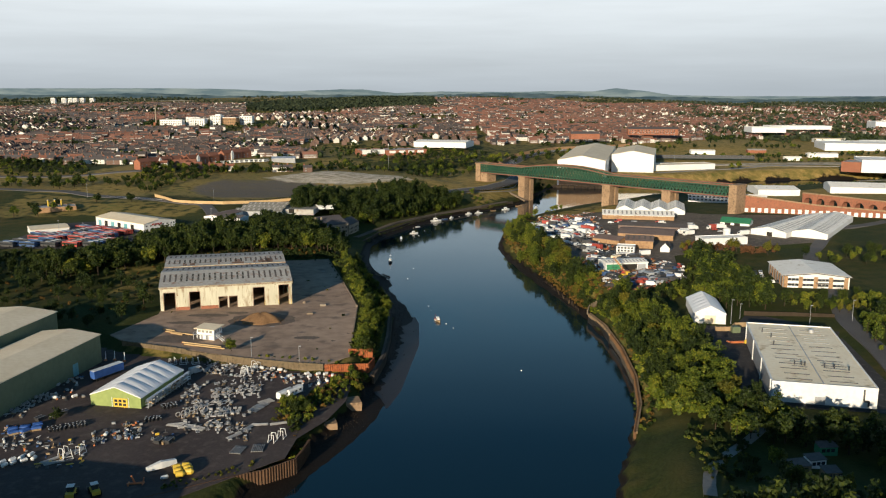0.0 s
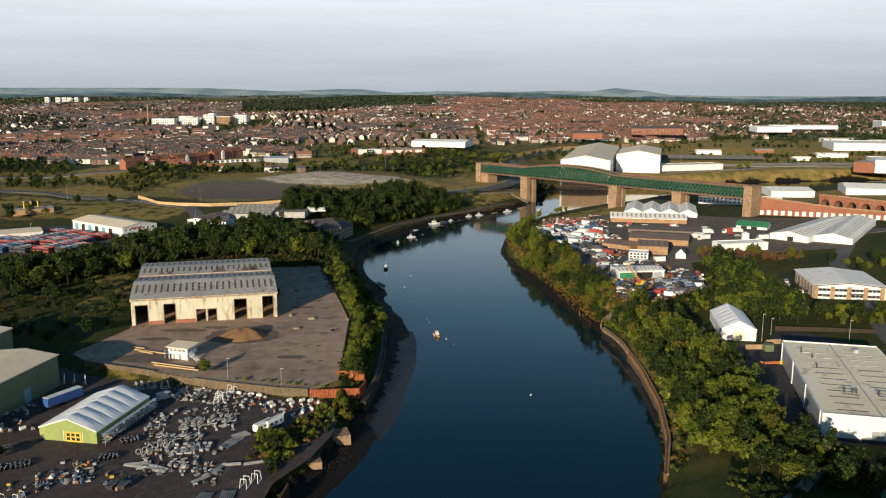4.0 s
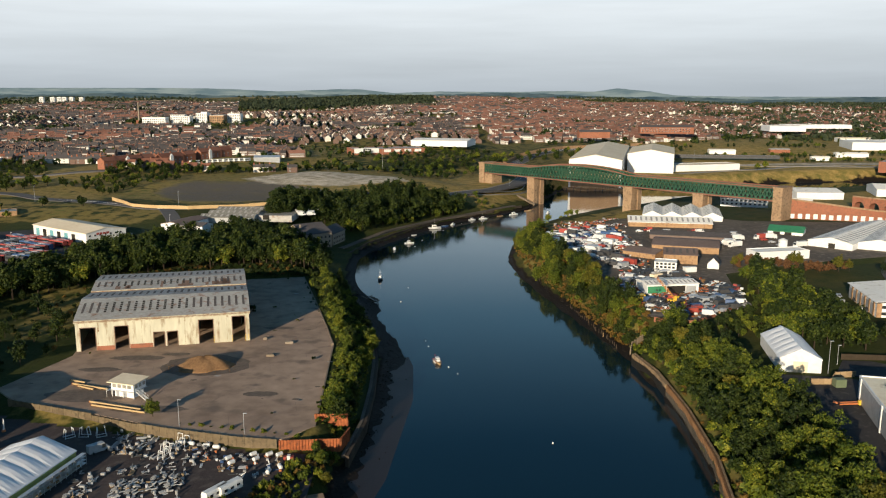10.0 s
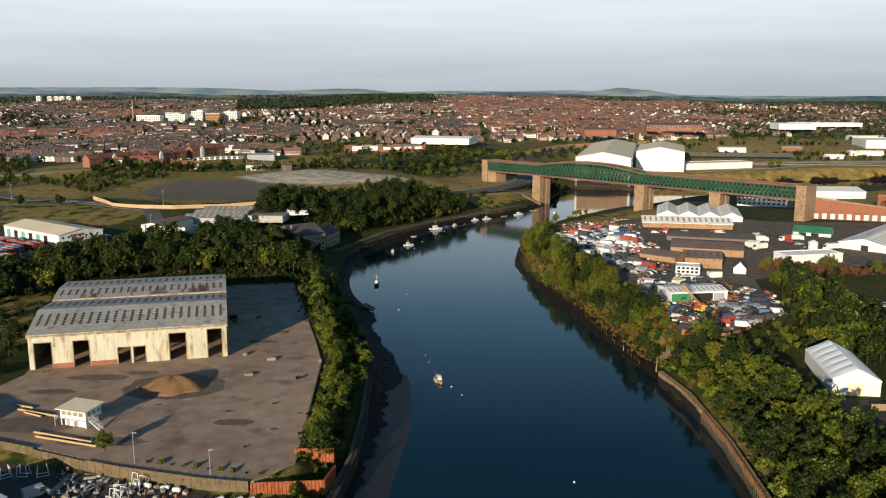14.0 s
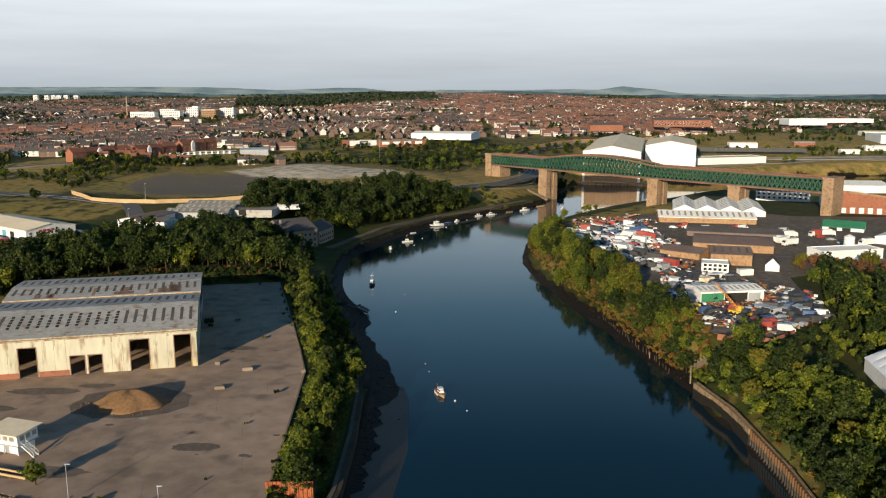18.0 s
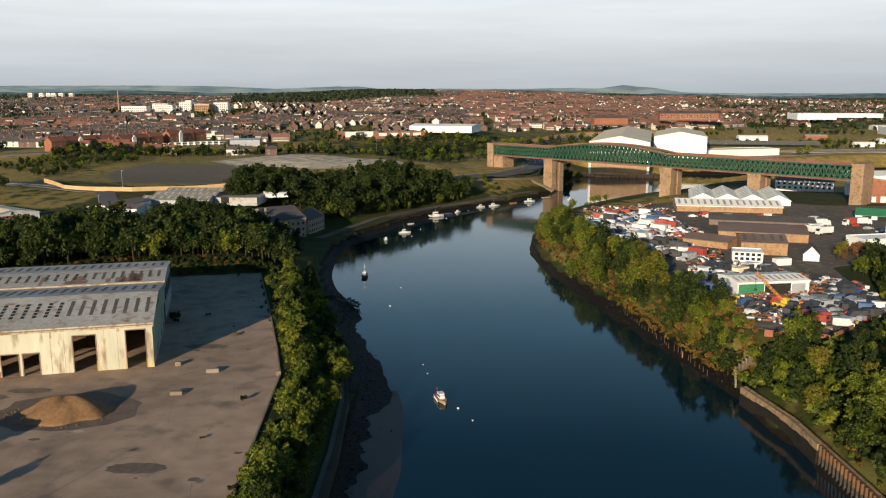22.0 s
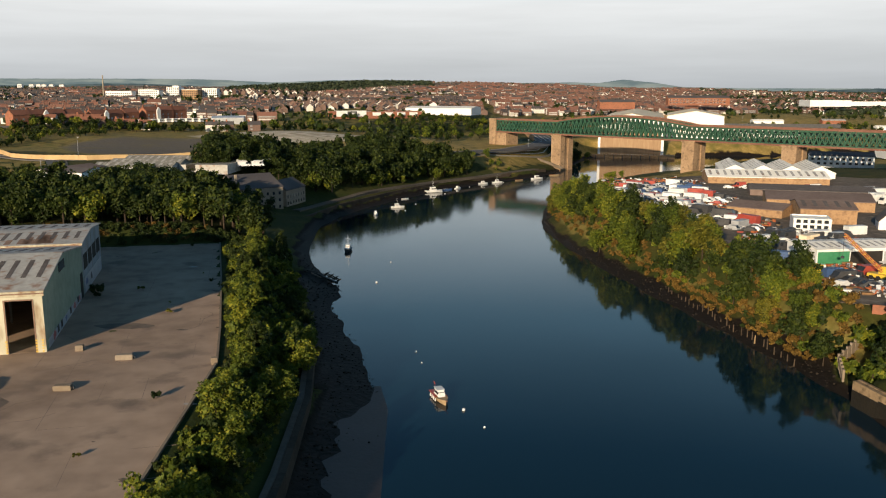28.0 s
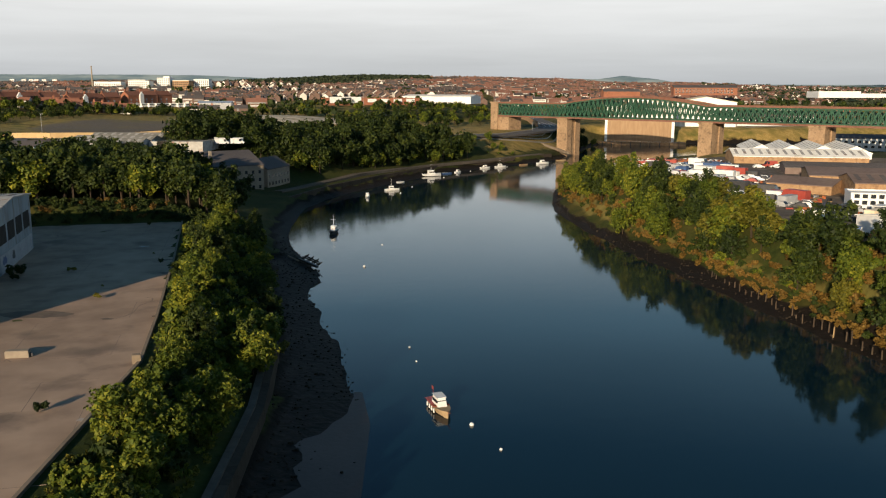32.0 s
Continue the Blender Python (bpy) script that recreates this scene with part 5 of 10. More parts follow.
K("far_b", "broadleaf_tree", "lone rounded green tree on grass", "tree", 52, 8.0, 4.2, 260, 1.35, LEAF, 0.1, 8, 0.2)

# the strip of trees between the concrete yard and the river
strip = [(-33, 300), (-31, 300), (-29.5, 330), (-28, 350), (-26.5, 380), (-30, 405), (-37, 430), (-43, 455), (-51, 490), (-61, 486), (-54, 440), (-46.5, 405), (-37, 370), (-33.5, 340)]
inner = [(-31.6, 300), (-29.0, 300), (-29.5, 340), (-31.5, 368), (-41, 405), (-48.5, 440), (-56, 486), (-60, 486), (-53, 440), (-45.5, 405), (-35.6, 368), (-33, 340)]
outer = [(-29, 322), (-26.5, 352), (-26, 380), (-30, 405), (-37, 430), (-43, 455), (-51, 490), (-55, 487), (-46.5, 455), (-40, 430), (-33.5, 405), (-29.5, 378), (-29.5, 350)]
plants.scatter(inner, 4.3, ["near_a", "near_d", "near_a", "near_b", "near_d"], 0.50, 0.82, 1, "trees along the river wall")
plants.scatter(outer, 4.6, ["near_b", "near_d", "near_b", "near_a"], 0.45, 0.85, 91, "trees along the river wall")
plants.wood("undergrowth", "dense green undergrowth between the yard and the river wall", strip, 2.6, ["under_a", "under_b", "under_a"], 0.7, 1.25, 61)
plants.wood("undergrowth", "low olive scrub and grass above the river wall", [(-31, 292), (-25.2, 292), (-25, 333), (-26, 360), (-29, 384), (-34, 405), (-40, 428), (-37.5, 428), (-30.5, 402), (-29, 380), (-29.5, 345), (-31, 318)], 1.7, ["low_a", "low_b", "low_a"], 0.5, 1.0, 93)
plants.wood("undergrowth", "low leafy scrub along the yard's edge", [(-36.2, 296), (-29, 296), (-30, 345), (-34, 370), (-44.5, 405), (-48, 405), (-38.7, 370), (-36.2, 340)], 1.9, ["under_a", "low_b", "low_a", "under_b"], 0.4, 0.75, 97)
plants.scatter([(-28, 300), (-25, 345), (-25, 385), (-32, 415), (-40, 445), (-44, 455), (-33, 418), (-28, 380), (-29, 340)], 5.0, ["bush_a", "bush_b", "bush_c"], 0.7, 1.2, 2, "bushes along the river wall")
# overgrown quay edge of the storage yard
QUAY_EDGE = [(-52.8, 241.6), (-53.4, 256), (-45.9, 257), (-43.3, 266.4), (-37.1, 277), (-30.3, 287), (-27.5, 283.6), (-32.7, 258.5), (-39.7, 248.6), (-42.5, 239.4), (-42.5, 222), (-44, 219), (-46.1, 232.9)]
plants.wood("undergrowth", "green and golden scrub along the old quay", QUAY_EDGE, 2.1, ["under_a", "dry_a", "low_a", "under_b"], 0.4, 0.9, 68)
plants.wood("undergrowth", "golden grass and low scrub along the piled quay", [(-74, 192.5), (-57, 202.5), (-47.5, 207.5), (-41.5, 214), (-40.5, 226), (-44, 226), (-45.5, 215.5), (-58, 206), (-74, 196)], 1.9, ["low_a", "low_a", "low_b"], 0.4, 0.9, 95)
plants.scatter([(-53, 242), (-53, 255), (-43, 253), (-42, 244)], 3.6, ["near_a", "near_b"], 0.4, 0.58, 72, "small trees on the quay")
plants.wood("undergrowth", "low green scrub above the river wall", [(57.5, 234), (64, 258), (69, 285), (71.8, 315), (71.5, 345), (74.5, 345), (75, 315), (73, 290), (70, 262), (66, 238), (62, 230)], 2.4, ["under_a", "under_b", "dry_a"], 0.3, 0.7, 69)
# rough scrub beside the shed
plants.wood("rough_scrub", "low dark scrub on rough ground beside the shed", [(-235, 345), (-145, 330), (-132, 352), (-140, 395), (-152, 445), (-190, 440), (-235, 420)], 7.0, ["mid_a", "under_b", "mid_a", "dry_a", "under_b"], 0.3, 0.8, 66)
# wood behind the shed
wood = [(-215, 415), (-190, 455), (-160, 500), (-140, 520), (-110, 532), (-88, 540), (-74, 526), (-58, 502), (-58, 484), (-90, 486), (-146, 455), (-165, 440), (-190, 405)]
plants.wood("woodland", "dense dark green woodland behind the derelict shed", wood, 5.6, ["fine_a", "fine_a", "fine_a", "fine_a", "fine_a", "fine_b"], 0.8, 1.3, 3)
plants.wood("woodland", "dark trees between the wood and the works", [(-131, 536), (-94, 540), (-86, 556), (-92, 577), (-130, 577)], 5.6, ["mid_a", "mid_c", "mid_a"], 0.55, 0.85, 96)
for x, y, s in ((-86, 547, 0.95), (-80, 543, 0.9), (-75, 549, 0.75), (-90, 556, 0.9), (-72, 541, 0.8), (-68, 548, 0.6)):
    plants.put("mid_c", x, y, s)
plants.wood("woodland", "rough dark woodland beside the bus depot", [(-300, 380), (-215, 415), (-192, 452), (-160, 498), (-165, 508), (-190, 468), (-210, 452), (-262, 452), (-330, 450)], 7.0, ["mid_a", "mid_c", "bush_b", "mid_a"], 0.45, 0.8, 4)
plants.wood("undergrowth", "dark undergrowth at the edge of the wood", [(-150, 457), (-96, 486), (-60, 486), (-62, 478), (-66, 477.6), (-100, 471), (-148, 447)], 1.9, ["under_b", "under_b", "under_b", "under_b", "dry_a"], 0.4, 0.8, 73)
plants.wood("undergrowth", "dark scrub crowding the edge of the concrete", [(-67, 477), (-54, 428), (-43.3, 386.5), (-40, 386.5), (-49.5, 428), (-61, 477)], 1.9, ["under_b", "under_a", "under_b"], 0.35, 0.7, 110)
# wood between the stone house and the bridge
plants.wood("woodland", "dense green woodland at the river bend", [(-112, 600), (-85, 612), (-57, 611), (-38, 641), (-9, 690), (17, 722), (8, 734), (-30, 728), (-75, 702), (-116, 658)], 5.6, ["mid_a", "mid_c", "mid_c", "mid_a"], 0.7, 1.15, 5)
plants.scatter([(-57, 610), (-40, 638), (-10, 686), (14, 716), (8, 722), (-18, 688), (-47, 640), (-62, 614)], 6.5, ["mid_b"], 0.55, 0.85, 94, "round sunlit trees above the quay")
plants.scatter([(92, 842), (102, 850), (112, 880), (120, 904), (108, 906), (98, 880)], 6.0, ["mid_a", "bush_a", "mid_b"], 0.4, 0.75, 92, "bushes by the pier")
plants.scatter([(20, 735), (45, 752), (38, 768), (14, 752)], 7.0, ["mid_b", "bush_a"], 0.4, 0.8, 6, "bushes by the bridge road")
# far bank: overgrown slope, woods and hedges
plants.scatter([(70.5, 396), (75, 395), (75, 430), (69, 490), (62, 520), (53, 560), (49, 590), (44, 585), (46.5, 540), (52, 500), (58.5, 455), (62.5, 432), (66.5, 412)], 6.6, ["near_d", "near_b", "near_c", "near_b", "near_d"], 0.8, 1.35, 7, "trees on the overgrown bank")
plants.wood("undergrowth", "dry golden scrub on the river bank", [(50, 560), (48, 540), (52, 500), (59, 455), (67, 408), (71, 382), (78, 388), (76, 430), (70, 480), (64, 520), (58, 560), (70, 630), (62, 640)], 2.6, ["dry_a", "under_b", "dry_a", "under_a"], 0.4, 0.95, 67)
plants.wood("undergrowth", "golden grass and bushes low on the river bank", [(45, 590), (43, 555), (47, 515), (55, 465), (62, 425), (68, 385), (71, 385), (66, 425), (59, 470), (51, 520), (47.5, 560), (49, 590)], 2.1, ["dry_a", "dry_a", "dry_a", "under_b"], 0.35, 0.75, 98)
plants.scatter([(48, 575), (48.5, 540), (53, 500), (59, 462), (63, 436), (66, 436), (62, 470), (56, 505), (52, 545), (52, 575)], 6.2, ["near_b", "near_c", "near_d"], 0.5, 0.85, 99, "small trees low on the bank")
for x, y, key, size in ((68.5, 420.9, "near_b", 1.15), (70.2, 394.4, "near_b", 1.05), (70.3, 409.7, "near_d", 1.10), (61.5, 458.7, "near_c", 1.45), (49.0, 495.6, "near_d", 1.00), (54.6, 478.7, "near_d", 1.10), (70.3, 384.3, "near_b", 0.80)):
    plants.put(key, x, y, size, "trees on the overgrown bank")
plants.wood("undergrowth", "green and golden bushes above the slip", [(71, 378), (80, 387), (80, 400), (75, 424), (67.5, 420)], 2.5, ["under_a", "dry_a", "under_b", "dry_a"], 0.6, 1.1, 74)
plants.scatter([(72, 380), (79, 387), (78, 396), (76, 408), (70.5, 404)], 4.6, ["near_a", "bush_a", "near_d", "bush_a"], 0.5, 0.8, 71, "bushes above the slip")
plants.scatter([(43, 560), (54, 560), (58, 585), (68, 640), (80, 690), (72, 692), (55, 640)], 5.6, ["near_a", "near_d", "bush_a", "bush_c"], 0.55, 0.95, 8, "trees on the point")
RIGHT_WOOD = [(70, 378), (74, 350), (75, 318), (73, 290), (70.5, 264), (69, 242), (75, 226), (90, 222), (104, 230), (95, 240), (93, 252), (95, 270), (97, 290), (100, 312), (98, 333), (93, 351), (92, 366), (88, 382), (80, 384)]
plants.scatter(RIGHT_WOOD, 6.7, ["near_b", "near_a", "near_d", "near_b", "near_d", "near_b", "near_c"], 0.92, 1.3, 9, "wood along the far bank")
plants.wood("undergrowth", "green undergrowth filling the wood on the far bank", RIGHT_WOOD, 3.6, ["under_a", "under_b", "under_a"], 1.0, 1.9, 62)
plants.wood("woodland", "dark green trees below the warehouse", [(76, 222), (104, 228), (126, 216), (158, 210), (158, 200), (110, 206), (84, 210)], 5.0, ["mid_a", "mid_b", "mid_c", "mid_a"], 0.55, 0.85, 63)
plants.wood("woodland", "yellow and green trees round the allotment", [(78, 170), (84, 196), (100, 206), (160, 200), (160, 170)], 5.2, ["mid_b", "mid_d", "mid_a", "mid_d"], 0.45, 0.75, 10, avoid=([(84, 176), (112, 176), (112, 211), (90, 206)],))
plants.wood("undergrowth", "low dark scrub on the grass by the river", [(62, 180), (66, 215), (72, 222), (82, 206), (76, 176)], 3.0, ["low_b", "low_a", "bush_b"], 0.5, 1.1, 64)
plants.wood("woodland", "low green trees in front of the office", [(158, 346), (250, 340), (250, 362), (205, 370), (158, 376)], 5.0, ["mid_a", "mid_b", "mid_b", "mid_d"], 0.38, 0.58, 65)
plants.wood("woodland", "green woodland round the office and lot", [(116, 370), (128, 354), (158, 352), (158, 390), (152, 412), (147, 425), (146, 455), (136, 440), (132, 412), (126, 388)], 6.0, ["mid_a", "mid_b", "mid_b", "mid_c"], 0.7, 1.05, 11)
plants.wood("woodland", "low dark bushes below the breaker's yard", [(96, 374), (112, 362), (124, 374), (131, 398), (137, 432), (131, 434), (124, 404), (106, 386)], 4.0, ["mid_a", "mid_b", "mid_c"], 0.26, 0.46, 108)
plants.scatter([(140, 420), (154, 416), (158, 445), (150, 468), (138, 460)], 6.5, ["mid_b", "mid_c"], 0.8, 1.1, 12, "tall trees by the office")
plants.scatter([(136, 482), (150, 490), (200, 478), (200, 470), (150, 480), (138, 474)], 4.6, ["red_a", "red_a", "mid_d"], 0.7, 1.0, 13, "russet hedge")
plants.scatter([(205, 470), (240, 470), (290, 500), (300, 480), (245, 445), (215, 440)], 9, ["mid_b", "mid_a"], 0.5, 0.8, 14, "trees beside the estate road")
plants.wood("woodland", "green woodland beside the lane", [(165, 300), (172, 330), (200, 340), (240, 300), (200, 260), (160, 250)], 7.5, ["mid_b", "mid_a", "bush_a"], 0.5, 0.9, 15)
plants.scatter([(85, 715), (105, 735), (112, 725), (95, 705)], 6, ["mid_b", "bush_a"], 0.5, 0.7, 16, "bushes on the point")
for x, y, key, s in ((71.5, 416.0, "near_b", 1.45), (74.5, 408.0, "near_b", 1.15), (67.0, 448.0, "near_c", 1.5), (64.5, 462.0, "near_c", 1.2), (58.0, 498.0, "near_b", 1.0), (55.0, 512.0, "near_a", 1.0), (69.0, 430.0, "near_a", 1.0), (-119.8, 239.5, "near_b", 0.55), (-81, 300.5, "near_a", 0.72), (-45, 250, "near_a", 0.55), (-49, 252, "near_d", 0.45), (-43, 246, "near_b", 0.5), (-31, 276, "near_a", 0.5), (-29, 270, "near_c", 0.55), (-33, 283, "near_a", 0.5),
                     (-37, 262, "bush_c", 1.0), (-38, 255, "bush_a", 0.9), (-42, 240, "bush_a", 1.0), (-42, 229, "bush_c", 1.1), (-42, 222, "bush_a", 1.1), (-47, 240, "bush_a", 0.9), (-34, 268, "bush_a", 1.0), (-52, 239, "bush_c", 0.8)):
    plants.put(key, x, y, s)
for i in range(14):
    plants.put("bush_a" if i % 3 else "bush_b", -72 + i * 3.0, 295.6 - i * 0.72, 0.28 + 0.14 * (i % 3))
# shrubby bands round the cleared site and below the terraces
for ring, gap, n in (([(-300, 735), (-294, 840), (-244, 815), (-215, 785), (-238, 745), (-250, 690)], 8.5, 81), ([(-260, 835), (-170, 880), (-60, 905), (-40, 892), (-150, 853), (-240, 810)], 8.5, 82),
                     ([(-480, 860), (-480, 930), (-400, 915), (-345, 800), (-420, 790)], 9.5, 83), ([(-40, 905), (30, 960), (64, 1080), (20, 1100), (-60, 1000)], 10, 84)):
    plants.wood("shrubby_band", "dark shrubs and small trees in a loose band", ring, gap, ["far_a", "far_a", "far_b"], 0.4, 0.7, n)
# unseen trees added upstream of the allotment to shade the riverside grass
plants.wood("woodland", "unseen tall trees added to shade the riverside grass", [(44, 100), (80, 100), (96, 150), (54, 150)], 6.5, ["mid_a", "mid_c"], 0.95, 1.15, 85)
# scattered trees further off
TOWN_GROVES = [([(-330, 520), (-270, 590), (-240, 640), (-300, 640), (-380, 600)], 22, 17), ([(-170, 860), (-60, 880), (-20, 930), (-60, 960), (-170, 900)], 20, 19),
               ([(-290, 790), (-160, 850), (-160, 880), (-300, 840)], 10, 20), ([(-40, 820), (20, 880), (50, 960), (20, 990), (-40, 920)], 13, 21),
               ([(-420, 720), (-330, 700), (-300, 740), (-360, 780)], 13, 22)]
FAR_GROVES = [([(60, 1010), (150, 1100), (330, 1200), (330, 1230), (120, 1150), (40, 1060)], 17, 23), ([(330, 900), (520, 930), (520, 950), (330, 915)], 15, 25),
              ([(-620, 900), (-420, 830), (-400, 870), (-600, 960)], 17, 26), ([(-120, 1050), (60, 1060), (80, 1150), (-100, 1160)], 20, 27),
              ([(380, 600), (560, 640), (560, 760), (390, 700)], 24, 28)]
GROVES = TOWN_GROVES + FAR_GROVES
for ring, gap, n in GROVES:
    plants.wood("scattered_trees", "loose groups of dark trees on open ground", ring, gap, ["far_a", "far_b", "far_a"], 0.6, 1.1, n)
for ring, gap, n in (([(540, 1480), (625, 1490), (630, 1600), (545, 1610)], 13, 101), ([(690, 1520), (790, 1500), (810, 1580), (700, 1600)], 13, 102), ([(340, 1148), (700, 1186), (700, 1194), (340, 1157)], 7, 103),
                     ([(420, 1090), (560, 1110), (560, 1122), (420, 1100)], 8, 104), ([(250, 1235), (420, 1262), (560, 1270), (560, 1280), (250, 1246)], 8, 105), ([(620, 1090), (800, 1110), (800, 1124), (620, 1102)], 9, 106), ([(380, 880), (560, 905), (560, 915), (380, 892)], 6, 107)):
    plants.wood("hedgerow", "uneven hedgerow and field trees on the slope", ring, gap, ["far_a", "far_a", "far_b"], 0.4, 1.0, n)
for x, y, s in ((355, 1010, 1.3), (366, 1015, 1.25)):
    plants.put("far_b", x, y, s)


def many_crowns(name, spots, label, mat, leaf, count, seed):
    """One joined mesh of distant crowns: too many to count."""
    rng = np.random.default_rng(seed)
    spots = np.array(spots, float)
    n = len(spots) * count
    d = rng.normal(size=(n, 3))
    d /= np.linalg.norm(d, axis=1, keepdims=True)
    c = np.repeat(spots, count, 0)
    p = c[:, :3] + d * c[:, 3:4] * (1, 1, 0.95) * rng.uniform(0.75, 1.08, (n, 1))
    nrm = d + rng.normal(size=(n, 3)) * 0.4
    nrm /= np.linalg.norm(nrm, axis=1, keepdims=True)
    a = np.cross(nrm, rng.normal(size=(n, 3)))
    a /= np.linalg.norm(a, axis=1, keepdims=True)
    b = np.cross(nrm, a)
    s = leaf * rng.uniform(0.6, 1.2, (n, 1))
    v = np.stack([p - a * s, p - b * s, p + a * s, p + b * s], 1).reshape(-1, 3)
    me = bpy.data.meshes.new(name)
    me.vertices.add(len(v))
    me.vertices.foreach_set("co", v.ravel())
    me.loops.add(4 * n)
    me.loops.foreach_set("vertex_index", np.arange(4 * n))
    me.polygons.add(n)
    me.polygons.foreach_set("loop_start", np.arange(0, 4 * n, 4))
    me.polygons.foreach_set("loop_total", np.full(n, 4))
    me.update(calc_edges=True)
    me.materials.append(mat)
    return tagged(new(name, me), label, "trees", kind="stuff")

# ---- town on the slopes ----
def town():
    rng = random.Random(5)
    v, f, mats = [], [], []
    trees, annexes = [], []

    def block(x, y, z, turn, lx, ly, h, r, wall, roof):
        c, s = math.cos(turn), math.sin(turn)
        k = len(v)
        for a, b, zz in ((-1, -1, -2), (1, -1, -2), (1, 1, -2), (-1, 1, -2), (-1, -1, h), (1, -1, h), (1, 1, h), (-1, 1, h), (-1, 0, r), (1, 0, r)):
            px, py = a * lx / 2, b * ly / 2
            v.append((x + c * px - s * py, y + s * px + c * py, z + zz))
        f.extend([(k, k + 1, k + 5, k + 4), (k + 2, k + 3, k + 7, k + 6), (k + 1, k + 2, k + 6, k + 9, k + 5), (k + 3, k, k + 4, k + 8, k + 7), (k + 4, k + 5, k + 9, k + 8), (k + 6, k + 7, k + 8, k + 9)])
        mats.extend([wall] * 4 + [roof] * 2)
        if h < 3:
            return
        # a band of windows along both long sides
        for side in (-1, 1):
            for z0, z1 in ((0.9, 2.1), (h - 1.7, h - 0.6)):
                k = len(v)
                for a, zz in ((-0.42, z0), (0.42, z0), (0.42, z1), (-0.42, z1)):
                    px, py = a * lx, side * (ly / 2 + 0.06)
                    v.append((x + c * px - s * py, y + s * px + c * py, z + zz))
                f.append((k, k + 1, k + 2, k + 3))
                mats.append(4)
        # chimney stack on the ridge
        cx, cy = (lx / 2 - 0.8) * c, (lx / 2 - 0.8) * s
        k = len(v)
        for zz in (r - 0.6, r + 1.2):
            v.extend([(x + cx + a, y + cy + b, z + zz) for a, b in ((-0.5, -0.4), (0.5, -0.4), (0.5, 0.4), (-0.5, 0.4))])
        f.extend([(k, k + 1, k + 5, k + 4), (k + 1, k + 2, k + 6, k + 5), (k + 2, k + 3, k + 7, k + 6), (k + 3, k, k + 4, k + 7), (k + 4, k + 5, k + 6, k + 7)])
        mats.extend([0] * 5)

    cell = 130.0
    for j in range(6, 26):
        for i in range(-15, 15):
            cx, cy = i * cell + rng.uniform(-20, 20), j * cell + rng.uniform(-20, 20)
            turn = (0.2 if wave(cx, cy, 210, 6.0) > -0.1 else 1.72) + rng.uniform(-0.16, 0.16)
            reddish = rng.random()
            dense = 0.9 if rng.random() < 0.84 else 0.25
            for row in range(-4, 5):
                u = -cell / 2
                while u < cell / 2:
                    length = rng.choice((5, 6, 6, 9, 9, 13, 18))
                    x = cx + math.cos(turn) * (u + length / 2) - math.sin(turn) * (row + 0.5) * 15.0
                    y = cy + math.sin(turn) * (u + length / 2) + math.cos(turn) * (row + 0.5) * 15.0
                    u += length + rng.choice((0.2, 0.2, 0.2, 3, 6))
                    q = x / max(y, 1)
                    near = 830 + 0.10 * abs(x + 300) if q < -0.16 else (1190 if q < -0.02 else 1290 + 200 * max(0, q - 0.2) * 5)
                    if y < near or y > 2950 or abs(q) > 0.64 or rng.random() > dense:
                        continue
                    if q > 0.32 and rng.random() < 0.75:
                        continue
                    if -600 < x < -330 and 1480 < y < 1720 or (-560 < x < -330 and 830 < y < 900) or any(inside(p, np.array([x]), np.array([y]))[0] for p in PARKS):
                        continue
                    if wave(x, y, 75, 9.0) > 0.62 and rng.random() < 0.8:
                        continue
                    wall = 1 if rng.random() < (0.30 if q < -0.05 else 0.2) else 0
                    roof = 3 if rng.random() < (0.75 if reddish > 0.7 else 0.15) else 2
                    if q > 0.02:
                        roof = 3 if rng.random() < 0.7 else 2
                    tall = rng.choice((4.2, 4.8, 5.0, 5.6)) if rng.random() < 0.95 else 8.0
                    z = ground(x, y)
                    if rng.random() < 0.16:
                        annexes.append((x - 4.5 * math.cos(turn + 1.57), y - 4.5 * math.sin(turn + 1.57), z, turn, rng.uniform(2.5, 4.0), 2.4, 2.3, 2.6, 1, 1))
                    spots.append((x, y, z, turn + rng.uniform(-0.02, 0.02), length, rng.uniform(6.6, 8.6), tall, tall + rng.uniform(2.4, 3.4), wall, roof))
            for _ in range(44):
                x, y = cx + rng.uniform(-65, 65), cy + rng.uniform(-65, 65)
                grove = wave(x, y, 75, 9.0) > 0.5
                if y > 860 and abs(x / y) < 0.66 and not (x / y > -0.02 and y < 1300) and rng.random() < (0.95 if grove else 0.34):
                    trees.append((x, y, ground(x, y) + 3.4, rng.uniform(3.0, 5.6) if grove else rng.uniform(2.2, 4.4)))
    # the nearest are houses of their own, the rest one joined town
    spots.sort(key=lambda s: s[0] ** 2 * 0.15 + s[1] ** 2)
    for s in spots[80:] + annexes:
        block(*s)
    me = bpy.data.meshes.new("distant_town")
    me.from_pydata(v, [], f)
    for m in (BRICK_FAR, RENDER_FAR, SLATE_FAR, TILE_FAR, BAND_FAR):
        me.materials.append(m)
    me.polygons.foreach_set("material_index", np.array(mats))
    tagged(new("distant_town", me), "rows of distant brick and rendered houses with slate and red roofs", "houses", kind="stuff")
    many_crowns("distant_trees", trees, "dark trees scattered among the distant houses", LEAF_DARK, 2.0, 16, 7)
    ridge = []
    for _ in range(2600):
        x, y = rng.uniform(-620, 20), rng.uniform(2360, 3000)
        if -0.235 + 0.02 * wave(x, y, 90, 1.0) < x / y < -0.01 and y > 2480 + 110 * wave(x, y, 70, 2.0):
            ridge.append((x, y, ground(x, y) + 4, rng.uniform(5, 9)))
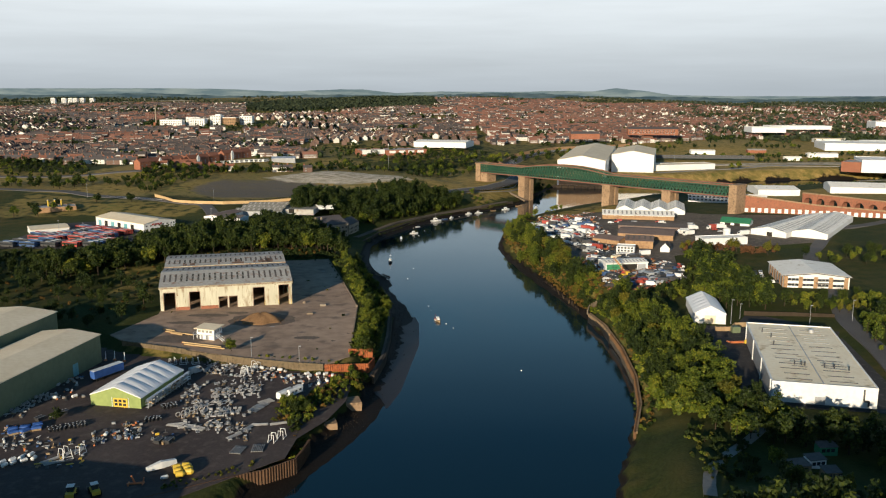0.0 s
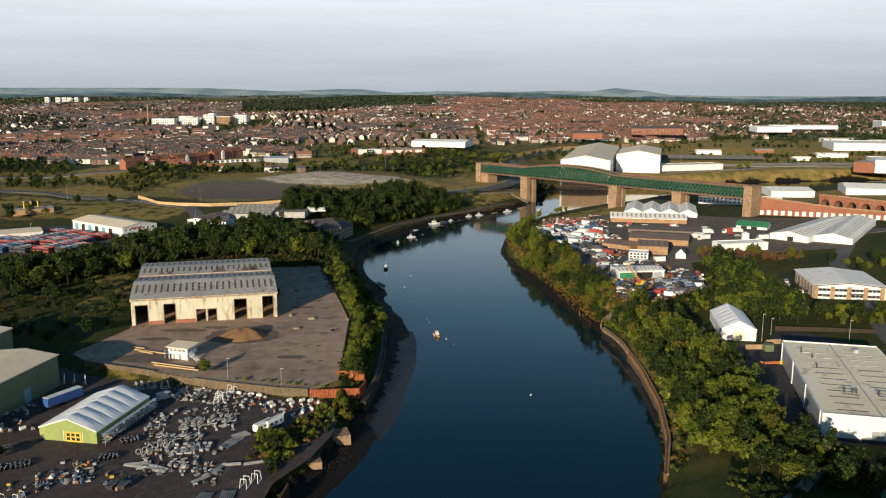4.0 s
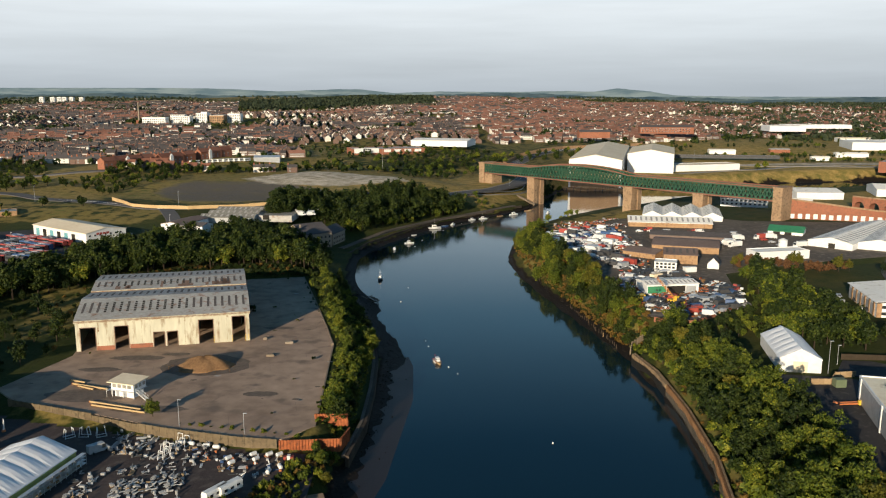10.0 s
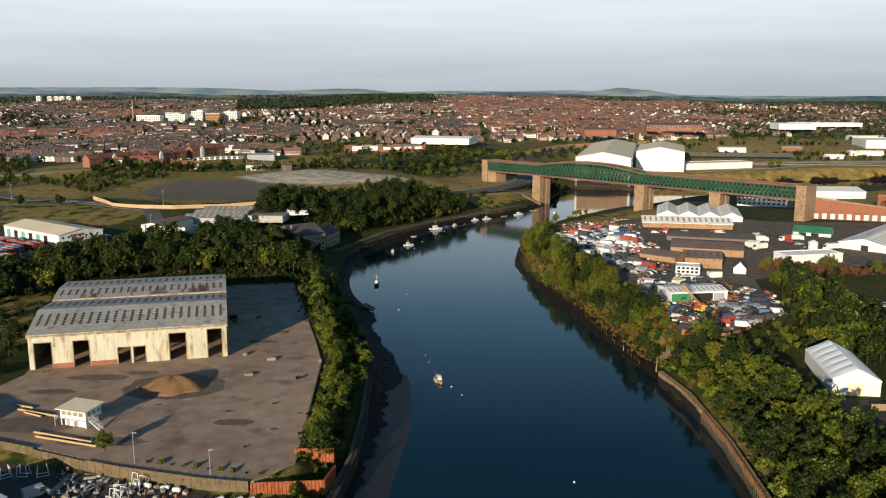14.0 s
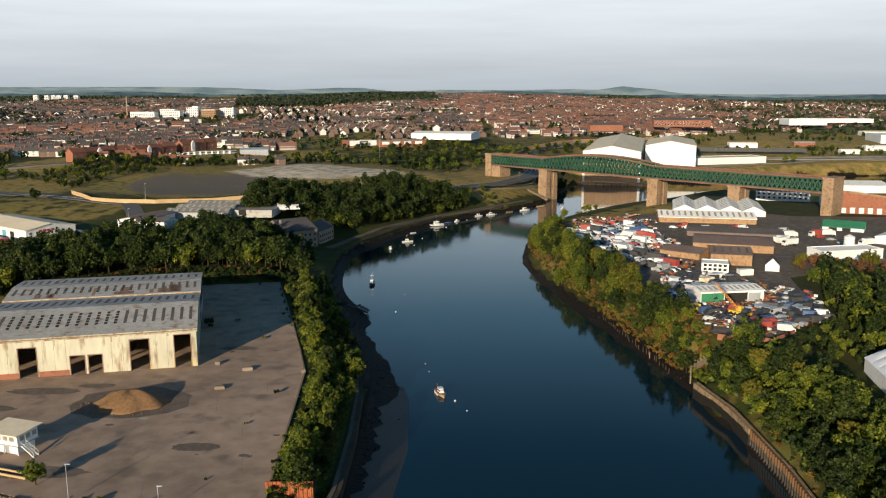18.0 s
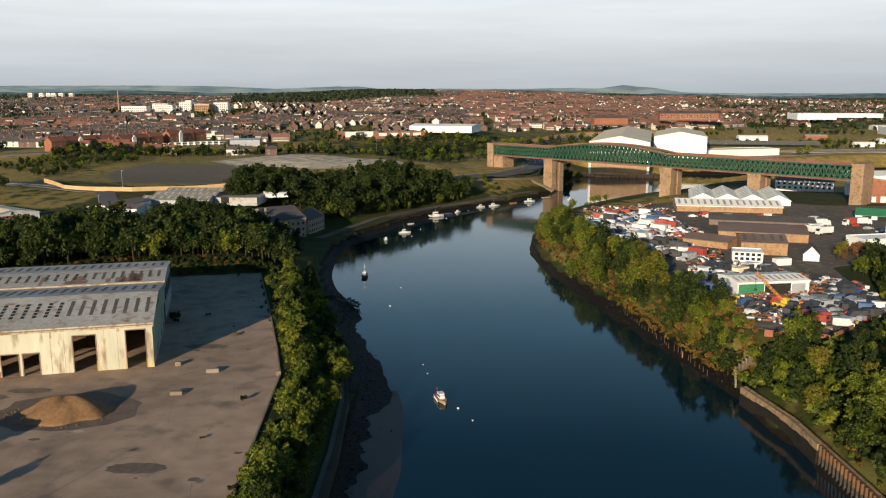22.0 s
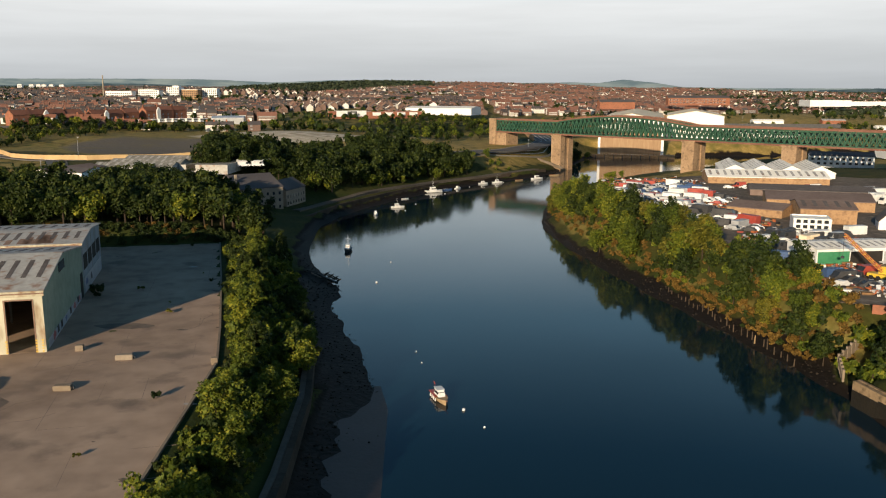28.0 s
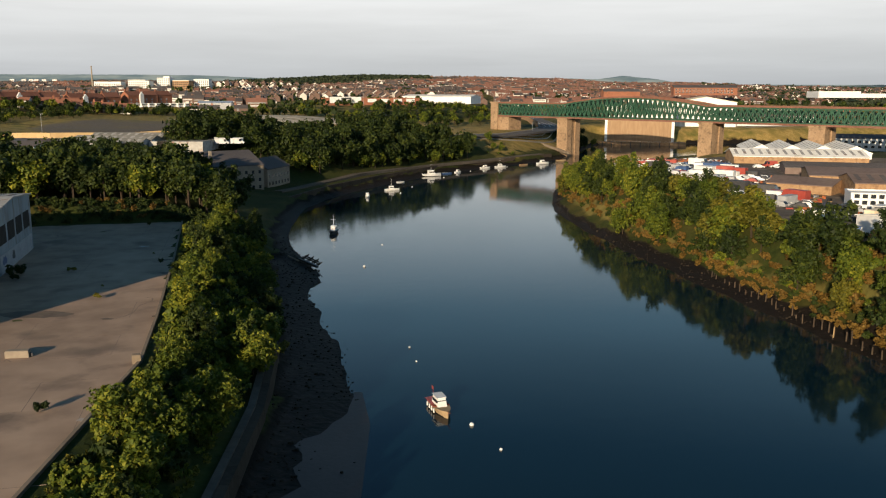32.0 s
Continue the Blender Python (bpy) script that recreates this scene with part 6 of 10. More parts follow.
    for _ in range(7600):
        q, y = rng.uniform(-0.62, 0.62), rng.uniform(1400, 4600)
        x = q * y
        if wave(x, y, 150, 5.0) > (0.30 if -0.35 < q < 0.27 else -0.15) and (q > 0.27 or y > 2900 or (q < -0.3 and y > 2050) or q < -0.45):
            ridge.append((x, y, ground(x, y) + 3, rng.uniform(5, 9)))
    many_crowns("distant_woods", ridge, "dark distant woods on the ridge", LEAF_HAZED, 3.6, 22, 8)


PARKS = [[(-555, 2340), (-30, 2500), (-30, 2960), (-700, 2960)], [(-262, 850), (-40, 870), (-40, 1012), (-262, 975)], [(-420, 1000), (-330, 990), (-330, 1060), (-420, 1080)], [(100, 1250), (300, 1300), (300, 1380), (100, 1330)]]
BRICK_FAR = material("terrace_brick", (0.060, 0.042, 0.037), (0.230, 0.150, 0.115), fine=0.8, coarse=0.05, island=0.6, bump=0.0)
RENDER_FAR = material("terrace_render", (0.55, 0.50, 0.43), (0.82, 0.79, 0.73), fine=0.8, coarse=0.05, island=0.6, bump=0.0)
SLATE_FAR = material("terrace_slate", (0.034, 0.032, 0.034), (0.105, 0.094, 0.092), fine=0.8, coarse=0.05, island=0.6, bump=0.0)
TILE_FAR = material("terrace_tile", (0.115, 0.058, 0.044), (0.26, 0.128, 0.092), fine=0.8, coarse=0.05, island=0.6, bump=0.0)
BAND_FAR = material("terrace_windows", (0.03, 0.03, 0.035), (0.62, 0.60, 0.56), rough=0.4, fine=0.35, coarse=0.06, island=0.55, bump=0.0)
spots = []
town()


def house_parts(L, W, h, r, wall, roof, seed):
    """A short terrace: wall, two roof slopes, chimneys and windows."""
    rng = random.Random(seed)
    out = [("wall", Kit().loft([[(x, -W / 2, -2), (x, -W / 2, h), (x, 0, r), (x, W / 2, h), (x, W / 2, -2)] for x in (-L / 2, L / 2)]).mesh("wall", wall))]
    for sgn in (-1, 1):
        out.append(("roof_slope", roof_slab(Kit(), (-L / 2 - 0.2, sgn * (W / 2 + 0.3), h - 0.05), (L / 2 + 0.2, sgn * (W / 2 + 0.3), h - 0.05), (L / 2 + 0.2, 0, r + 0.15), (-L / 2 - 0.2, 0, r + 0.15), 0.15).mesh("roof_slope", roof)))
    for i in range(max(1, int(L / 12))):
        x = -L / 2 + 0.9 + i * 12
        out.append(("chimney", Kit().box(x - 0.55, x + 0.55, -0.45, 0.45, r - 0.8, r + 1.3).box(x - 0.3, x - 0.05, -0.15, 0.15, r + 1.3, r + 1.7).box(x + 0.05, x + 0.3, -0.15, 0.15, r + 1.3, r + 1.7).mesh("chimney", BRICK)))
    for i in range(int(L / 5.5)):
        x = -L / 2 + 1.8 + i * 5.5
        for z in (0.9, 3.3):
            for side in (-1,):
                y = side * W / 2
                out.append(("window", Kit().box(x, x + 1.5, y - 0.06, y + 0.06, z, z + 1.4).mesh("window", WINDOW_FRONT)))
    return out


WINDOW_FRONT = material("house_window", (0.05, 0.05, 0.055), (0.5, 0.5, 0.5), rough=0.2, fine=1.2, coarse=0.4, bump=0.0)


def near_houses():
    made = {}
    for n, (x, y, z, turn, length, wide, h, r, wall, roof) in enumerate(spots[:80]):
        key = (length, wall, roof)
        m = Matrix.Translation((x, y, z)) @ Matrix.Rotation(turn, 4, "Z")
        if key not in made:
            t = thing("terraced_house", ("white-rendered" if wall else "red brick") + " terraced house with " + ("red tiled" if roof == 3 else "grey slate") + " roof", "house", m, "terraced houses")
            for name, me in house_parts(length, 7.4, 4.9, 7.2, RENDER_FAR if wall else BRICK_FAR, RED_TILE if roof == 3 else SLATE, n):
                part(name, me, None, t)
            made[key] = t
        else:
            copy_thing(made[key], m)
    # the front row of newer brick houses with white gables
    first = None
    for i in range(9):
        x, y = -296 + i * 7.2 + (i // 3) * 3, 838 + i * 14.0 + (i // 3) * 6
        m = Matrix.Translation((x, y, ground(x, y))) @ Matrix.Rotation(1.05, 4, "Z")
        if first is None:
            first = thing("brick_house", "three-storey red brick house with white gabled bay", "house", m, "front row of brick houses")
            for name, me in house_parts(14.0, 9.0, 7.4, 10.6, BRICK, RED_TILE, 3):
                part(name, me, None, first)
            plain = copy_thing(first, Matrix.Translation((-302, 826, ground(-302, 826))) @ Matrix.Rotation(1.05, 4, "Z"))
            for sx in (3.6,):
                part("gabled_bay", Kit().loft([[(sx, yy, -2), (sx, yy, 7.8), (sx + 1.9, yy, 10.2), (sx + 3.8, yy, 7.8), (sx + 3.8, yy, -2)] for yy in (-5.6, -4.4)]), WHITE_PAINT, first, "white rendered gabled bay")
        else:
            copy_thing(first if i % 3 == 0 else plain, m)


near_houses()


def hospital():
    t = thing("hospital", "large pale hospital with cream and white wings", "hospital", Matrix.Translation((-468, 1590, 43)) @ Matrix.Diagonal((0.66, 0.66, 0.72, 1)))
    for x, y, lx, ly, h, mat in ((-64, -40, 62, 30, 15, WHITE_CLAD), (4, -20, 44, 30, 17, WHITE_CLAD), (48, 20, 30, 40, 24, WHITE_CLAD), (86, 30, 40, 40, 19, TAN_BRICK), (126, 60, 36, 30, 22, WHITE_CLAD), (-20, 20, 40, 20, 20, WHITE_CLAD)):
        w = part("wing", Kit().box(x - lx / 2, x + lx / 2, y - ly / 2, y + ly / 2, -4, h), mat, t)
        part("roof", Kit().box(x - lx / 2 - 0.4, x + lx / 2 + 0.4, y - ly / 2 - 0.4, y + ly / 2 + 0.4, h, h + 0.8), WHITE_ROOF, t)
        for i in range(int(lx / 5)):
            for j in range(int(h / 4)):
                part("window", Kit().box(x - lx / 2 + 1.5 + i * 5, x - lx / 2 + 4.2 + i * 5, y - ly / 2 - 0.15, y - ly / 2 + 0.05, 1.5 + j * 4, 3.6 + j * 4), GLASS, w)
    part("plant_room", Kit().box(45, 60, 10, 30, 24, 28), WHITE_CLAD, t)


hospital()
k = Kit().tube((0, 0, -4), (0, 0, 37), 1.5, 0.9, 12).tube((0, 0, 37), (0, 0, 38), 1.1, 1.1, 12)
c = thing("boiler_chimney", "tall slender boiler chimney of brown brick", "chimney", Matrix.Translation((-562, 1624, 42)))
part("shaft", k, STONE, c)
part("base", Kit().box(-4, 4, -4, 4, -4, 5), BRICK, c)
first = None
for x, y in ((-1582, 3385), (-1534, 3375), (-1512, 3385), (-1489, 3380), (-1466, 3390), (-1418, 3370)):
    m = Matrix.Translation((x, y, ground(x, y)))
    if first is None:
        first = thing("tower_block", "pale concrete tower block", "tower block", m, "distant tower blocks")
        part("wall", Kit().box(-8, 8, -8, 8, -6, 21), WHITE_CLAD, first)
        part("roof", Kit().box(-8.4, 8.4, -8.4, 8.4, 21, 21.7).box(-3, 3, -3, 3, 21.7, 23), GREY_ROOF, first)
        for j in range(6):
            part("window_band", Kit().box(-7, 7, -8.12, -7.9, 1 + j * 3, 2.4 + j * 3), GLASS, first)
    else:
        copy_thing(first, m)

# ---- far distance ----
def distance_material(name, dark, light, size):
    """A plain backdrop of far country: haze painted in as glowing colour, with faint fields and woods."""
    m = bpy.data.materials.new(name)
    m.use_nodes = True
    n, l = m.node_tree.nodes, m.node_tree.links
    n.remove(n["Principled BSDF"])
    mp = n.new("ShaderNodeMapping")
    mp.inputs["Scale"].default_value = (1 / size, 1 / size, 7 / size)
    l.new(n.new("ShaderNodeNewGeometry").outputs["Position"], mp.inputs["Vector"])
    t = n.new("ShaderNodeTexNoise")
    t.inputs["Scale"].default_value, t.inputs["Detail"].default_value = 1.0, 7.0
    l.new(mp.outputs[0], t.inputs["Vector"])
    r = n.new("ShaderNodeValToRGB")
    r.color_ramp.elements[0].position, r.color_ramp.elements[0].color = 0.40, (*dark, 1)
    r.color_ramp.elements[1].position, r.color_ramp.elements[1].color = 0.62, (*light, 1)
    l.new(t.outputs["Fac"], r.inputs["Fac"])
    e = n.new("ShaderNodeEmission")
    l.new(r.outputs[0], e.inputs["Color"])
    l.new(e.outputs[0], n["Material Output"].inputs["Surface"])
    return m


def far_hills(name, y, line, bump, mat, label):
    """One line of hills standing far behind all the rest."""
    k = Kit()
    qs = np.linspace(-0.8, 0.8, 700)
    top = np.array([line(q) for q in qs]) + bump * (wave(qs * y, qs * 0, 40, 1.0) + 0.6 * wave(qs * y, qs * 0 + 9, 13, 2.0))
    rows = [[(q * y, y + 40, -60), (q * y, y, -60), (q * y, y, z), (q * y, y + 40, z)] for q, z in zip(qs, top)]
    return solid(name, k.loft(rows), mat, label, "backdrop")


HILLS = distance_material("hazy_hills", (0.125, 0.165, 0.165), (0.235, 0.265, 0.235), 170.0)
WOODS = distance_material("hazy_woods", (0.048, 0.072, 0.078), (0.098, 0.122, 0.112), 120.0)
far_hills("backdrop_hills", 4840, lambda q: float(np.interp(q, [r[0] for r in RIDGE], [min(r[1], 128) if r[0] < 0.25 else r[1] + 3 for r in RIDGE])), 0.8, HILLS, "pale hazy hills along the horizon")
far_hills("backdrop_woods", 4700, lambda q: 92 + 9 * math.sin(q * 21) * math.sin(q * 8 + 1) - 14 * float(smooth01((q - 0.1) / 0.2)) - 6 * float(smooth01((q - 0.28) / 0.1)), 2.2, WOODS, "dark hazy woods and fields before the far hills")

# ---- walls, roads and river edges ----
def wall_run(name, label, category, line, z0, h, thick, step, mat, piece="panel", post=None, wave_depth=0.0, tide=None):
    """A run of wall or fence in separate pieces along a line; z0 may be a number or None for the ground."""
    t = thing(name, label, category)
    made = {}
    for a, b in zip(line, line[1:]):
        n = max(1, round(math.dist(a[:2], b[:2]) / step))
        L = math.dist(a[:2], b[:2]) / n
        turn = math.atan2(b[1] - a[1], b[0] - a[0])
        key = round(L, 3)
        if key not in made:
            k = Kit()
            if wave_depth:
                ring = [(-L / 2, 0), (-L / 4, 0), (-L / 8, -wave_depth), (L / 8, -wave_depth), (L / 4, 0), (L / 2, 0), (L / 2, thick), (-L / 2, thick)]
                k.prism(ring, -0.6, h)
            else:
                k.box(-L / 2 + 0.015, L / 2 - 0.015, -thick / 2, thick / 2, -0.6, h)
            made[key] = k.mesh(piece, mat)
            if tide:
                made[key, "weed"] = Kit().prism(weed_ring(L, thick, wave_depth), -0.5, tide).mesh("weed_band", WEED)
        for i in range(n):
            u = (i + 0.5) / n
            x, y = a[0] + (b[0] - a[0]) * u, a[1] + (b[1] - a[1]) * u
            z = ground(x, y) if z0 is None else (a[2] + (b[2] - a[2]) * u if len(a) > 2 else z0)
            part(piece, made[key], None, t, at=Matrix.Translation((x, y, z)) @ Matrix.Rotation(turn, 4, "Z"))
            if tide:
                tagged(part("weed_band", made[key, "weed"], None, t, at=Matrix.Translation((x, y, z + 0.25 * math.sin(0.9 * x + 0.5 * y))) @ Matrix.Rotation(turn, 4, "Z")), "dark wet weed below the tide line")
            if post:
                x, y = a[0] + (b[0] - a[0]) * i / n, a[1] + (b[1] - a[1]) * i / n
                if "post" not in made:
                    made["post"] = Kit().box(-post / 2, post / 2, -post / 2 - 0.05, post / 2 + 0.05, -0.6, h + 0.15).mesh("post", mat)
                part("post", made["post"], None, t, at=Matrix.Translation((x, y, z)) @ Matrix.Rotation(turn, 4, "Z"))
    return t


def weed_ring(L, thick, depth):
    """The outline of a wall's piece, a little fatter, for the weed that coats it."""
    if not depth:
        return [(-L / 2, -thick / 2 - 0.06), (L / 2, -thick / 2 - 0.06), (L / 2, thick / 2 + 0.06), (-L / 2, thick / 2 + 0.06)]
    return [(-L / 2, -0.06), (-L / 4, -0.06), (-L / 8, -depth - 0.06), (L / 8, -depth - 0.06), (L / 4, -0.06), (L / 2, -0.06), (L / 2, thick + 0.06), (-L / 2, thick + 0.06)]


WEED = material("tidal_weed", (0.010, 0.009, 0.006), (0.030, 0.023, 0.014), rough=0.5, fine=1.6, coarse=0.3, bump=0.5)
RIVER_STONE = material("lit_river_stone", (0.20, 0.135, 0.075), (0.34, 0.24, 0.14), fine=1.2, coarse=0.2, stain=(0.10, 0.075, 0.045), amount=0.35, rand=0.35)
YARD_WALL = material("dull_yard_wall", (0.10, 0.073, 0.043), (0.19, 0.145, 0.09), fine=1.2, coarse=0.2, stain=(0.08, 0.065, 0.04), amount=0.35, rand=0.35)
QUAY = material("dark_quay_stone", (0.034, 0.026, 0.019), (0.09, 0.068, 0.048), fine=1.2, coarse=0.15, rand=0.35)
COPING = material("pale_coping", (0.16, 0.125, 0.088), (0.28, 0.225, 0.165), fine=1.2, coarse=0.15, rand=0.3)
QUAY_STEEL = material("quay_steel", (0.055, 0.031, 0.019), (0.14, 0.082, 0.048), rough=0.9, fine=1.2, coarse=0.2, rand=0.3)
QUAY_PATH = material("worn_quay_path", (0.075, 0.062, 0.048), (0.15, 0.125, 0.098), fine=1.0, coarse=0.08, bump=0.1)
PILE_STEEL = material("sheet_pile_steel", (0.075, 0.040, 0.020), (0.18, 0.102, 0.052), rough=0.9, fine=1.2, coarse=0.2, rand=0.3)
wall_run("yard_wall", "long pale timber and concrete boundary wall", "wall", [(-127, 312), (-98.5, 301.5)], 5.0, 3.3, 0.3, 2.4, YARD_WALL, "wall_panel", 0.35)
wall_run("yard_wall", "low pale concrete boundary wall", "wall", [(-83, 294.9), (-74.4, 291.8), (-54.5, 286.2), (-43.5, 284.4)], 5.0, 3.1, 0.3, 2.4, YARD_WALL, "wall_panel", 0.35)
wall_run("yard_wall", "low dull concrete boundary wall beside the cabin", "wall", [(-98.5, 301.5), (-83, 294.9)], 5.0, 2.8, 0.3, 2.4, YARD_WALL, "wall_panel", 0.35)
wall_run("rusty_screen", "rusty corrugated steel screen wall", "wall", [(-36.0, 299.0), (-26.8, 299.0)], 6.2, 2.9, 0.2, 0.8, RUST, "steel_sheet", wave_depth=0.18)
wall_run("rusty_screen", "rusty corrugated steel screen wall by the slip", "wall", [(-43.0, 283.9), (-27.2, 285.2), (-25.6, 292.5)], 5.0, 3.0, 0.2, 0.8, RUST, "steel_sheet", wave_depth=0.18)
wall_run("sheet_pile_quay", "rusty sheet-piled quay edge above dark mud", "quay wall", [(-76, 190), (-66.2, 195.6), (-57.4, 201.0), (-48.0, 205.9), (-41.2, 212.4), (-39.9, 218.9), (-39.2, 225.5)], 0.2, 4.9, 0.3, 0.85, QUAY_STEEL, "sheet_pile", wave_depth=0.3)
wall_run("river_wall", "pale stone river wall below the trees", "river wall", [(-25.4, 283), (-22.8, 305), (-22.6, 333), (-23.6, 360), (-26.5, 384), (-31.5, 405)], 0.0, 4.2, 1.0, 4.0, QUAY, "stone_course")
wall_run("river_kerb", "broad worn stone kerb along the river wall", "kerb", [(-26.4, 283), (-23.8, 305), (-23.6, 333), (-24.6, 360), (-27.5, 384), (-32.5, 405)], 4.2, 0.16, 0.9, 4.0, QUAY_PATH, "coping_stone")
wall_run("river_wall", "rusty sheet-piled river wall under the wood", "river wall", [(71.1, 335), (71.3, 315), (69.2, 282), (64.5, 255), (57.6, 232)], 0.0, 4.4, 0.6, 1.4, PILE_STEEL, "sheet_pile", wave_depth=0.4, tide=2.5)
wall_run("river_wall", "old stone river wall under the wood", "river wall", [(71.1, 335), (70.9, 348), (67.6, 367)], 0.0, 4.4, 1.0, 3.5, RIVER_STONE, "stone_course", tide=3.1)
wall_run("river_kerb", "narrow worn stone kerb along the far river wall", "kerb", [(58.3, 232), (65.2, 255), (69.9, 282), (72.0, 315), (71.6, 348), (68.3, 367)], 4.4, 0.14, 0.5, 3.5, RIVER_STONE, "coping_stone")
wall_run("zigzag_fence", "pale concrete fence climbing the bank", "fence", [(67.5, 371, 3.2), (69.5, 377, 4.0), (82.7, 388, 8.2), (91.3, 394.7, 11.2)], 0, 1.5, 0.25, 1.6, COPING, "fence_panel", 0.3)
wall_run("brick_wall", "low red brick wall at the scrapyard edge", "wall", [(79.5, 386), (94, 381.5), (104, 390)], 10.4, 2.2, 0.35, 2.5, BRICK, "wall_panel")
wall_run("site_hoarding", "long pale timber site hoarding", "hoarding", [(-234, 662), (-210, 634), (-168, 622), (-105, 641)], None, 2.4, 0.12, 2.4, PALE_TIMBER, "hoarding_board", 0.14)
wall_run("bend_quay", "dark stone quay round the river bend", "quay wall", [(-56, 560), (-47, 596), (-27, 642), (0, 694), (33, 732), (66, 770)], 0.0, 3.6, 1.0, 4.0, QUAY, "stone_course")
wall_run("retaining_wall", "pale retaining wall below the road", "retaining wall", [(19, 777, 8), (46, 811, 9), (70, 866, 10.5)], 0, 4.2, 0.6, 4.0, TAN_BRICK, "wall_panel")
wall_run("quayside_steps", "pale stepped ramp by the bridge pier", "ramp", [(58, 850, 9.0), (66, 815, 6.5), (78, 780, 3.0)], 0, 0.8, 1.6, 2.0, COPING, "step")

for x, y, z, lx, ly in ((-37.2, 243.5, 3.0, 7.0, 5.0), (-30.4, 260.2, 3.8, 5.2, 6.0)):
    t = thing("stone_dolphin", "square block of old stone quay in the mud", "quay block", Matrix.Translation((x, y, 0)) @ Matrix.Rotation(0.3, 4, "Z"))
    for i in range(5):
        part("stone_course", Kit().box(-lx / 2 + 0.04 * (i % 2), lx / 2, -ly / 2 + 0.05 * (i % 2), ly / 2, -0.8 + i * (z + 0.8) / 5, -0.8 + (i + 1) * (z + 0.8) / 5 - 0.03), SANDSTONE, t)

ROAD = material("road_surface", (0.085, 0.080, 0.078), (0.135, 0.127, 0.122), fine=1.5, coarse=0.06, bump=0.1)
PALE_ROAD = material("pale_road", (0.20, 0.18, 0.155), (0.32, 0.29, 0.25), fine=1.0, coarse=0.05, bump=0.1)
WHITE_LINE = material("road_paint", (0.55, 0.55, 0.53), (0.75, 0.75, 0.72), fine=2.0, coarse=0.2, bump=0.0)
BR = [(-60, 715), (-20, 735), (9, 755), (45, 797), (68, 836), (82, 890), (84, 975), (80, 1022), (108, 1122), (172, 1204), (300, 1290)]
ribbon("dual_carriageway", BR, 15, ROAD, "dark two-lane road curving under the bridge", "road", 0.25)
ribbon("road_marking", BR, 0.5, WHITE_LINE, "white centre line of the road", "road marking", 0.34)
def offset(line, d):
    """A line beside another one, d metres to its left."""
    out = []
    for i, p in enumerate(line):
        a, b = line[max(i - 1, 0)], line[min(i + 1, len(line) - 1)]
        e = Vector((b[0] - a[0], b[1] - a[1])).normalized()
        out.append((p[0] - e.y * d, p[1] + e.x * d))
    return out


for d in (-7.9, 7.9):
    ribbon("road_kerb", offset(BR, d), 1.1, PALE_ROAD, "pale kerb and footway beside the road", "kerb", 0.4)
for d in (-3.6, 3.6):
    ribbon("road_marking", offset(BR, d), 0.3, WHITE_LINE, "white lane line of the road", "road marking", 0.36)
wall_run("ramp_wall", "long tan retaining wall beside the climbing road", "retaining wall", offset(BR[5:], 10.5), None, 4.0, 0.6, 6.0, TAN_BRICK, "wall_panel")
ribbon("link_road", [(-420, 720), (-350, 698), (-320, 697), (-290, 676), (-226, 645), (-184, 625), (-140, 632), (-100, 650), (-60, 715)], 11, ROAD, "dark link road past the depot", "road", 0.2)
ribbon("road_marking", [(-350, 698), (-320, 697), (-290, 676), (-226, 645), (-184, 625)], 0.4, WHITE_LINE, "white centre line of the link road", "road marking", 0.3)
ribbon("side_road", [(-184, 625), (-164, 582), (-155, 548), (-160, 530)], 9, ROAD, "side road down to the garage", "road", 0.2)
ribbon("main_road", [(-640, 820), (-420, 800), (-351, 798), (-300, 812), (-270, 860)], 12, ROAD, "road below the terraces", "road", 0.2)
ribbon("lane", [(140, 200), (164, 295), (170, 335), (184, 372), (214, 470), (270, 560), (330, 600)], 8, ROAD, "estate lane beside the warehouse", "road", 0.15)
ribbon("shipyard_road", [(252, 963), (346, 1012), (420, 1055), (520, 1075), (700, 1060)], 9, PALE_ROAD, "pale shipyard road", "road", 0.25)
ribbon("haul_track", [(290, 902), (360, 940), (402, 947), (440, 886), (600, 900)], 5, PALE_ROAD, "pale gravel track", "track", 0.2)
ribbon("white_road", [(210, 1120), (283, 1097), (376, 1060), (476, 1040), (640, 1045)], 8, PALE_ROAD, "pale concrete road", "road", 0.5)
ribbon("riverside_path", [(60, 170), (66, 192), (78, 204), (92, 222)], 3, PALE_ROAD, "pale riverside path", "path", 0.1)
ribbon("quay_path", [(-62, 570), (-52, 600), (-34, 640), (-4, 690), (28, 728), (60, 768)], 4, QUAY_PATH, "worn stone path along the river bend", "path", 0.12)


def lamp_post(x, y, h, z=None, label="tall grey lighting column on the lot"):
    t = thing("lamp_post", label, "lamp post", Matrix.Translation((x, y, ground(x, y) if z is None else z)))
    part("pole", Kit().tube((0, 0, -0.3), (0, 0, h), 0.10, 0.06, 8), GREY_PAINT, t)
    part("lamp_head", Kit().box(-0.15, 0.85, -0.16, 0.16, h, h + 0.18), GREY_PAINT, t)
    return t


for x, y, h in ((120.8, 332.1, 10.5), (127.4, 340, 6.5), (153.4, 331, 8), (172.6, 334, 9), (-71.7, 294.0, 8.5), (-52.9, 288.6, 7), (-247, 520, 9), (-226, 508, 9), (-290, 665, 11), (-180, 640, 10), (-60, 905, 26), (60, 820, 9), (88, 900, 9), (300, 1065, 18), (-160, 560, 9)):
    lamp_post(x, y, h)


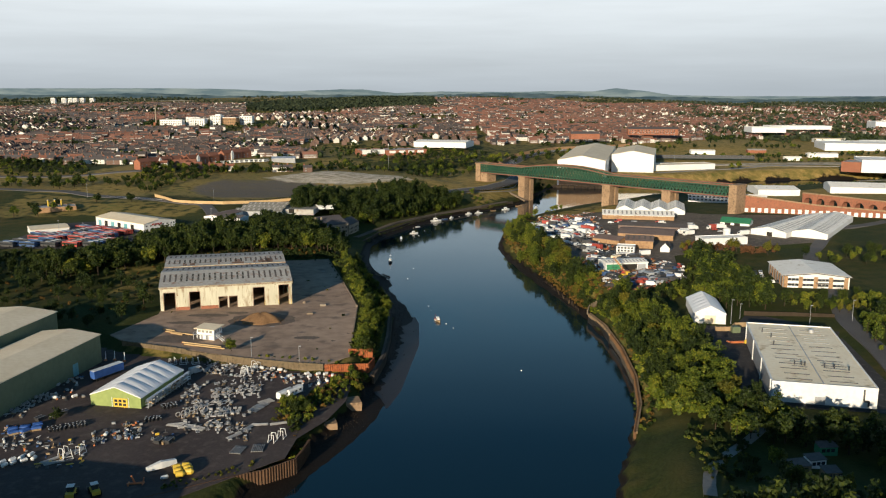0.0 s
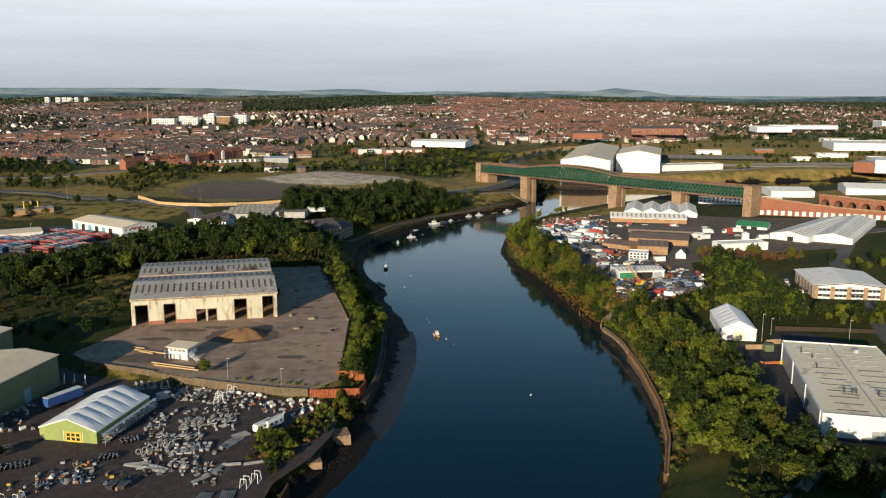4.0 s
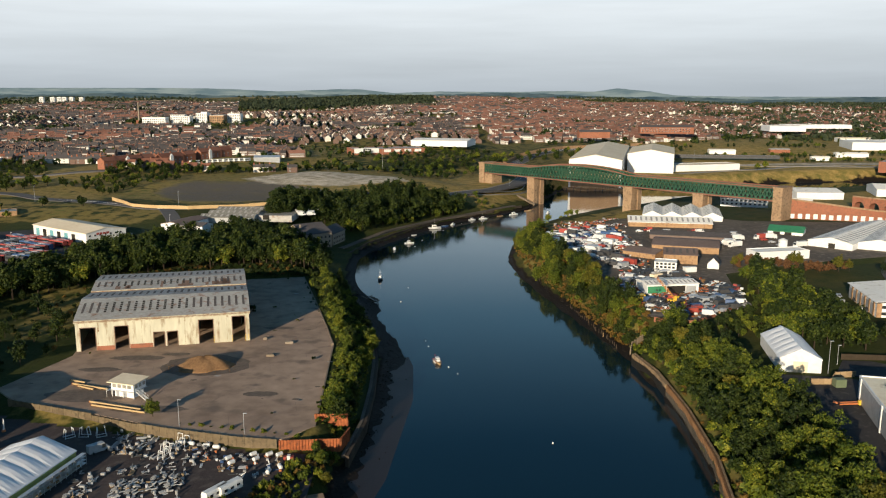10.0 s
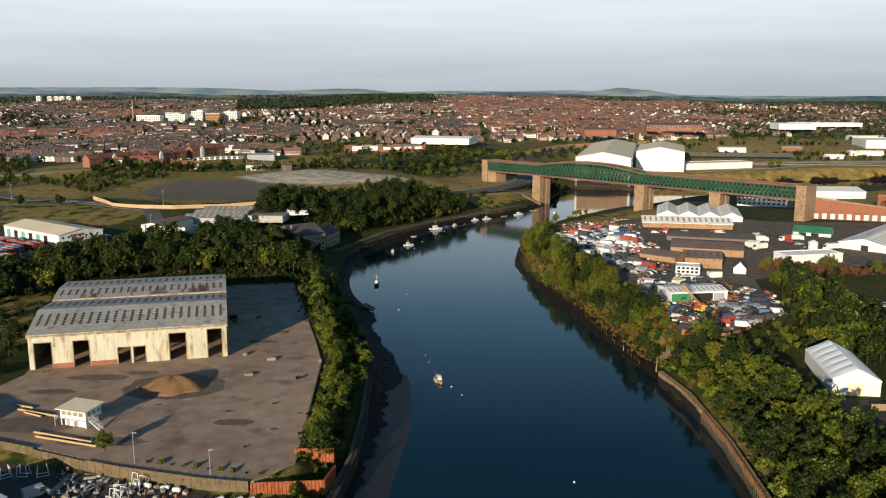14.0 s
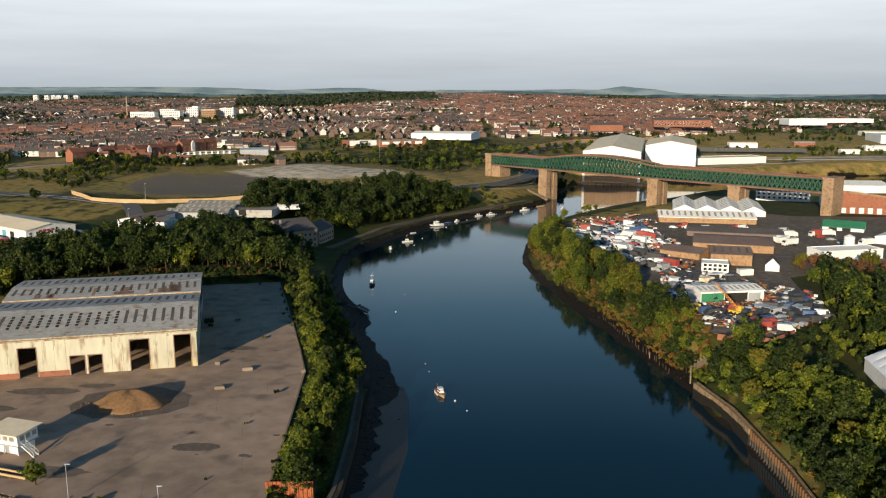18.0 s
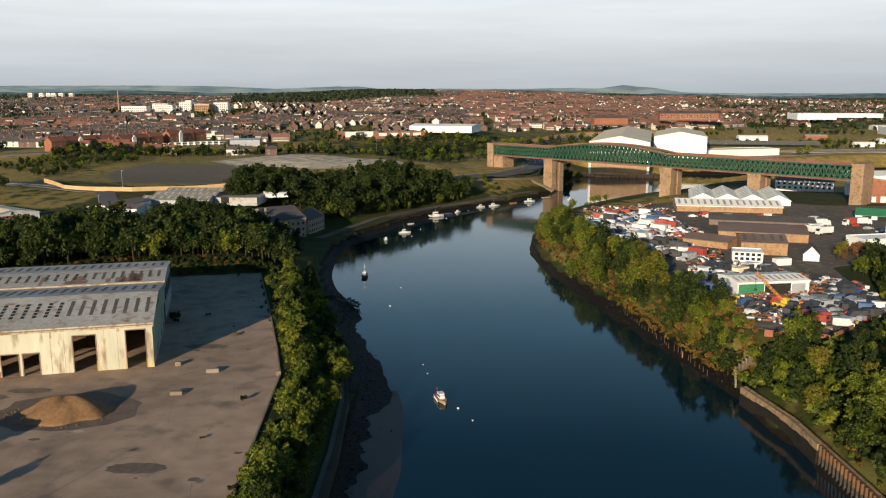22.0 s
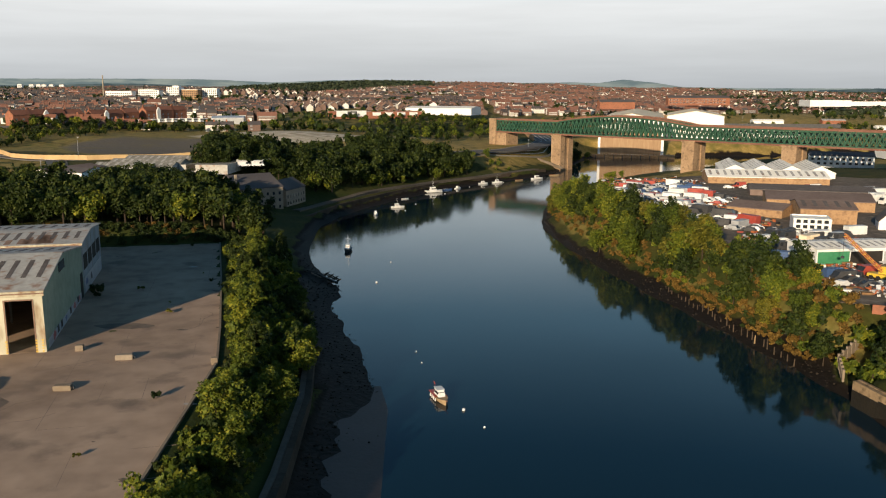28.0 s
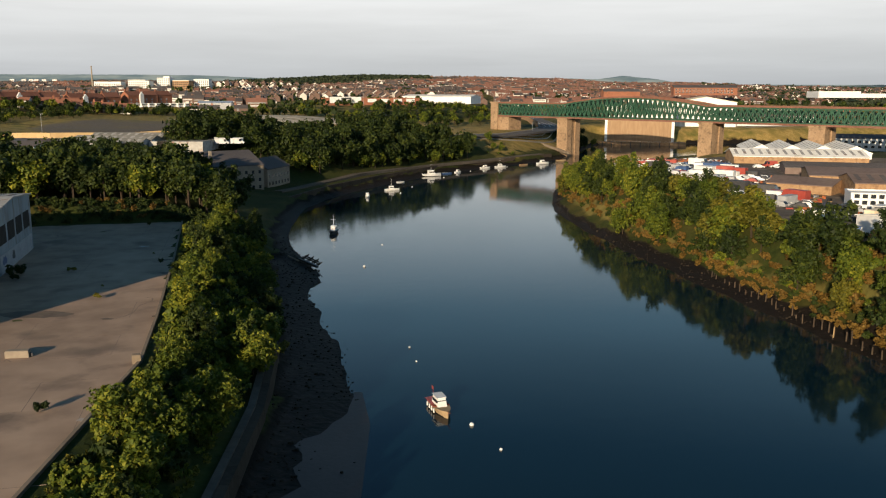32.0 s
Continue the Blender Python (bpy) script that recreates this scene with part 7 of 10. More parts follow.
# ---- viaducts ----
def viaduct():
    t = thing("brick_viaduct", "sloping red brick viaduct with white garage doors", "viaduct")
    pts = [(238.5, 646.0, 24.2), (290, 629.0, 18.4), (350, 604, 15.5), (420, 570, 13.5)]
    for a, b in zip(pts, pts[1:]):
        m, L = along(a, b, 0)
        k = Kit().loft([[(x, 0, 6), (x, 0, z), (x, 9, z), (x, 9, 6)] for x, z in ((0, a[2]), (L, b[2]))])
        part("wall", k, BRICK, t, at=m)
        part("parapet", Kit().loft([[(x, -0.25, z), (x, -0.25, z + 1.0), (x, 0.3, z + 1.0), (x, 0.3, z)] for x, z in ((0, a[2]), (L, b[2]))]), SANDSTONE, t, at=m)
        n = int(L / 4.9)
        for i in range(n):
            top = 3.4 if a[2] > 18 else 2.2
            if a[2] > 15:
                part("garage_door", Kit().box(1.2 + i * 4.9, 3.9 + i * 4.9, -0.12, 0.05, 11.4, 11.4 + top * (1 if i % 5 else 0.9)), WHITE_PAINT, t, "white closed garage door", at=m)
    k = Kit()
    t2 = thing("arched_viaduct", "red brick viaduct with dark round arches", "viaduct", along((306, 694), (334, 655), 0)[0])
    for i in range(8):
        x0, w, r = i * 11.0, 11.0, 3.6
        ring = [(x0, 4), (x0 + w / 2 - r, 4), (x0 + w / 2 - r, 13.5)]
        ring += [(x0 + w / 2 + r * math.cos(a), 13.5 + r * math.sin(a)) for a in [math.pi * (1 - j / 10) for j in range(1, 10)]]
        ring += [(x0 + w / 2 + r, 13.5), (x0 + w / 2 + r, 4), (x0 + w, 4), (x0 + w, 20.2), (x0, 20.2)]
        n = len(ring)
        kk = Kit().add([(x, 0, z) for x, z in ring] + [(x, 8, z) for x, z in ring], [tuple(range(n)), tuple(range(2 * n - 1, n - 1, -1))] + [((j + 1) % n, j, n + j, n + (j + 1) % n) for j in range(n)])
        part("arch_bay", kk, BRICK, t2)
    part("parapet", Kit().box(0, 88, -0.2, 0.3, 20.2, 21.2), SANDSTONE, t2)


viaduct()
building("pale_works", "pale long works with white roof beyond the viaduct", "works building", (300, 776), (338, 772), 40, 9.5, 13.5, 15.5, "x", WHITE_CLAD, WHITE_ROOF, 0.3)
building("pale_works", "low works with white pitched roof", "works building", (375, 790), (425, 775), 45, 10, 14.5, 17.5, "x", WHITE_CLAD, WHITE_ROOF, 0.3)
building("riverside_offices", "white three-storey riverside offices", "office building", (219, 728), (252, 716), 12, 9.6, 15.5, 17.5, "x", WHITE_CLAD, SLATE, 0.3, windows=[(1 + i * 3.4, 2.6 + i * 3.4, z, z + 1.3) for i in range(10) for z in (0.8, 3.4)])
building("white_terrace", "white gabled units beside the bridge tower", "works building", (247, 690), (270, 680), 14, 10.5, 17.5, 19.5, "x", WHITE_CLAD, WHITE_ROOF, 0.3)
building("brick_warehouse", "red brick end block of a large warehouse", "warehouse", (478, 985), (495, 972), 40, 12.5, 23, axis="f", wall=BRICK, roof=GREY_ROOF)
building("ribbed_warehouse", "large pale ribbed warehouse", "warehouse", (496, 972), (580, 945), 60, 12.5, 26, axis="f", wall=WHITE_CLAD, roof=WHITE_ROOF)
building("ribbed_warehouse", "large white warehouse on the skyline side", "warehouse", (577, 1245), (690, 1218), 80, 19, 29, axis="f", wall=WHITE_CLAD, roof=WHITE_ROOF)
building("ribbed_warehouse", "wide pale distribution warehouse", "warehouse", (650, 1650), (770, 1640), 40, 33, 38.5, axis="f", wall=WHITE_CLAD, roof=WHITE_ROOF)
building("ribbed_warehouse", "distant pale factory block", "warehouse", (560, 1500), (620, 1495), 50, 34, 42, axis="f", wall=WHITE_CLAD, roof=WHITE_ROOF)
building("ribbed_warehouse", "distant white factory block on the slope", "warehouse", (930, 1780), (1040, 1760), 60, 28, 42, axis="f", wall=WHITE_CLAD, roof=WHITE_ROOF)
building("brick_school", "long red brick block on the slope", "building", (300, 1340), (380, 1335), 16, 38, 46, 49, "x", BRICK, SLATE, 0.3, windows=[(2 + i * 4.4, 4.2 + i * 4.4, z, z + 1.6) for i in range(17) for z in (1.2, 4.6)])
building("brick_school", "red brick block with pale gable", "building", (200, 1290), (245, 1292), 16, 34, 41, 44, "x", BRICK, SLATE, 0.3)
for x, y, w, d, h, roof in ((360, 1195, 34, 14, 4.5, WHITE_ROOF), (450, 1215, 26, 12, 4.0, GREY_ROOF), (520, 1170, 40, 14, 5.0, WHITE_ROOF), (610, 1330, 50, 20, 6.0, GREY_ROOF), (700, 1380, 44, 22, 6.0, WHITE_ROOF), (640, 1420, 60, 18, 6.0, TAN_ROOF), (470, 1130, 22, 10, 4.0, WHITE_ROOF), (790, 1290, 50, 20, 6.0, WHITE_ROOF)):
    building("roadside_unit", "low pale trading unit among the fields", "works building", (x, y), (x + w, y - 0.12 * w), d, ground(x, y), ground(x, y) + h, ground(x, y) + h + 1.5, "x", WHITE_CLAD if roof is not GREY_ROOF else BRICK, roof, 0.3, group="trading units on the slope")
building("barge_shed", "long low dark quay shed", "shed", (270, 1128), (420, 1108), 10, 17.5, 20, axis="f", wall=DARK_STEEL, roof=GREY_ROOF)
building("plant_building", "pale plant building with roof stacks", "plant building", (-300, 600), (-276, 612), 16, 15.5, 21, axis="f", wall=TAN_BRICK, roof=GREY_ROOF)
for i in range(3):
    t = thing("flue_stack", "short yellow flue stack on the plant", "flue", Matrix.Translation((-296 + i * 4, 610 + i * 2, 20.9)))
    part("pipe", Kit().tube((0, 0, 0), (0, 0, 5), 0.6, 0.55, 10), YELLOW, t)
    part("collar", Kit().tube((0, 0, 4.6), (0, 0, 5.1), 0.75, 0.75, 10), GREY_PAINT, t)
building("steel_frame_shed", "open pale steel frames of an unfinished shed", "shed", (-194, 930), (-168, 934), 22, 27, 31, 32.5, "x", GREY_PAINT, STEEL, 0.2)
for i in range(11):
    x, y = -246 + i * 4.6, 897 + i * 3.0
    t = thing("parked_coach", "white parked coach in a row", "coach", Matrix.Translation((x, y, ground(x, y))) @ Matrix.Rotation(1.0, 4, "Z"), "white coaches in a row")
    part("body", Kit().box(-4, 4, -1.2, 1.2, 0.4, 3.2), WHITE_PAINT, t)
    part("window_band", Kit().box(-3.9, 3.9, -1.23, 1.23, 1.7, 2.5), GLASS, t)
    for sx in (-2.6, 2.6):
        for sy in (-1.1, 1.1):
            part("wheel", Kit().tube((sx, sy - 0.15, 0.5), (sx, sy + 0.15, 0.5), 0.5, 0.5, 10), BLACK, t)


# ---- vehicles ----
def car_meshes(paint, L=4.3, W=1.75, H=1.45, van=False):
    zs, hood = 0.72, 0.95
    k = Kit()
    if van:
        prof = [(-L / 2, 0.3), (-L / 2, H), (L / 2 - 1.3, H), (L / 2 - 0.55, 1.15), (L / 2, 0.95), (L / 2, 0.3)]
    else:
        prof = [(-L / 2, 0.28), (-L / 2 + 0.02, 0.78), (-L / 2 + 0.25, 0.92), (-L / 2 + 0.75, H - 0.04), (-0.1, H), (L / 2 - 1.75, H - 0.08), (L / 2 - 1.05, 0.93), (L / 2 - 0.12, 0.78), (L / 2, 0.5), (L / 2, 0.28)]
    k.loft([[(x, y * (0.86 if z > 1.0 else 1.0), z) for x, z in prof] for y in (-W / 2, W / 2)])
    g = Kit()
    if van:
        g.loft([[(x, y, z) for x, z in ((L / 2 - 1.32, H - 0.12), (L / 2 - 0.60, 1.22), (L / 2 - 0.52, 1.22), (L / 2 - 1.2, H - 0.12))] for y in (-W / 2 * 0.8, W / 2 * 0.8)])
        g.box(L / 2 - 2.0, L / 2 - 1.1, -W / 2 - 0.01, W / 2 + 0.01, 1.2, H - 0.25)
    else:
        g.loft([[(x, y * W / 2 * 0.885, z) for x, z in ((-L / 2 + 0.55, 0.98), (-L / 2 + 0.85, H - 0.14), (L / 2 - 1.85, H - 0.16), (L / 2 - 1.25, 0.98))] for y in (-1, 1)])
        g.loft([[(x, y * W / 2 * 0.76, z) for x, z in ((L / 2 - 1.72, H - 0.12), (L / 2 - 1.12, 0.97), (L / 2 - 1.06, 0.99), (L / 2 - 1.66, H - 0.1))] for y in (-1, 1)])
    return k.mesh("body", paint), g.mesh("glazing", GLASS)


def wheels(t, axles, half, r, w):
    """Tyred wheels on both sides of each axle, all on one mesh."""
    tyre = Kit().tube((0, -w, 0), (0, w, 0), r, r, 10).mesh("wheel", BLACK)
    for sx in axles:
        for sy in (-half, half):
            part("wheel", tyre, None, t, at=Matrix.Translation((sx, sy, r)))


class Fleet:
    def __init__(self):
        self.first = {}

    def put(self, kind, colour, x, y, z, turn, group):
        m = Matrix.Translation((x, y, z)) @ Matrix.Rotation(turn, 4, "Z")
        key = (kind, colour)
        if key in self.first:
            return copy_thing(self.first[key], m)
        paint = PAINTS[colour]
        if kind in ("car", "van"):
            van = kind == "van"
            L, W, H = (5.4, 2.0, 2.35) if van else (4.3, 1.75, 1.45)
            t = thing(kind, colour + (" panel van parked in the scrapyard" if van else " hatchback car parked in the scrapyard"), kind, m, group)
            body, glass = car_meshes(paint, L, W, H, van)
            part("body", body, None, t)
            part("glazing", glass, None, t)
            wheels(t, (-L * 0.31, L * 0.31), W / 2 - 0.08, 0.32, 0.11)
        elif kind == "lorry":
            t = thing("lorry", colour + " box lorry parked in the scrapyard", "lorry", m, group)
            part("cargo_box", Kit().box(-4.2, 1.6, -1.25, 1.25, 1.0, 3.6), paint, t)
            part("cab", Kit().loft([[(x, y, z) for x, z in ((1.8, 0.5), (1.8, 2.9), (3.1, 2.9), (3.6, 1.8), (3.7, 0.5))] for y in (-1.15, 1.15)]), WHITE_PAINT, t)
            part("windscreen", Kit().loft([[(x, y, z) for x, z in ((3.1, 2.75), (3.56, 1.85), (3.62, 1.87), (3.16, 2.78))] for y in (-1.0, 1.0)]), GLASS, t)
            part("chassis", Kit().box(-4.2, 3.3, -0.9, 0.9, 0.55, 0.98), DARK_STEEL, t)
            wheels(t, (-3.0, -1.8, 2.7), 1.0, 0.48, 0.18)
        elif kind == "bus":
            t = thing("bus", colour + " bus parked in the depot rows", "bus", m, group)
            part("body", Kit().loft([[(x, y, z) for y, z in ((-1.25, 0.35), (-1.27, 2.7), (-1.05, 3.1), (1.05, 3.1), (1.27, 2.7), (1.25, 0.35))] for x in (-5.5, 5.5)]), paint, t)
            part("window_band", Kit().box(-5.3, 5.3, -1.29, 1.29, 1.5, 2.45), GLASS, t)
            part("roof_pod", Kit().box(-2, 1.5, -0.7, 0.7, 3.1, 3.3), GREY_PAINT, t)
            wheels(t, (-3.2, 3.2), 1.12, 0.5, 0.16)
        self.first[key] = t
        return t


PAINTS = {"white": WHITE_PAINT, "grey": GREY_PAINT, "red": RED, "blue": BLUE, "black": DARK_STEEL, "silver": STEEL, "orange": ORANGE, "yellow": YELLOW, "green": GREEN_PAINT}
fleet = Fleet()


class Crowd:
    """The rest of the packed scrapyard vehicles, past counting, in one mesh."""

    def __init__(self):
        self.v, self.f, self.m = [], [], []
        self.slots = list(PAINTS) + ["glass"]

    def add(self, kind, colour, x, y, z, turn):
        L, W, H = {"car": (4.2, 1.75, 1.45), "van": (5.3, 2.0, 2.3), "lorry": (7.6, 2.4, 3.3)}[kind]
        c, s = math.cos(turn), math.sin(turn)
        if kind == "car":
            prof = [(-L / 2, 0.2), (-L / 2, 0.8), (-L / 2 + 0.7, H), (L / 2 - 1.7, H - 0.05), (L / 2 - 1.0, 0.92), (L / 2, 0.72), (L / 2, 0.2)]
        else:
            prof = [(-L / 2, 0.3), (-L / 2, H), (L / 2 - 1.5, H), (L / 2 - 1.2, H - 0.2), (L / 2 - 0.5, H * 0.5), (L / 2, H * 0.42), (L / 2, 0.3)]
        k, n = len(self.v), len(prof)
        for side in (-W / 2, W / 2):
            for px, pz in prof:
                w = side * (0.84 if pz > 1.2 and kind == "car" else 1.0)
                self.v.append((x + c * px - s * w, y + s * px + c * w, z + pz))
        self.f += [tuple(range(k, k + n)), tuple(range(k + 2 * n - 1, k + n - 1, -1))] + [(k + i, k + n + i, k + n + (i + 1) % n, k + (i + 1) % n) for i in range(n)]
        paint, glass = self.slots.index(colour), len(self.slots) - 1
        self.m += [paint, paint] + [glass if i in ((1, 3) if kind == "car" else (3,)) else paint for i in range(n)]

    def finish(self):
        me = bpy.data.meshes.new("packed_vehicles")
        me.from_pydata(self.v, [], self.f)
        for name in self.slots[:-1]:
            me.materials.append(PAINTS[name])
        me.materials.append(GLASS)
        me.polygons.foreach_set("material_index", np.array(self.m))
        tagged(new("packed_vehicles", me), "packed rows of scrapped cars, vans and lorries", "vehicles", kind="stuff")


crowd = Crowd()


def park(ring, dx, dy, turn, z, seed, kinds, colours, group, fill=0.9, wild=0.15, avoid=(), crowded=0.0):
    rng = random.Random(seed)
    cx, cy = sum(p[0] for p in ring) / len(ring), sum(p[1] for p in ring) / len(ring)
    c, s = math.cos(turn), math.sin(turn)
    for j in range(-40, 40):
        for i in range(-40, 40):
            u, v = i * dx + rng.uniform(-0.3, 0.3), j * dy + rng.uniform(-0.2, 0.2)
            x, y = cx + c * u - s * v, cy + s * u + c * v
            kind, colour, a, keep = rng.choice(kinds), rng.choice(colours), turn + rng.choice((0, math.pi)) + rng.gauss(0, wild), rng.random() < fill
            if crowded and rng.random() < crowded:
                if keep and inside(ring, np.array([x]), np.array([y]))[0] and not any(inside(q, np.array([x]), np.array([y]))[0] for q in avoid):
                    crowd.add(kind, colour, x, y, z, a)
                continue
            if keep and inside(ring, np.array([x]), np.array([y]))[0] and not any(inside(q, np.array([x]), np.array([y]))[0] for q in avoid):
                fleet.put(kind, colour, x, y, z, a, group)


park([(60, 566), (62, 544), (70, 513), (82, 494), (86, 472), (95, 474), (93, 500), (92, 530), (108, 540), (108, 592), (90, 598), (68, 580)], 5.2, 2.5, -0.7, 11.73, 31, ["car", "car", "car", "van", "car", "car", "car", "van", "car", "van", "lorry", "car"], ["white", "white", "white", "grey", "silver", "red", "grey", "blue", "black", "black"], "vehicles in the scrapyard", 0.93, crowded=0.72)
park([(82, 405), (90, 391), (98, 388), (122, 404), (130, 440), (118, 445), (113, 424), (98, 417), (84, 418)], 4.7, 2.3, 0.35, 11.73, 32, ["car", "car", "car", "van"], ["white", "silver", "black", "grey", "black", "black", "blue", "black", "grey", "red", "black"], "vehicles in the breaker's yard", 0.92, 0.35, avoid=([(90, 404), (98, 404), (98, 414), (90, 414)],), crowded=0.5)
park([(86, 440), (84, 462), (96, 470), (112, 466), (110, 446)], 5.0, 2.7, 0.6, 11.73, 33, ["car", "car", "van"], ["white", "silver", "grey", "black", "black"], "vehicles in the breaker's yard", 0.75, 0.3, crowded=0.4)
park([(-266, 510), (-240, 496), (-200, 512), (-203, 521), (-243, 545), (-262, 512)], 11.8, 3.5, -0.55, 15.43, 34, ["bus"], ["red", "blue", "black", "red", "black", "red"], "buses in the depot", 0.9, 0.02, avoid=([(-264, 512), (-240, 512), (-238, 548), (-264, 548)],))
park([(-264, 474), (-206, 474), (-200, 500), (-205, 510), (-258, 510)], 12.0, 3.8, -0.3, 15.43, 35, ["bus"], ["red", "blue", "black", "black", "red"], "buses in the depot", 0.85, 0.02)
park([(-190, 545), (-182, 540), (-180, 552), (-188, 556)], 4.6, 2.5, 1.2, 15.5, 36, ["car"], ["red", "red", "white"], "cars at the depot office")
park([(178, 400), (166, 402), (158, 412), (164, 428), (172, 430)], 5.2, 2.8, 1.2, 10.4, 37, ["car"], ["black", "silver", "white"], "cars at the office", 0.4)
park([(-93, 600), (-80, 606), (-80, 622), (-94, 618)], 5.6, 2.6, 0.3, 19.5, 38, ["van"], ["white"], "vans behind the works", 0.8)
park([(150, 530), (200, 520), (200, 560), (175, 575)], 7, 4, 0.2, 11.73, 39, ["car", "van", "lorry"], ["white", "grey", "red", "white"], "vehicles on the estate", 0.16)
park([(120, 585), (165, 577), (165, 590), (122, 596)], 7, 3.4, 0.2, 11.73, 40, ["car", "van"], ["white", "white", "red", "grey"], "vehicles by the factory", 0.5)


crowd.finish()


def scrap_litter():
    """Loose scrap, panels, tyres and engine parts between the vehicles, past counting."""
    rng = random.Random(55)
    mats = [RUST, DARK_STEEL, TIMBER, GREY_PAINT, WHITE_PAINT, BLACK, EARTH, RED]
    kits = [Kit() for _ in mats]
    rings = ([(60, 566), (62, 544), (70, 513), (82, 494), (86, 460), (112, 462), (104, 486), (112, 540), (112, 605), (90, 600)], [(78, 400), (96, 387), (122, 404), (132, 440), (110, 470), (84, 468), (76, 434)], [(66, 584), (92, 606), (116, 640), (150, 664), (120, 690), (96, 668), (74, 620)])
    n = 0
    while n < 2300:
        ring = rings[n % 3]
        x, y = rng.uniform(58, 152), rng.uniform(385, 692)
        if not inside(ring, np.array([x]), np.array([y]))[0]:
            continue
        n += 1
        z = max(ground(x, y), 11.73) if y < 625 else ground(x, y)
        k = kits[rng.choice((0, 0, 1, 1, 2, 3, 4, 4, 5, 6, 6, 7))]
        k.obox(x, y, z - 0.1, z + rng.uniform(0.15, 0.9), rng.uniform(0.4, 2.4), rng.uniform(0.3, 1.3), rng.uniform(0, 3.14))
    me = bpy.data.meshes.new("scrap_litter")
    v, f, m = [], [], []
    for i, k in enumerate(kits):
        f += [tuple(len(v) + j for j in q) for q in k.f]
        m += [i] * len(k.f)
        v += k.v
        me.materials.append(mats[i])
    me.from_pydata(v, [], f)
    me.polygons.foreach_set("material_index", np.array(m))
    tagged(new("scrap_litter", me), "loose scrap panels and parts strewn over the scrapyard", "scrap", kind="stuff")


scrap_litter()


def crane():
    t = thing("yard_crane", "yellow mobile crane with raised lattice jib", "crane", Matrix.Translation((94.5, 409.5, 11.73)) @ Matrix.Rotation(2.2, 4, "Z"))
    part("carrier", Kit().box(-3.5, 3.5, -1.2, 1.2, 0.7, 1.5), YELLOW, t)
    part("cab", Kit().loft([[(x, y, z) for x, z in ((-0.4, 1.5), (-0.4, 3.1), (1.0, 3.1), (1.5, 2.2), (1.5, 1.5))] for y in (-1.2, 0.2)]), YELLOW, t)
    part("counterweight", Kit().box(-3.2, -1.2, -1.2, 1.2, 1.5, 2.6), DARK_STEEL, t)
    a, b = Vector((0.5, 0.6, 2.2)), Vector((9.5, 0.6, 9.0))
    for dy in (-0.35, 0.35):
        for dz in (-0.3, 0.3):
            part("jib_chord", Kit().bar(a + Vector((0, dy, dz)), b + Vector((0, dy, dz)), 0.12), ORANGE, t)
    for i in range(10):
        p, q = a.lerp(b, i / 10), a.lerp(b, (i + 1) / 10)
        part("jib_brace", Kit().bar(p + Vector((0, -0.35, -0.3)), q + Vector((0, -0.35, 0.3)), 0.1).bar(p + Vector((0, 0.35, 0.3)), q + Vector((0, 0.35, -0.3)), 0.1), YELLOW, t)
    part("cable", Kit().tube(b, b - Vector((0, 0, 5)), 0.05, 0.05, 5), DARK_STEEL, t)
    part("hook", Kit().box(9.2, 9.8, 0.35, 0.85, 3.6, 4.1), DARK_STEEL, t)
    wheel = Kit().tube((0, -0.2, 0), (0, 0.2, 0), 0.55, 0.55, 10).mesh("wheel", BLACK)
    for sx in (-2.5, -1.0, 1.0, 2.5):
        for sy in (-1.15, 1.15):
            part("wheel", wheel, None, t, at=Matrix.Translation((sx, sy, 0.55)))


crane()


def container(x, y, z, turn, mat, colour, where, L=6.1):
    t = thing("shipping_container", colour + " steel shipping container " + where, "container", Matrix.Translation((x, y, z)) @ Matrix.Rotation(turn, 4, "Z"))
    part("shell", Kit().box(-L / 2, L / 2, -1.2, 1.2, 0.1, 2.55), mat, t)
    rib = Kit().box(-0.06, 0.06, -1.25, 1.25, 0.2, 2.5).mesh("rib", mat)
    for i in range(int(L / 0.6)):
        part("rib", rib, None, t, at=Matrix.Translation((-L / 2 + 0.3 + i * 0.6, 0, 0)))
    part("door_bars", Kit().bar((L / 2 + 0.03, -0.5, 0.3), (L / 2 + 0.03, -0.5, 2.4), 0.05).bar((L / 2 + 0.03, 0.5, 0.3), (L / 2 + 0.03, 0.5, 2.4), 0.05), STEEL, t)
    return t


for x, y, turn, mat, colour in ((79.5, 432, -0.6, BLUE, "blue"), (88.5, 481, 0.7, GREY_PAINT, "grey"), (98, 455, 0.6, TAN_ROOF, "tan"), (82, 446, 0.9, GREY_PAINT, "grey"), (104, 462, 0.3, WHITE_PAINT, "white"), (118, 470, 0.2, WHITE_PAINT, "white"),
                                (80, 415, 0.2, YELLOW, "yellow"), (77, 440, 1.0, ORANGE, "orange")):
    container(x, y, 11.73, turn, mat, colour, "in the breaker's yard")


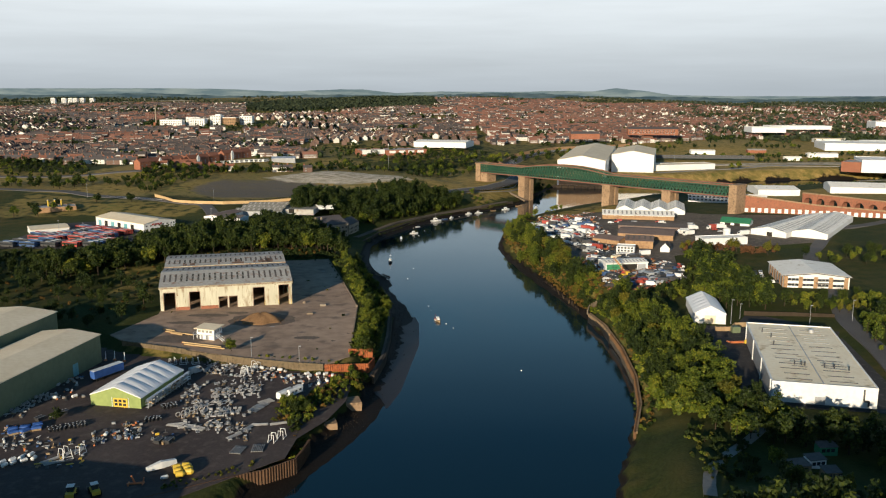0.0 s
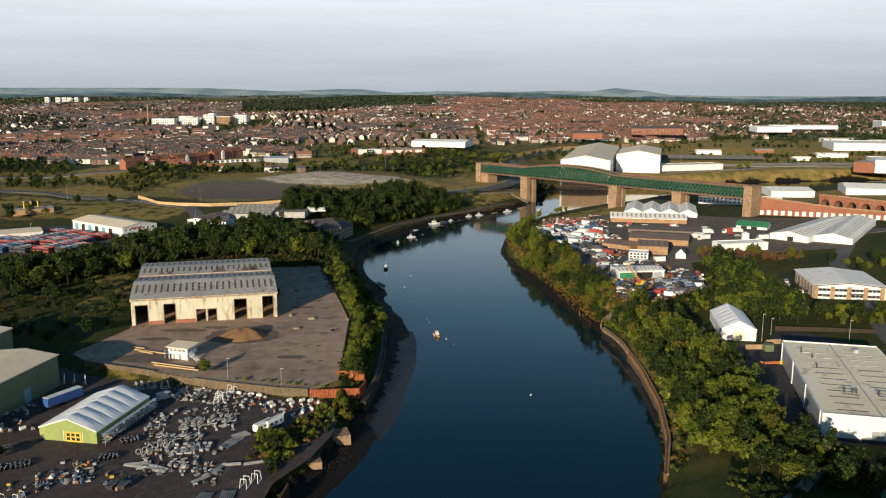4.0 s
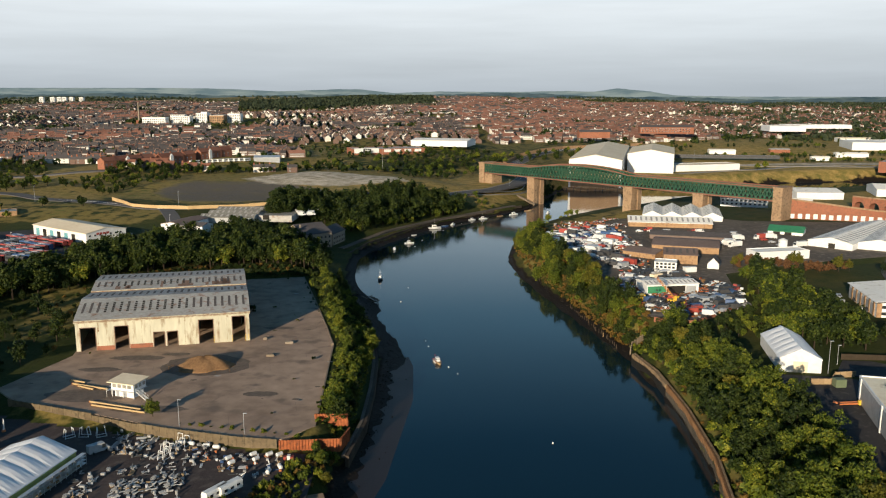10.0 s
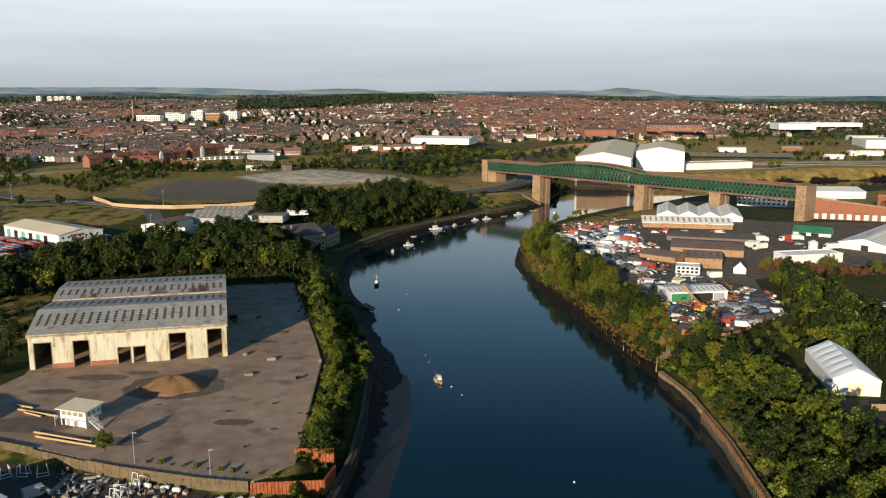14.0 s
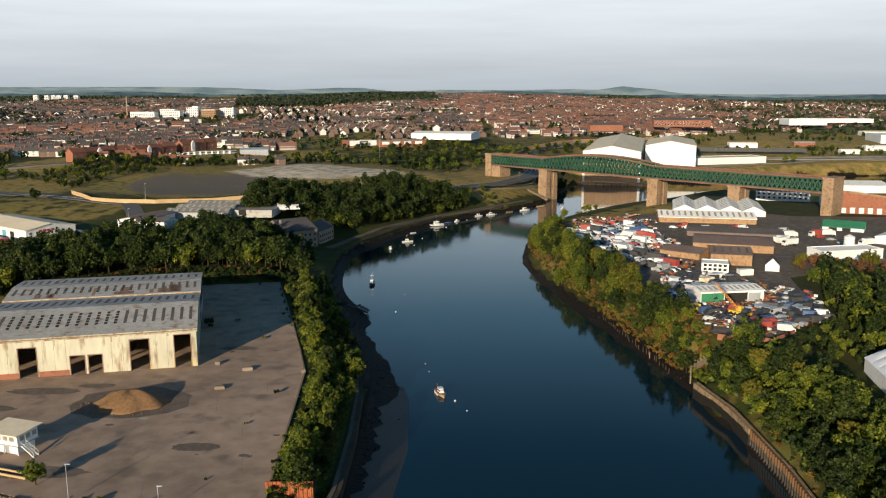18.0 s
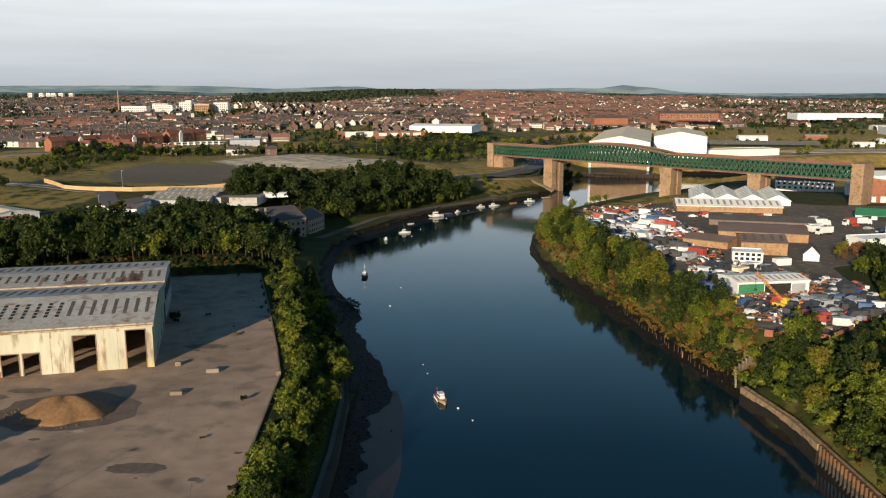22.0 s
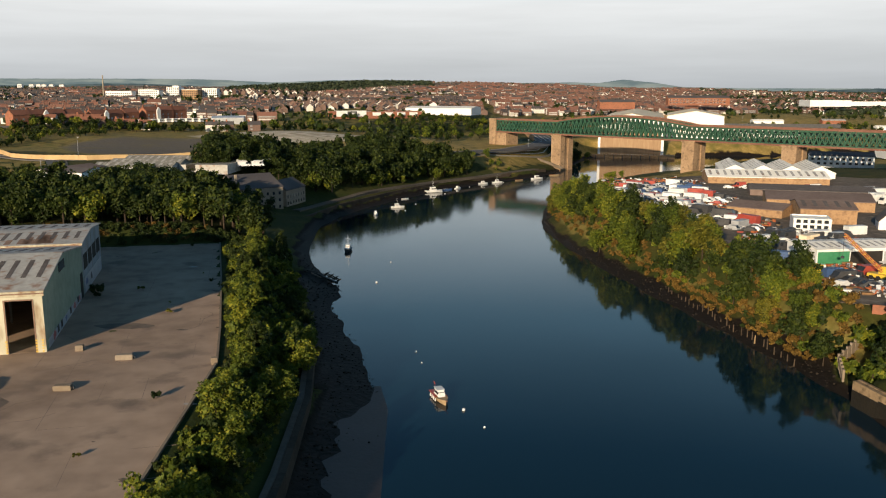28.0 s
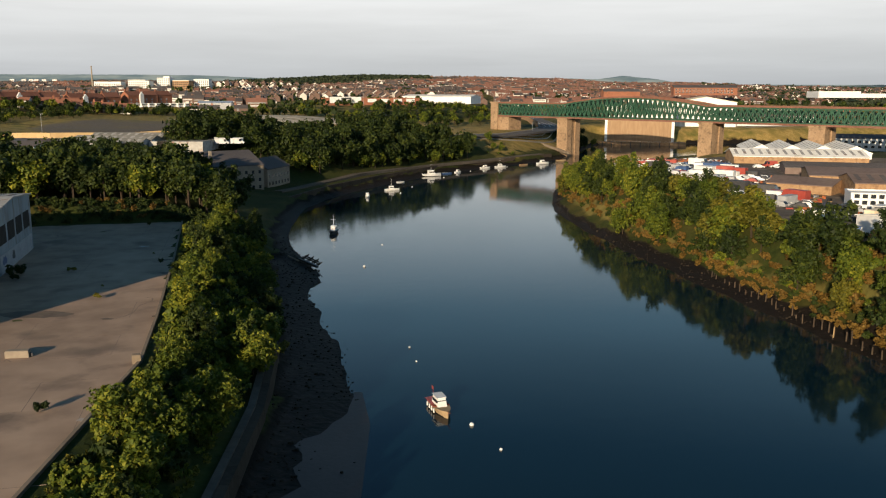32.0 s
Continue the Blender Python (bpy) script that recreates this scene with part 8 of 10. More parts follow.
def scrap_heap(x, y, z, r, h, seed, label, mats):
    rng = random.Random(seed)
    t = thing("scrap_heap", label, "scrap heap", Matrix.Translation((x, y, z)))
    for mi, mat in enumerate(mats):
        k = Kit()
        for _ in range(26):
            a, d = rng.uniform(0, 6.28), r * math.sqrt(rng.random())
            zz = h * (1 - d / r) * rng.uniform(0.3, 1.0)
            p = Vector((d * math.cos(a), d * math.sin(a), zz))
            q = Vector((rng.gauss(0, 1), rng.gauss(0, 1), rng.gauss(0, 0.4))).normalized() * rng.uniform(0.6, 1.8)
            k.bar(p - q / 2 + Vector((0, 0, 0.1)), p + q / 2 + Vector((0, 0, 0.1)), rng.uniform(0.15, 0.9), rng.uniform(0.1, 0.4))
        tagged(part("scrap", k, mat, t), kind="stuff")


for i, (x, y, r, h) in enumerate(((88, 400, 3.5, 1.8), (100, 412, 4, 2.2), (106, 420, 3.5, 1.8), (91, 420, 3, 1.5), (112, 432, 4, 2), (84, 455, 4, 1.6), (92, 462, 3.5, 1.5), (100, 442, 4, 1.7), (78, 560, 5, 1.5), (112, 610, 7, 1.5), (100, 618, 6, 1.2), (87, 409, 3, 1.4), (104, 399, 3.5, 1.5), (117, 415, 3.5, 1.6))):
    scrap_heap(x, y, 11.73, r, h, i, "heap of mixed scrap metal on dark ground", [(RUST, STEEL, DARK_STEEL), (DARK_STEEL, RUST, ORANGE), (STEEL, WHITE_PAINT, RUST)][i % 3])

# ---- boats, buoys and the shore ----
def hull(kit, L, W, H, z=-0.25):
    rings = []
    for i in range(9):
        u = i / 8
        w = W / 2 * (0.82 + 0.18 * math.sin(u * 2.2)) * (1 - max(0, u - 0.55) ** 2 / 0.2025) ** 0.8 if u < 0.999 else 0.02
        x = -L / 2 + L * u
        top = H * (0.86 + 0.25 * u * u)
        rings.append([(x, -w, z + top), (x, -w * 0.8, z + top * 0.35), (x, 0, z), (x, w * 0.8, z + top * 0.35), (x, w, z + top)])
    return kit.loft(rings)


def boat(x, y, turn, L, paint, cabin, label, mast=False, group=""):
    W, H = L * 0.34, L * 0.17
    t = thing("moored_boat", label, "boat", Matrix.Translation((x, y, 0)) @ Matrix.Rotation(turn, 4, "Z"), group)
    part("hull", hull(Kit(), L, W, H), paint, t)
    part("gunwale", Kit().loft([[(xx, sg * yy, H * 0.62 + 0.03 + (0.16 * L * 0.17 if xx > 0 else 0)) for sg, yy in ((-1, W * 0.5), (-1, W * 0.42), (1, W * 0.42), (1, W * 0.5))] for xx in (-L * 0.5, L * 0.1)]), RUST if paint is TIMBER else WHITE_PAINT, t)
    if cabin:
        c = part("cabin", Kit().loft([[(xx, yy, zz) for xx, yy in ((-L * 0.22, -W * 0.34), (L * 0.16, -W * 0.30), (L * 0.16, W * 0.30), (-L * 0.22, W * 0.34))] for zz in (H * 0.55, H * 0.7)] + [[(-L * 0.2, -W * 0.29, H * 1.75), (L * 0.08, -W * 0.25, H * 1.75), (L * 0.08, W * 0.25, H * 1.75), (-L * 0.2, W * 0.29, H * 1.75)]]), WHITE_PAINT, t)
        part("cabin_window", Kit().loft([[(xx, yy, zz) for xx, yy in ((-L * 0.17, -W * 0.345), (L * 0.11, -W * 0.30), (L * 0.11, W * 0.30), (-L * 0.17, W * 0.345))] for zz in (H * 1.1, H * 1.45)]), GLASS, c)
        part("cabin_roof", Kit().box(-L * 0.23, L * 0.1, -W * 0.32, W * 0.32, H * 1.75, H * 1.82), WHITE_PAINT, t)
    if mast:
        part("mast", Kit().tube((-L * 0.05, 0, H), (-L * 0.05, 0, H * 4.6), 0.06, 0.03, 6).tube((-L * 0.05, -0.8, H * 3.4), (-L * 0.05, 0.8, H * 3.4), 0.03, 0.03, 5), WHITE_PAINT, t)
    return t


b1 = boat(-2.4, 369.6, -1.25, 6.2, TIMBER, True, "varnished wooden cabin boat with white cabin on a mooring")
part("rubbing_strake", Kit().loft([[(xx, sg * yy, zz) for sg, yy, zz in ((-1, 1.09, 0.70), (-1, 1.09, 0.82), (1, 1.09, 0.82), (1, 1.09, 0.70))] for xx in (-3.0, 0.5)]), RED, b1, "red painted strake")
part("bowsprit", Kit().tube((2.8, 0, 0.75), (4.0, 0, 1.05), 0.06, 0.04, 6), RED, b1)
part("ensign", Kit().box(-3.0, -2.96, -0.02, 0.02, 0.7, 2.2).box(-3.6, -3.0, -0.01, 0.01, 1.7, 2.2), RED, b1)
for i in range(4):
    part("fender", Kit().tube((-1.8 + i * 0.9, -1.18, 0.15), (-1.8 + i * 0.9, -1.18, 0.7), 0.12, 0.1, 7), WHITE_PAINT, b1)
boat(-33.2, 504.5, -1.6, 7.0, DARK_STEEL, True, "black-hulled workboat with white wheelhouse and mast", True)
boat(-30.4, 588, -1.4, 5.2, WHITE_PAINT, True, "small white cabin cruiser on a mooring")
for i, (x, y, turn, L, paint, cab, label, mast) in enumerate((
        (-5.8, 669, 0.35, 9.5, WHITE_PAINT, True, "white fishing boat moored below the quay", True), (1.5, 680, 0.4, 5.5, BLUE, False, "open blue rowing boat on a mooring", False), (7.4, 687, 0.9, 5.0, WHITE_PAINT, True, "small white cruiser near the quay", False),
        (17.1, 726, 0.3, 4.6, RED, False, "open red rowing boat near the quay", False), (22.6, 710, 0.5, 6.0, WHITE_PAINT, True, "white cabin boat in the moorings", False), (31.2, 716, 0.4, 6.5, WHITE_PAINT, True, "white cruiser in the moorings", True),
        (45.4, 730, 0.5, 5.5, TIMBER, False, "brown open boat in the moorings", False), (57, 737, 0.5, 8.0, WHITE_PAINT, True, "large white cruiser by the bridge", False), (70.8, 760, 0.3, 6.5, TIMBER, False, "tan open boat by the bridge pier", False),
        (-19.8, 641, 0.6, 4.2, WHITE_PAINT, False, "small white dinghy on a mooring", False), (-22, 610, 0.2, 6.2, WHITE_PAINT, True, "white boat with a short mast", True), (26, 721, 0.6, 4.0, GREY_PAINT, False, "grey dinghy in the moorings", False), (86, 748, 0.9, 5.0, WHITE_PAINT, True, "white boat moored below the truss", False))):
    boat(x, y, turn, L, paint, cab, label, mast, "boats in the moorings")


def buoy(x, y, r, mat, label):
    t = thing("mooring_buoy", label, "buoy", Matrix.Translation((x, y, 0)), "mooring buoys")
    rings = [[(r * math.sin(a) * math.cos(b), r * math.sin(a) * math.sin(b), r * 0.35 - r * math.cos(a)) for b in [2 * math.pi * j / 12 for j in range(12)]] for a in [math.pi * (i + 0.3) / 8 for i in range(8)]]
    part("float", Kit().loft(rings), mat, t, smooth=True)
    part("ring", Kit().tube((0, 0, r * 1.2), (0, 0, r * 1.55), 0.05, 0.05, 6), DARK_STEEL, t)


for x, y, r in ((1.5, 364.6, 0.30), (4.6, 357.5, 0.2), (-7.3, 396, 0.2), (-20.1, 458, 0.32), (-17.8, 486, 0.2), (-6.0, 389, 0.16), (30, 300, 0.3), (0, 662, 0.3), (35, 719, 0.3), (14, 694, 0.25), (-18, 600, 0.28), (-14, 622, 0.28)):
    buoy(x, y, r, WHITE_PAINT, "small white mooring buoy on the water")


def wreck():
    t = thing("wrecked_hull", "dark rotting timber wreck lying on the mud", "wreck", Matrix.Translation((-33.5, 459, 0.4)) @ Matrix.Rotation(-1.05, 4, "Z"))
    part("keel", Kit().bar((-6, 0, 0.2), (6, 0, 0.5), 0.5, 0.5), DARK_STEEL, t)
    for i in range(11):
        x = -5.4 + i * 1.05
        part("rib", Kit().bar((x, 0, 0.3), (x + 0.2, 1.5, 1.0 + 0.4 * (i % 3)), 0.18).bar((x, 0, 0.3), (x - 0.1, -1.3, 0.7 + 0.3 * (i % 2)), 0.18), BARK, t)
    for y, z in ((1.0, 0.7), (1.35, 1.0), (-1.0, 0.6)):
        part("plank", Kit().bar((-5.5, y, z), (4.5, y * 0.8, z + 0.2), 0.12, 0.3), BARK, t)
    part("bleached_spar", Kit().tube((-7.5, -2.2, 0.9), (-2.0, -1.6, 0.7), 0.22, 0.16, 7), COPING, t, "pale bleached spar")


wreck()


def shore_stones():
    rng = random.Random(12)
    k = Kit()
    n = 0
    while n < 2600:
        side = rng.random()
        if side < 0.55:
            y = rng.uniform(270, 500)
            x = rng.uniform(-46, -10)
        elif side < 0.9:
            y = rng.uniform(370, 600)
            x = rng.uniform(36, 76)
        else:
            y = rng.uniform(225, 275)
            x = rng.uniform(-36, -17)
        z = ground(x, y)
        if -0.25 < z < 1.7 and not (x < 0 and y < 372 and z < 0.62 and rng.random() < 0.96):
            r = rng.uniform(0.10, 0.34) * (0.6 + 0.8 * rng.random() ** 3)
            ring = [(x + r * math.cos(a) * rng.uniform(0.7, 1.2), y + r * math.sin(a) * rng.uniform(0.7, 1.2)) for a in (0.2, 1.3, 2.5, 3.6, 4.9)]
            top = z + r * rng.uniform(0.4, 0.9)
            k.add([(p[0], p[1], z - 0.15) for p in ring] + [(x + (p[0] - x) * 0.6, y + (p[1] - y) * 0.6, top) for p in ring], [tuple(range(5, 10))] + [(i, (i + 1) % 5, 5 + (i + 1) % 5, 5 + i) for i in range(5)])
            n += 1
    tagged(new("shore_stones", k.mesh("shore_stones", SHORE)), "dark weedy stones scattered over the foreshore", "stones", kind="stuff")


def mud_flat():
    """The smooth wet flat outside the weedy stones, down to the water's edge."""
    k = Kit()
    n = 60
    for i in range(n + 1):
        y = 262 + (376 - 262) * i / n
        xs = [a[0] + (b[0] - a[0]) * (y - a[1]) / (b[1] - a[1]) for a, b in zip(WEST_BANK, WEST_BANK[1:]) if a[1] <= y < b[1]]
        taper = float(smooth01((376 - y) / 22)) * float(smooth01((y - 262) / 14))
        inner = xs[0] - 0.3 - (6.3 + 0.8 * math.sin(y * 0.9) + 0.7 * math.sin(y * 0.37 + 1)) * taper
        for j in range(5):
            x = inner + (xs[0] + 0.9 - inner) * j / 4
            k.v.append((x, y, max(ground(x, y), -0.02) + 0.07 - 0.012 * j))
        if i:
            k.f += [(5 * (i - 1) + j, 5 * (i - 1) + j + 1, 5 * i + j + 1, 5 * i + j) for j in range(4)]
    return solid("mud_flat", k, FLAT_MUD, "smooth wet purple-brown mud flat beside the river", "mud", smooth=True)


FLAT_MUD = material("wet_mud_flat", (0.012, 0.008, 0.0075), (0.025, 0.018, 0.017), rough=0.55, fine=1.4, coarse=0.12, bump=0.12)
mud_flat()
SHORE = material("weedy_stone", (0.010, 0.008, 0.006), (0.048, 0.036, 0.024), fine=2.0, coarse=0.3, island=0.6)
shore_stones()


WET_TIMBER = material("wet_dark_timber", (0.03, 0.022, 0.015), (0.085, 0.062, 0.042), rough=0.7, fine=3.0, coarse=0.4, bump=0.3)


def posts():
    rng = random.Random(3)
    t = thing("timber_piles", "row of dark and bleached timber piles along the shore", "timber piles")
    for i in range(26):
        u = i / 25 + rng.uniform(-0.012, 0.012)
        x, y = 56 + u * 12.5 + rng.uniform(-0.5, 0.5), 443 - u * 56
        x = 64.7 - (y - 395) * 0.155 + rng.uniform(-0.4, 0.4)
        h = rng.uniform(1.2, 2.3) if y < 408 else rng.uniform(0.7, 1.8)
        part("pile", Kit().tube((0, 0, -1.0), (rng.uniform(-0.15, 0.15), rng.uniform(-0.1, 0.1), h), 0.16, 0.12, 7), TIMBER if y < 420 and i % 9 == 1 else WET_TIMBER, t, at=Matrix.Translation((x, y, max(ground(x, y), -0.2))))


posts()

# ---- concrete yard ----
def earth_pile():
    k = Kit()
    rng = random.Random(8)
    rings = []
    n = 40
    for s, h in ((1.0, -0.1), (0.9, 0.42), (0.75, 1.2), (0.58, 2.1), (0.42, 2.8), (0.25, 3.3), (0.08, 3.45)):
        ring = []
        for i in range(n):
            a = 2 * math.pi * i / n
            r = s * (1 + 0.10 * math.sin(3 * a + 1) + 0.06 * math.sin(7 * a + 5 * s))
            ring.append((9.4 * r * math.cos(a), 6.6 * r * math.sin(a), h * (1 + 0.12 * math.sin(2 * a + 3 * s)) + rng.uniform(-0.06, 0.06)))
        rings.append(ring)
    t = thing("earth_mound", "large heap of loose brown earth on the concrete", "earth heap", Matrix.Translation((-79, 343, 7.72)))
    part("mound", k.loft(rings), EARTH, t, smooth=True)
    k = Kit()
    for _ in range(90):
        a, d = rng.uniform(0, 6.28), rng.uniform(0.9, 1.35)
        x, y, r = 9.4 * d * math.cos(a), 6.6 * d * math.sin(a), rng.uniform(0.05, 0.16)
        k.obox(x, y, 0, r, 2 * r, 1.6 * r, rng.uniform(0, 3))
    tagged(part("clods", k, EARTH, t), kind="stuff")


earth_pile()
for x, y, turn, L, W, H, mat in ((-65.2, 372.9, 0.2, 1.3, 1.1, 1.0, COPING), (-55.6, 368.1, 0.15, 2.8, 1.1, 0.9, STONE), (-59.4, 353.6, 0.1, 2.6, 1.2, 0.8, COPING), (-39.9, 365.8, 0.4, 1.0, 1.0, 1.1, COPING), (-52.0, 421, 0.5, 1.2, 0.8, 0.6, GREY_PAINT)):
    t = thing("concrete_block", "worn rectangular block lying on the yard", "block", Matrix.Translation((x, y, 7.72)) @ Matrix.Rotation(turn, 4, "Z"))
    part("body", Kit().loft([[(-L / 2, -W / 2, 0), (L / 2, -W / 2, 0), (L / 2, W / 2, 0), (-L / 2, W / 2, 0)], [(-L / 2, -W / 2, H * 0.85), (L / 2, -W / 2, H * 0.85), (L / 2, W / 2, H * 0.85), (-L / 2, W / 2, H * 0.85)], [(-L / 2 + 0.1, -W / 2 + 0.1, H), (L / 2 - 0.1, -W / 2 + 0.1, H), (L / 2 - 0.1, W / 2 - 0.1, H), (-L / 2 + 0.1, W / 2 - 0.1, H)]]), mat, t)
    if L > 2:
        part("lifting_lug", Kit().box(L / 2, L / 2 + 0.35, -0.2, 0.2, 0.1, 0.5), DARK_STEEL, t)
for p, q in (((-114.6, 326), (-101.5, 321.0)), ((-116.5, 329), (-111, 327)), ((-101.4, 308.4), (-84, 302.6)), ((-103, 311), (-86, 305)), ((-112, 324), (-106, 321))):
    m, L = along(p, q, 7.9)
    t = thing("pipe_length", "long rusty tan pipe lying by the cabin", "pipe", m)
    part("pipe", Kit().tube((0, 0, 0.15), (L, 0, 0.15), 0.28, 0.28, 10), PALE_TIMBER, t)
    part("flange", Kit().tube((0, 0, 0.15), (0.15, 0, 0.15), 0.36, 0.36, 10), RUST, t)
    for u in (0.2, 0.8):
        part("chock", Kit().box(L * u - 0.15, L * u + 0.15, -0.5, 0.5, -0.2, 0.0), TIMBER, t)
# cabin steps
t = thing("cabin_steps", "white steel steps up to the cabin", "steps", Matrix.Translation((-90.4, 314.4, 7.72)) @ Matrix.Rotation(-0.32, 4, "Z"))
for i in range(9):
    part("tread", Kit().box(0.3 + i * 0.32, 0.62 + i * 0.32, -0.6, 0.6, 2.1 - i * 0.24, 2.16 - i * 0.24), WHITE_PAINT, t)
for y in (-0.65, 0.65):
    part("stringer", Kit().bar((0.2, y, 2.2), (3.4, y, 0.0), 0.1, 0.22), WHITE_PAINT, t)
    part("handrail", Kit().bar((0.2, y, 3.1), (3.4, y, 1.0), 0.07), WHITE_PAINT, t)
    for i in range(4):
        part("baluster", Kit().bar((0.3 + i * 1.0, y, 2.1 - i * 0.69), (0.3 + i * 1.0, y, 3.05 - i * 0.66), 0.06), WHITE_PAINT, t)


def yard_marks():
    """Joints, patches and weeds of the concrete."""
    rng = random.Random(21)
    ring = SLAB
    t = concrete_yard
    lines = Kit()
    d, n = Vector((0.973, 0.229)), Vector((-0.229, 0.973))
    o = Vector((-70.5, 372.0))
    for i in range(-9, 14):
        for j in range(-9, 14):
            c = o + d * i * 6.2 + n * j * 9.0
            for a, L in ((d, 6.2), (n, 9.0)):
                mid = c + a * L / 2
                if inside(ring, np.array([mid.x]), np.array([mid.y]))[0] and inside(ring, np.array([c.x]), np.array([c.y]))[0] and rng.random() < 0.34:
                    lines.bar((c.x, c.y, 7.702), (c.x + a.x * L, c.y + a.y * L, 7.702), rng.uniform(0.03, 0.07), 0.05)
    tagged(part("joints", lines, JOINT, t, "dark joints in the concrete"), kind="stuff")
    seams = Kit()
    for _ in range(16):
        p = Vector((rng.uniform(-118, -44), rng.uniform(312, 440)))
        a = rng.uniform(0, 6.28)
        for _ in range(rng.randint(4, 10)):
            q = p + Vector((math.cos(a), math.sin(a))) * rng.uniform(1.0, 2.4)
            if inside(ring, np.array([q.x]), np.array([q.y]))[0]:
                seams.bar((p.x, p.y, 7.702), (q.x, q.y, 7.702), rng.uniform(0.05, 0.16), 0.054)
            p, a = q, a + rng.gauss(0, 0.5)
    tagged(part("cracks", seams, JOINT, t, "wandering cracks in the concrete"), kind="stuff")
    # broad brown patches darker than the slab, by the heap, cabin and shed
    for x, y, r1, r2 in ((-79, 344, 15.0, 11.0), (-104, 352, 9.5, 2.6), (-112, 340, 7.0, 2.2), (-106, 317, 13.0, 5.5), (-84, 306, 11.0, 3.0), (-63, 388, 6.0, 2.0), (-92, 356, 5.0, 1.6), (-55, 318, 5.5, 2.2)):
        pts = [(x + r1 * rng.uniform(0.86, 1.08) * math.cos(a), y + r2 * rng.uniform(0.86, 1.08) * math.sin(a)) for a in [2 * math.pi * q / 26 for q in range(26)]]
        part("stain_patch", Kit().prism(pts, 7.66, 7.7245), DARK_SLAB, t, "dark brown patch on the concrete")
    for i in range(44):
        x, y = rng.uniform(-140, -36), rng.uniform(295, 470)
        if not inside(ring, np.array([x]), np.array([y]))[0]:
            continue
        r = rng.uniform(0.3, 1.6)
        pts = [(x + r * rng.uniform(0.5, 1.2) * math.cos(a), y + r * 0.55 * rng.uniform(0.5, 1.2) * math.sin(a)) for a in [2 * math.pi * q / 11 for q in range(11)]]
        part("stain_patch", Kit().prism(pts, 7.68, 7.727 + 0.0003 * (i % 9)), rng.choice((STAIN, STAIN, STAIN_PALE, MOSS)) if r < 1.4 else DARK_SLAB, t)


JOINT = material("dark_joint", (0.17, 0.128, 0.095), (0.25, 0.19, 0.145), fine=3.0)
DARK_SLAB = material("darker_concrete", (0.105, 0.082, 0.064), (0.20, 0.155, 0.12), fine=0.9, coarse=0.25)
STAIN = material("brown_stain", (0.10, 0.075, 0.055), (0.19, 0.15, 0.115), fine=1.2, coarse=0.2)
STAIN_PALE = material("pale_patch", (0.33, 0.29, 0.25), (0.46, 0.41, 0.36), fine=1.2, coarse=0.2)
MOSS = material("low_weeds", (0.04, 0.05, 0.016), (0.10, 0.10, 0.035), fine=3.0, coarse=0.3, bump=0.8)
yard_marks()
for i, (x, y) in enumerate(((-60.1, 405.9), (-56.9, 426), (-57.7, 397.3), (-48.5, 302.5), (-47, 330), (-44, 350), (-61.1, 434.6), (-75, 472), (-70.4, 417.5), (-128, 362), (-122, 356), (-41, 380), (-47, 400), (-36.5, 310), (-37, 322))):
    plants.put("bush_b" if i % 2 else "bush_c", x, y, 0.25 + 0.15 * (i % 3), z=7.7)
for x, y, size in ((-79.0, 414.0, 0.95), (-79.8, 417.0, 0.7), (-77.9, 411.2, 0.5)):
    plants.put("bush_b", x, y, size, z=7.7)
wall_run("slab_kerb", "low broken kerb along the yard edge", "kerb", [(-68.2, 476.6), (-55.3, 429), (-44.5, 387), (-39.5, 366), (-35.4, 300)], 7.7, 0.35, 0.4, 5.0, COPING, "kerbstone")

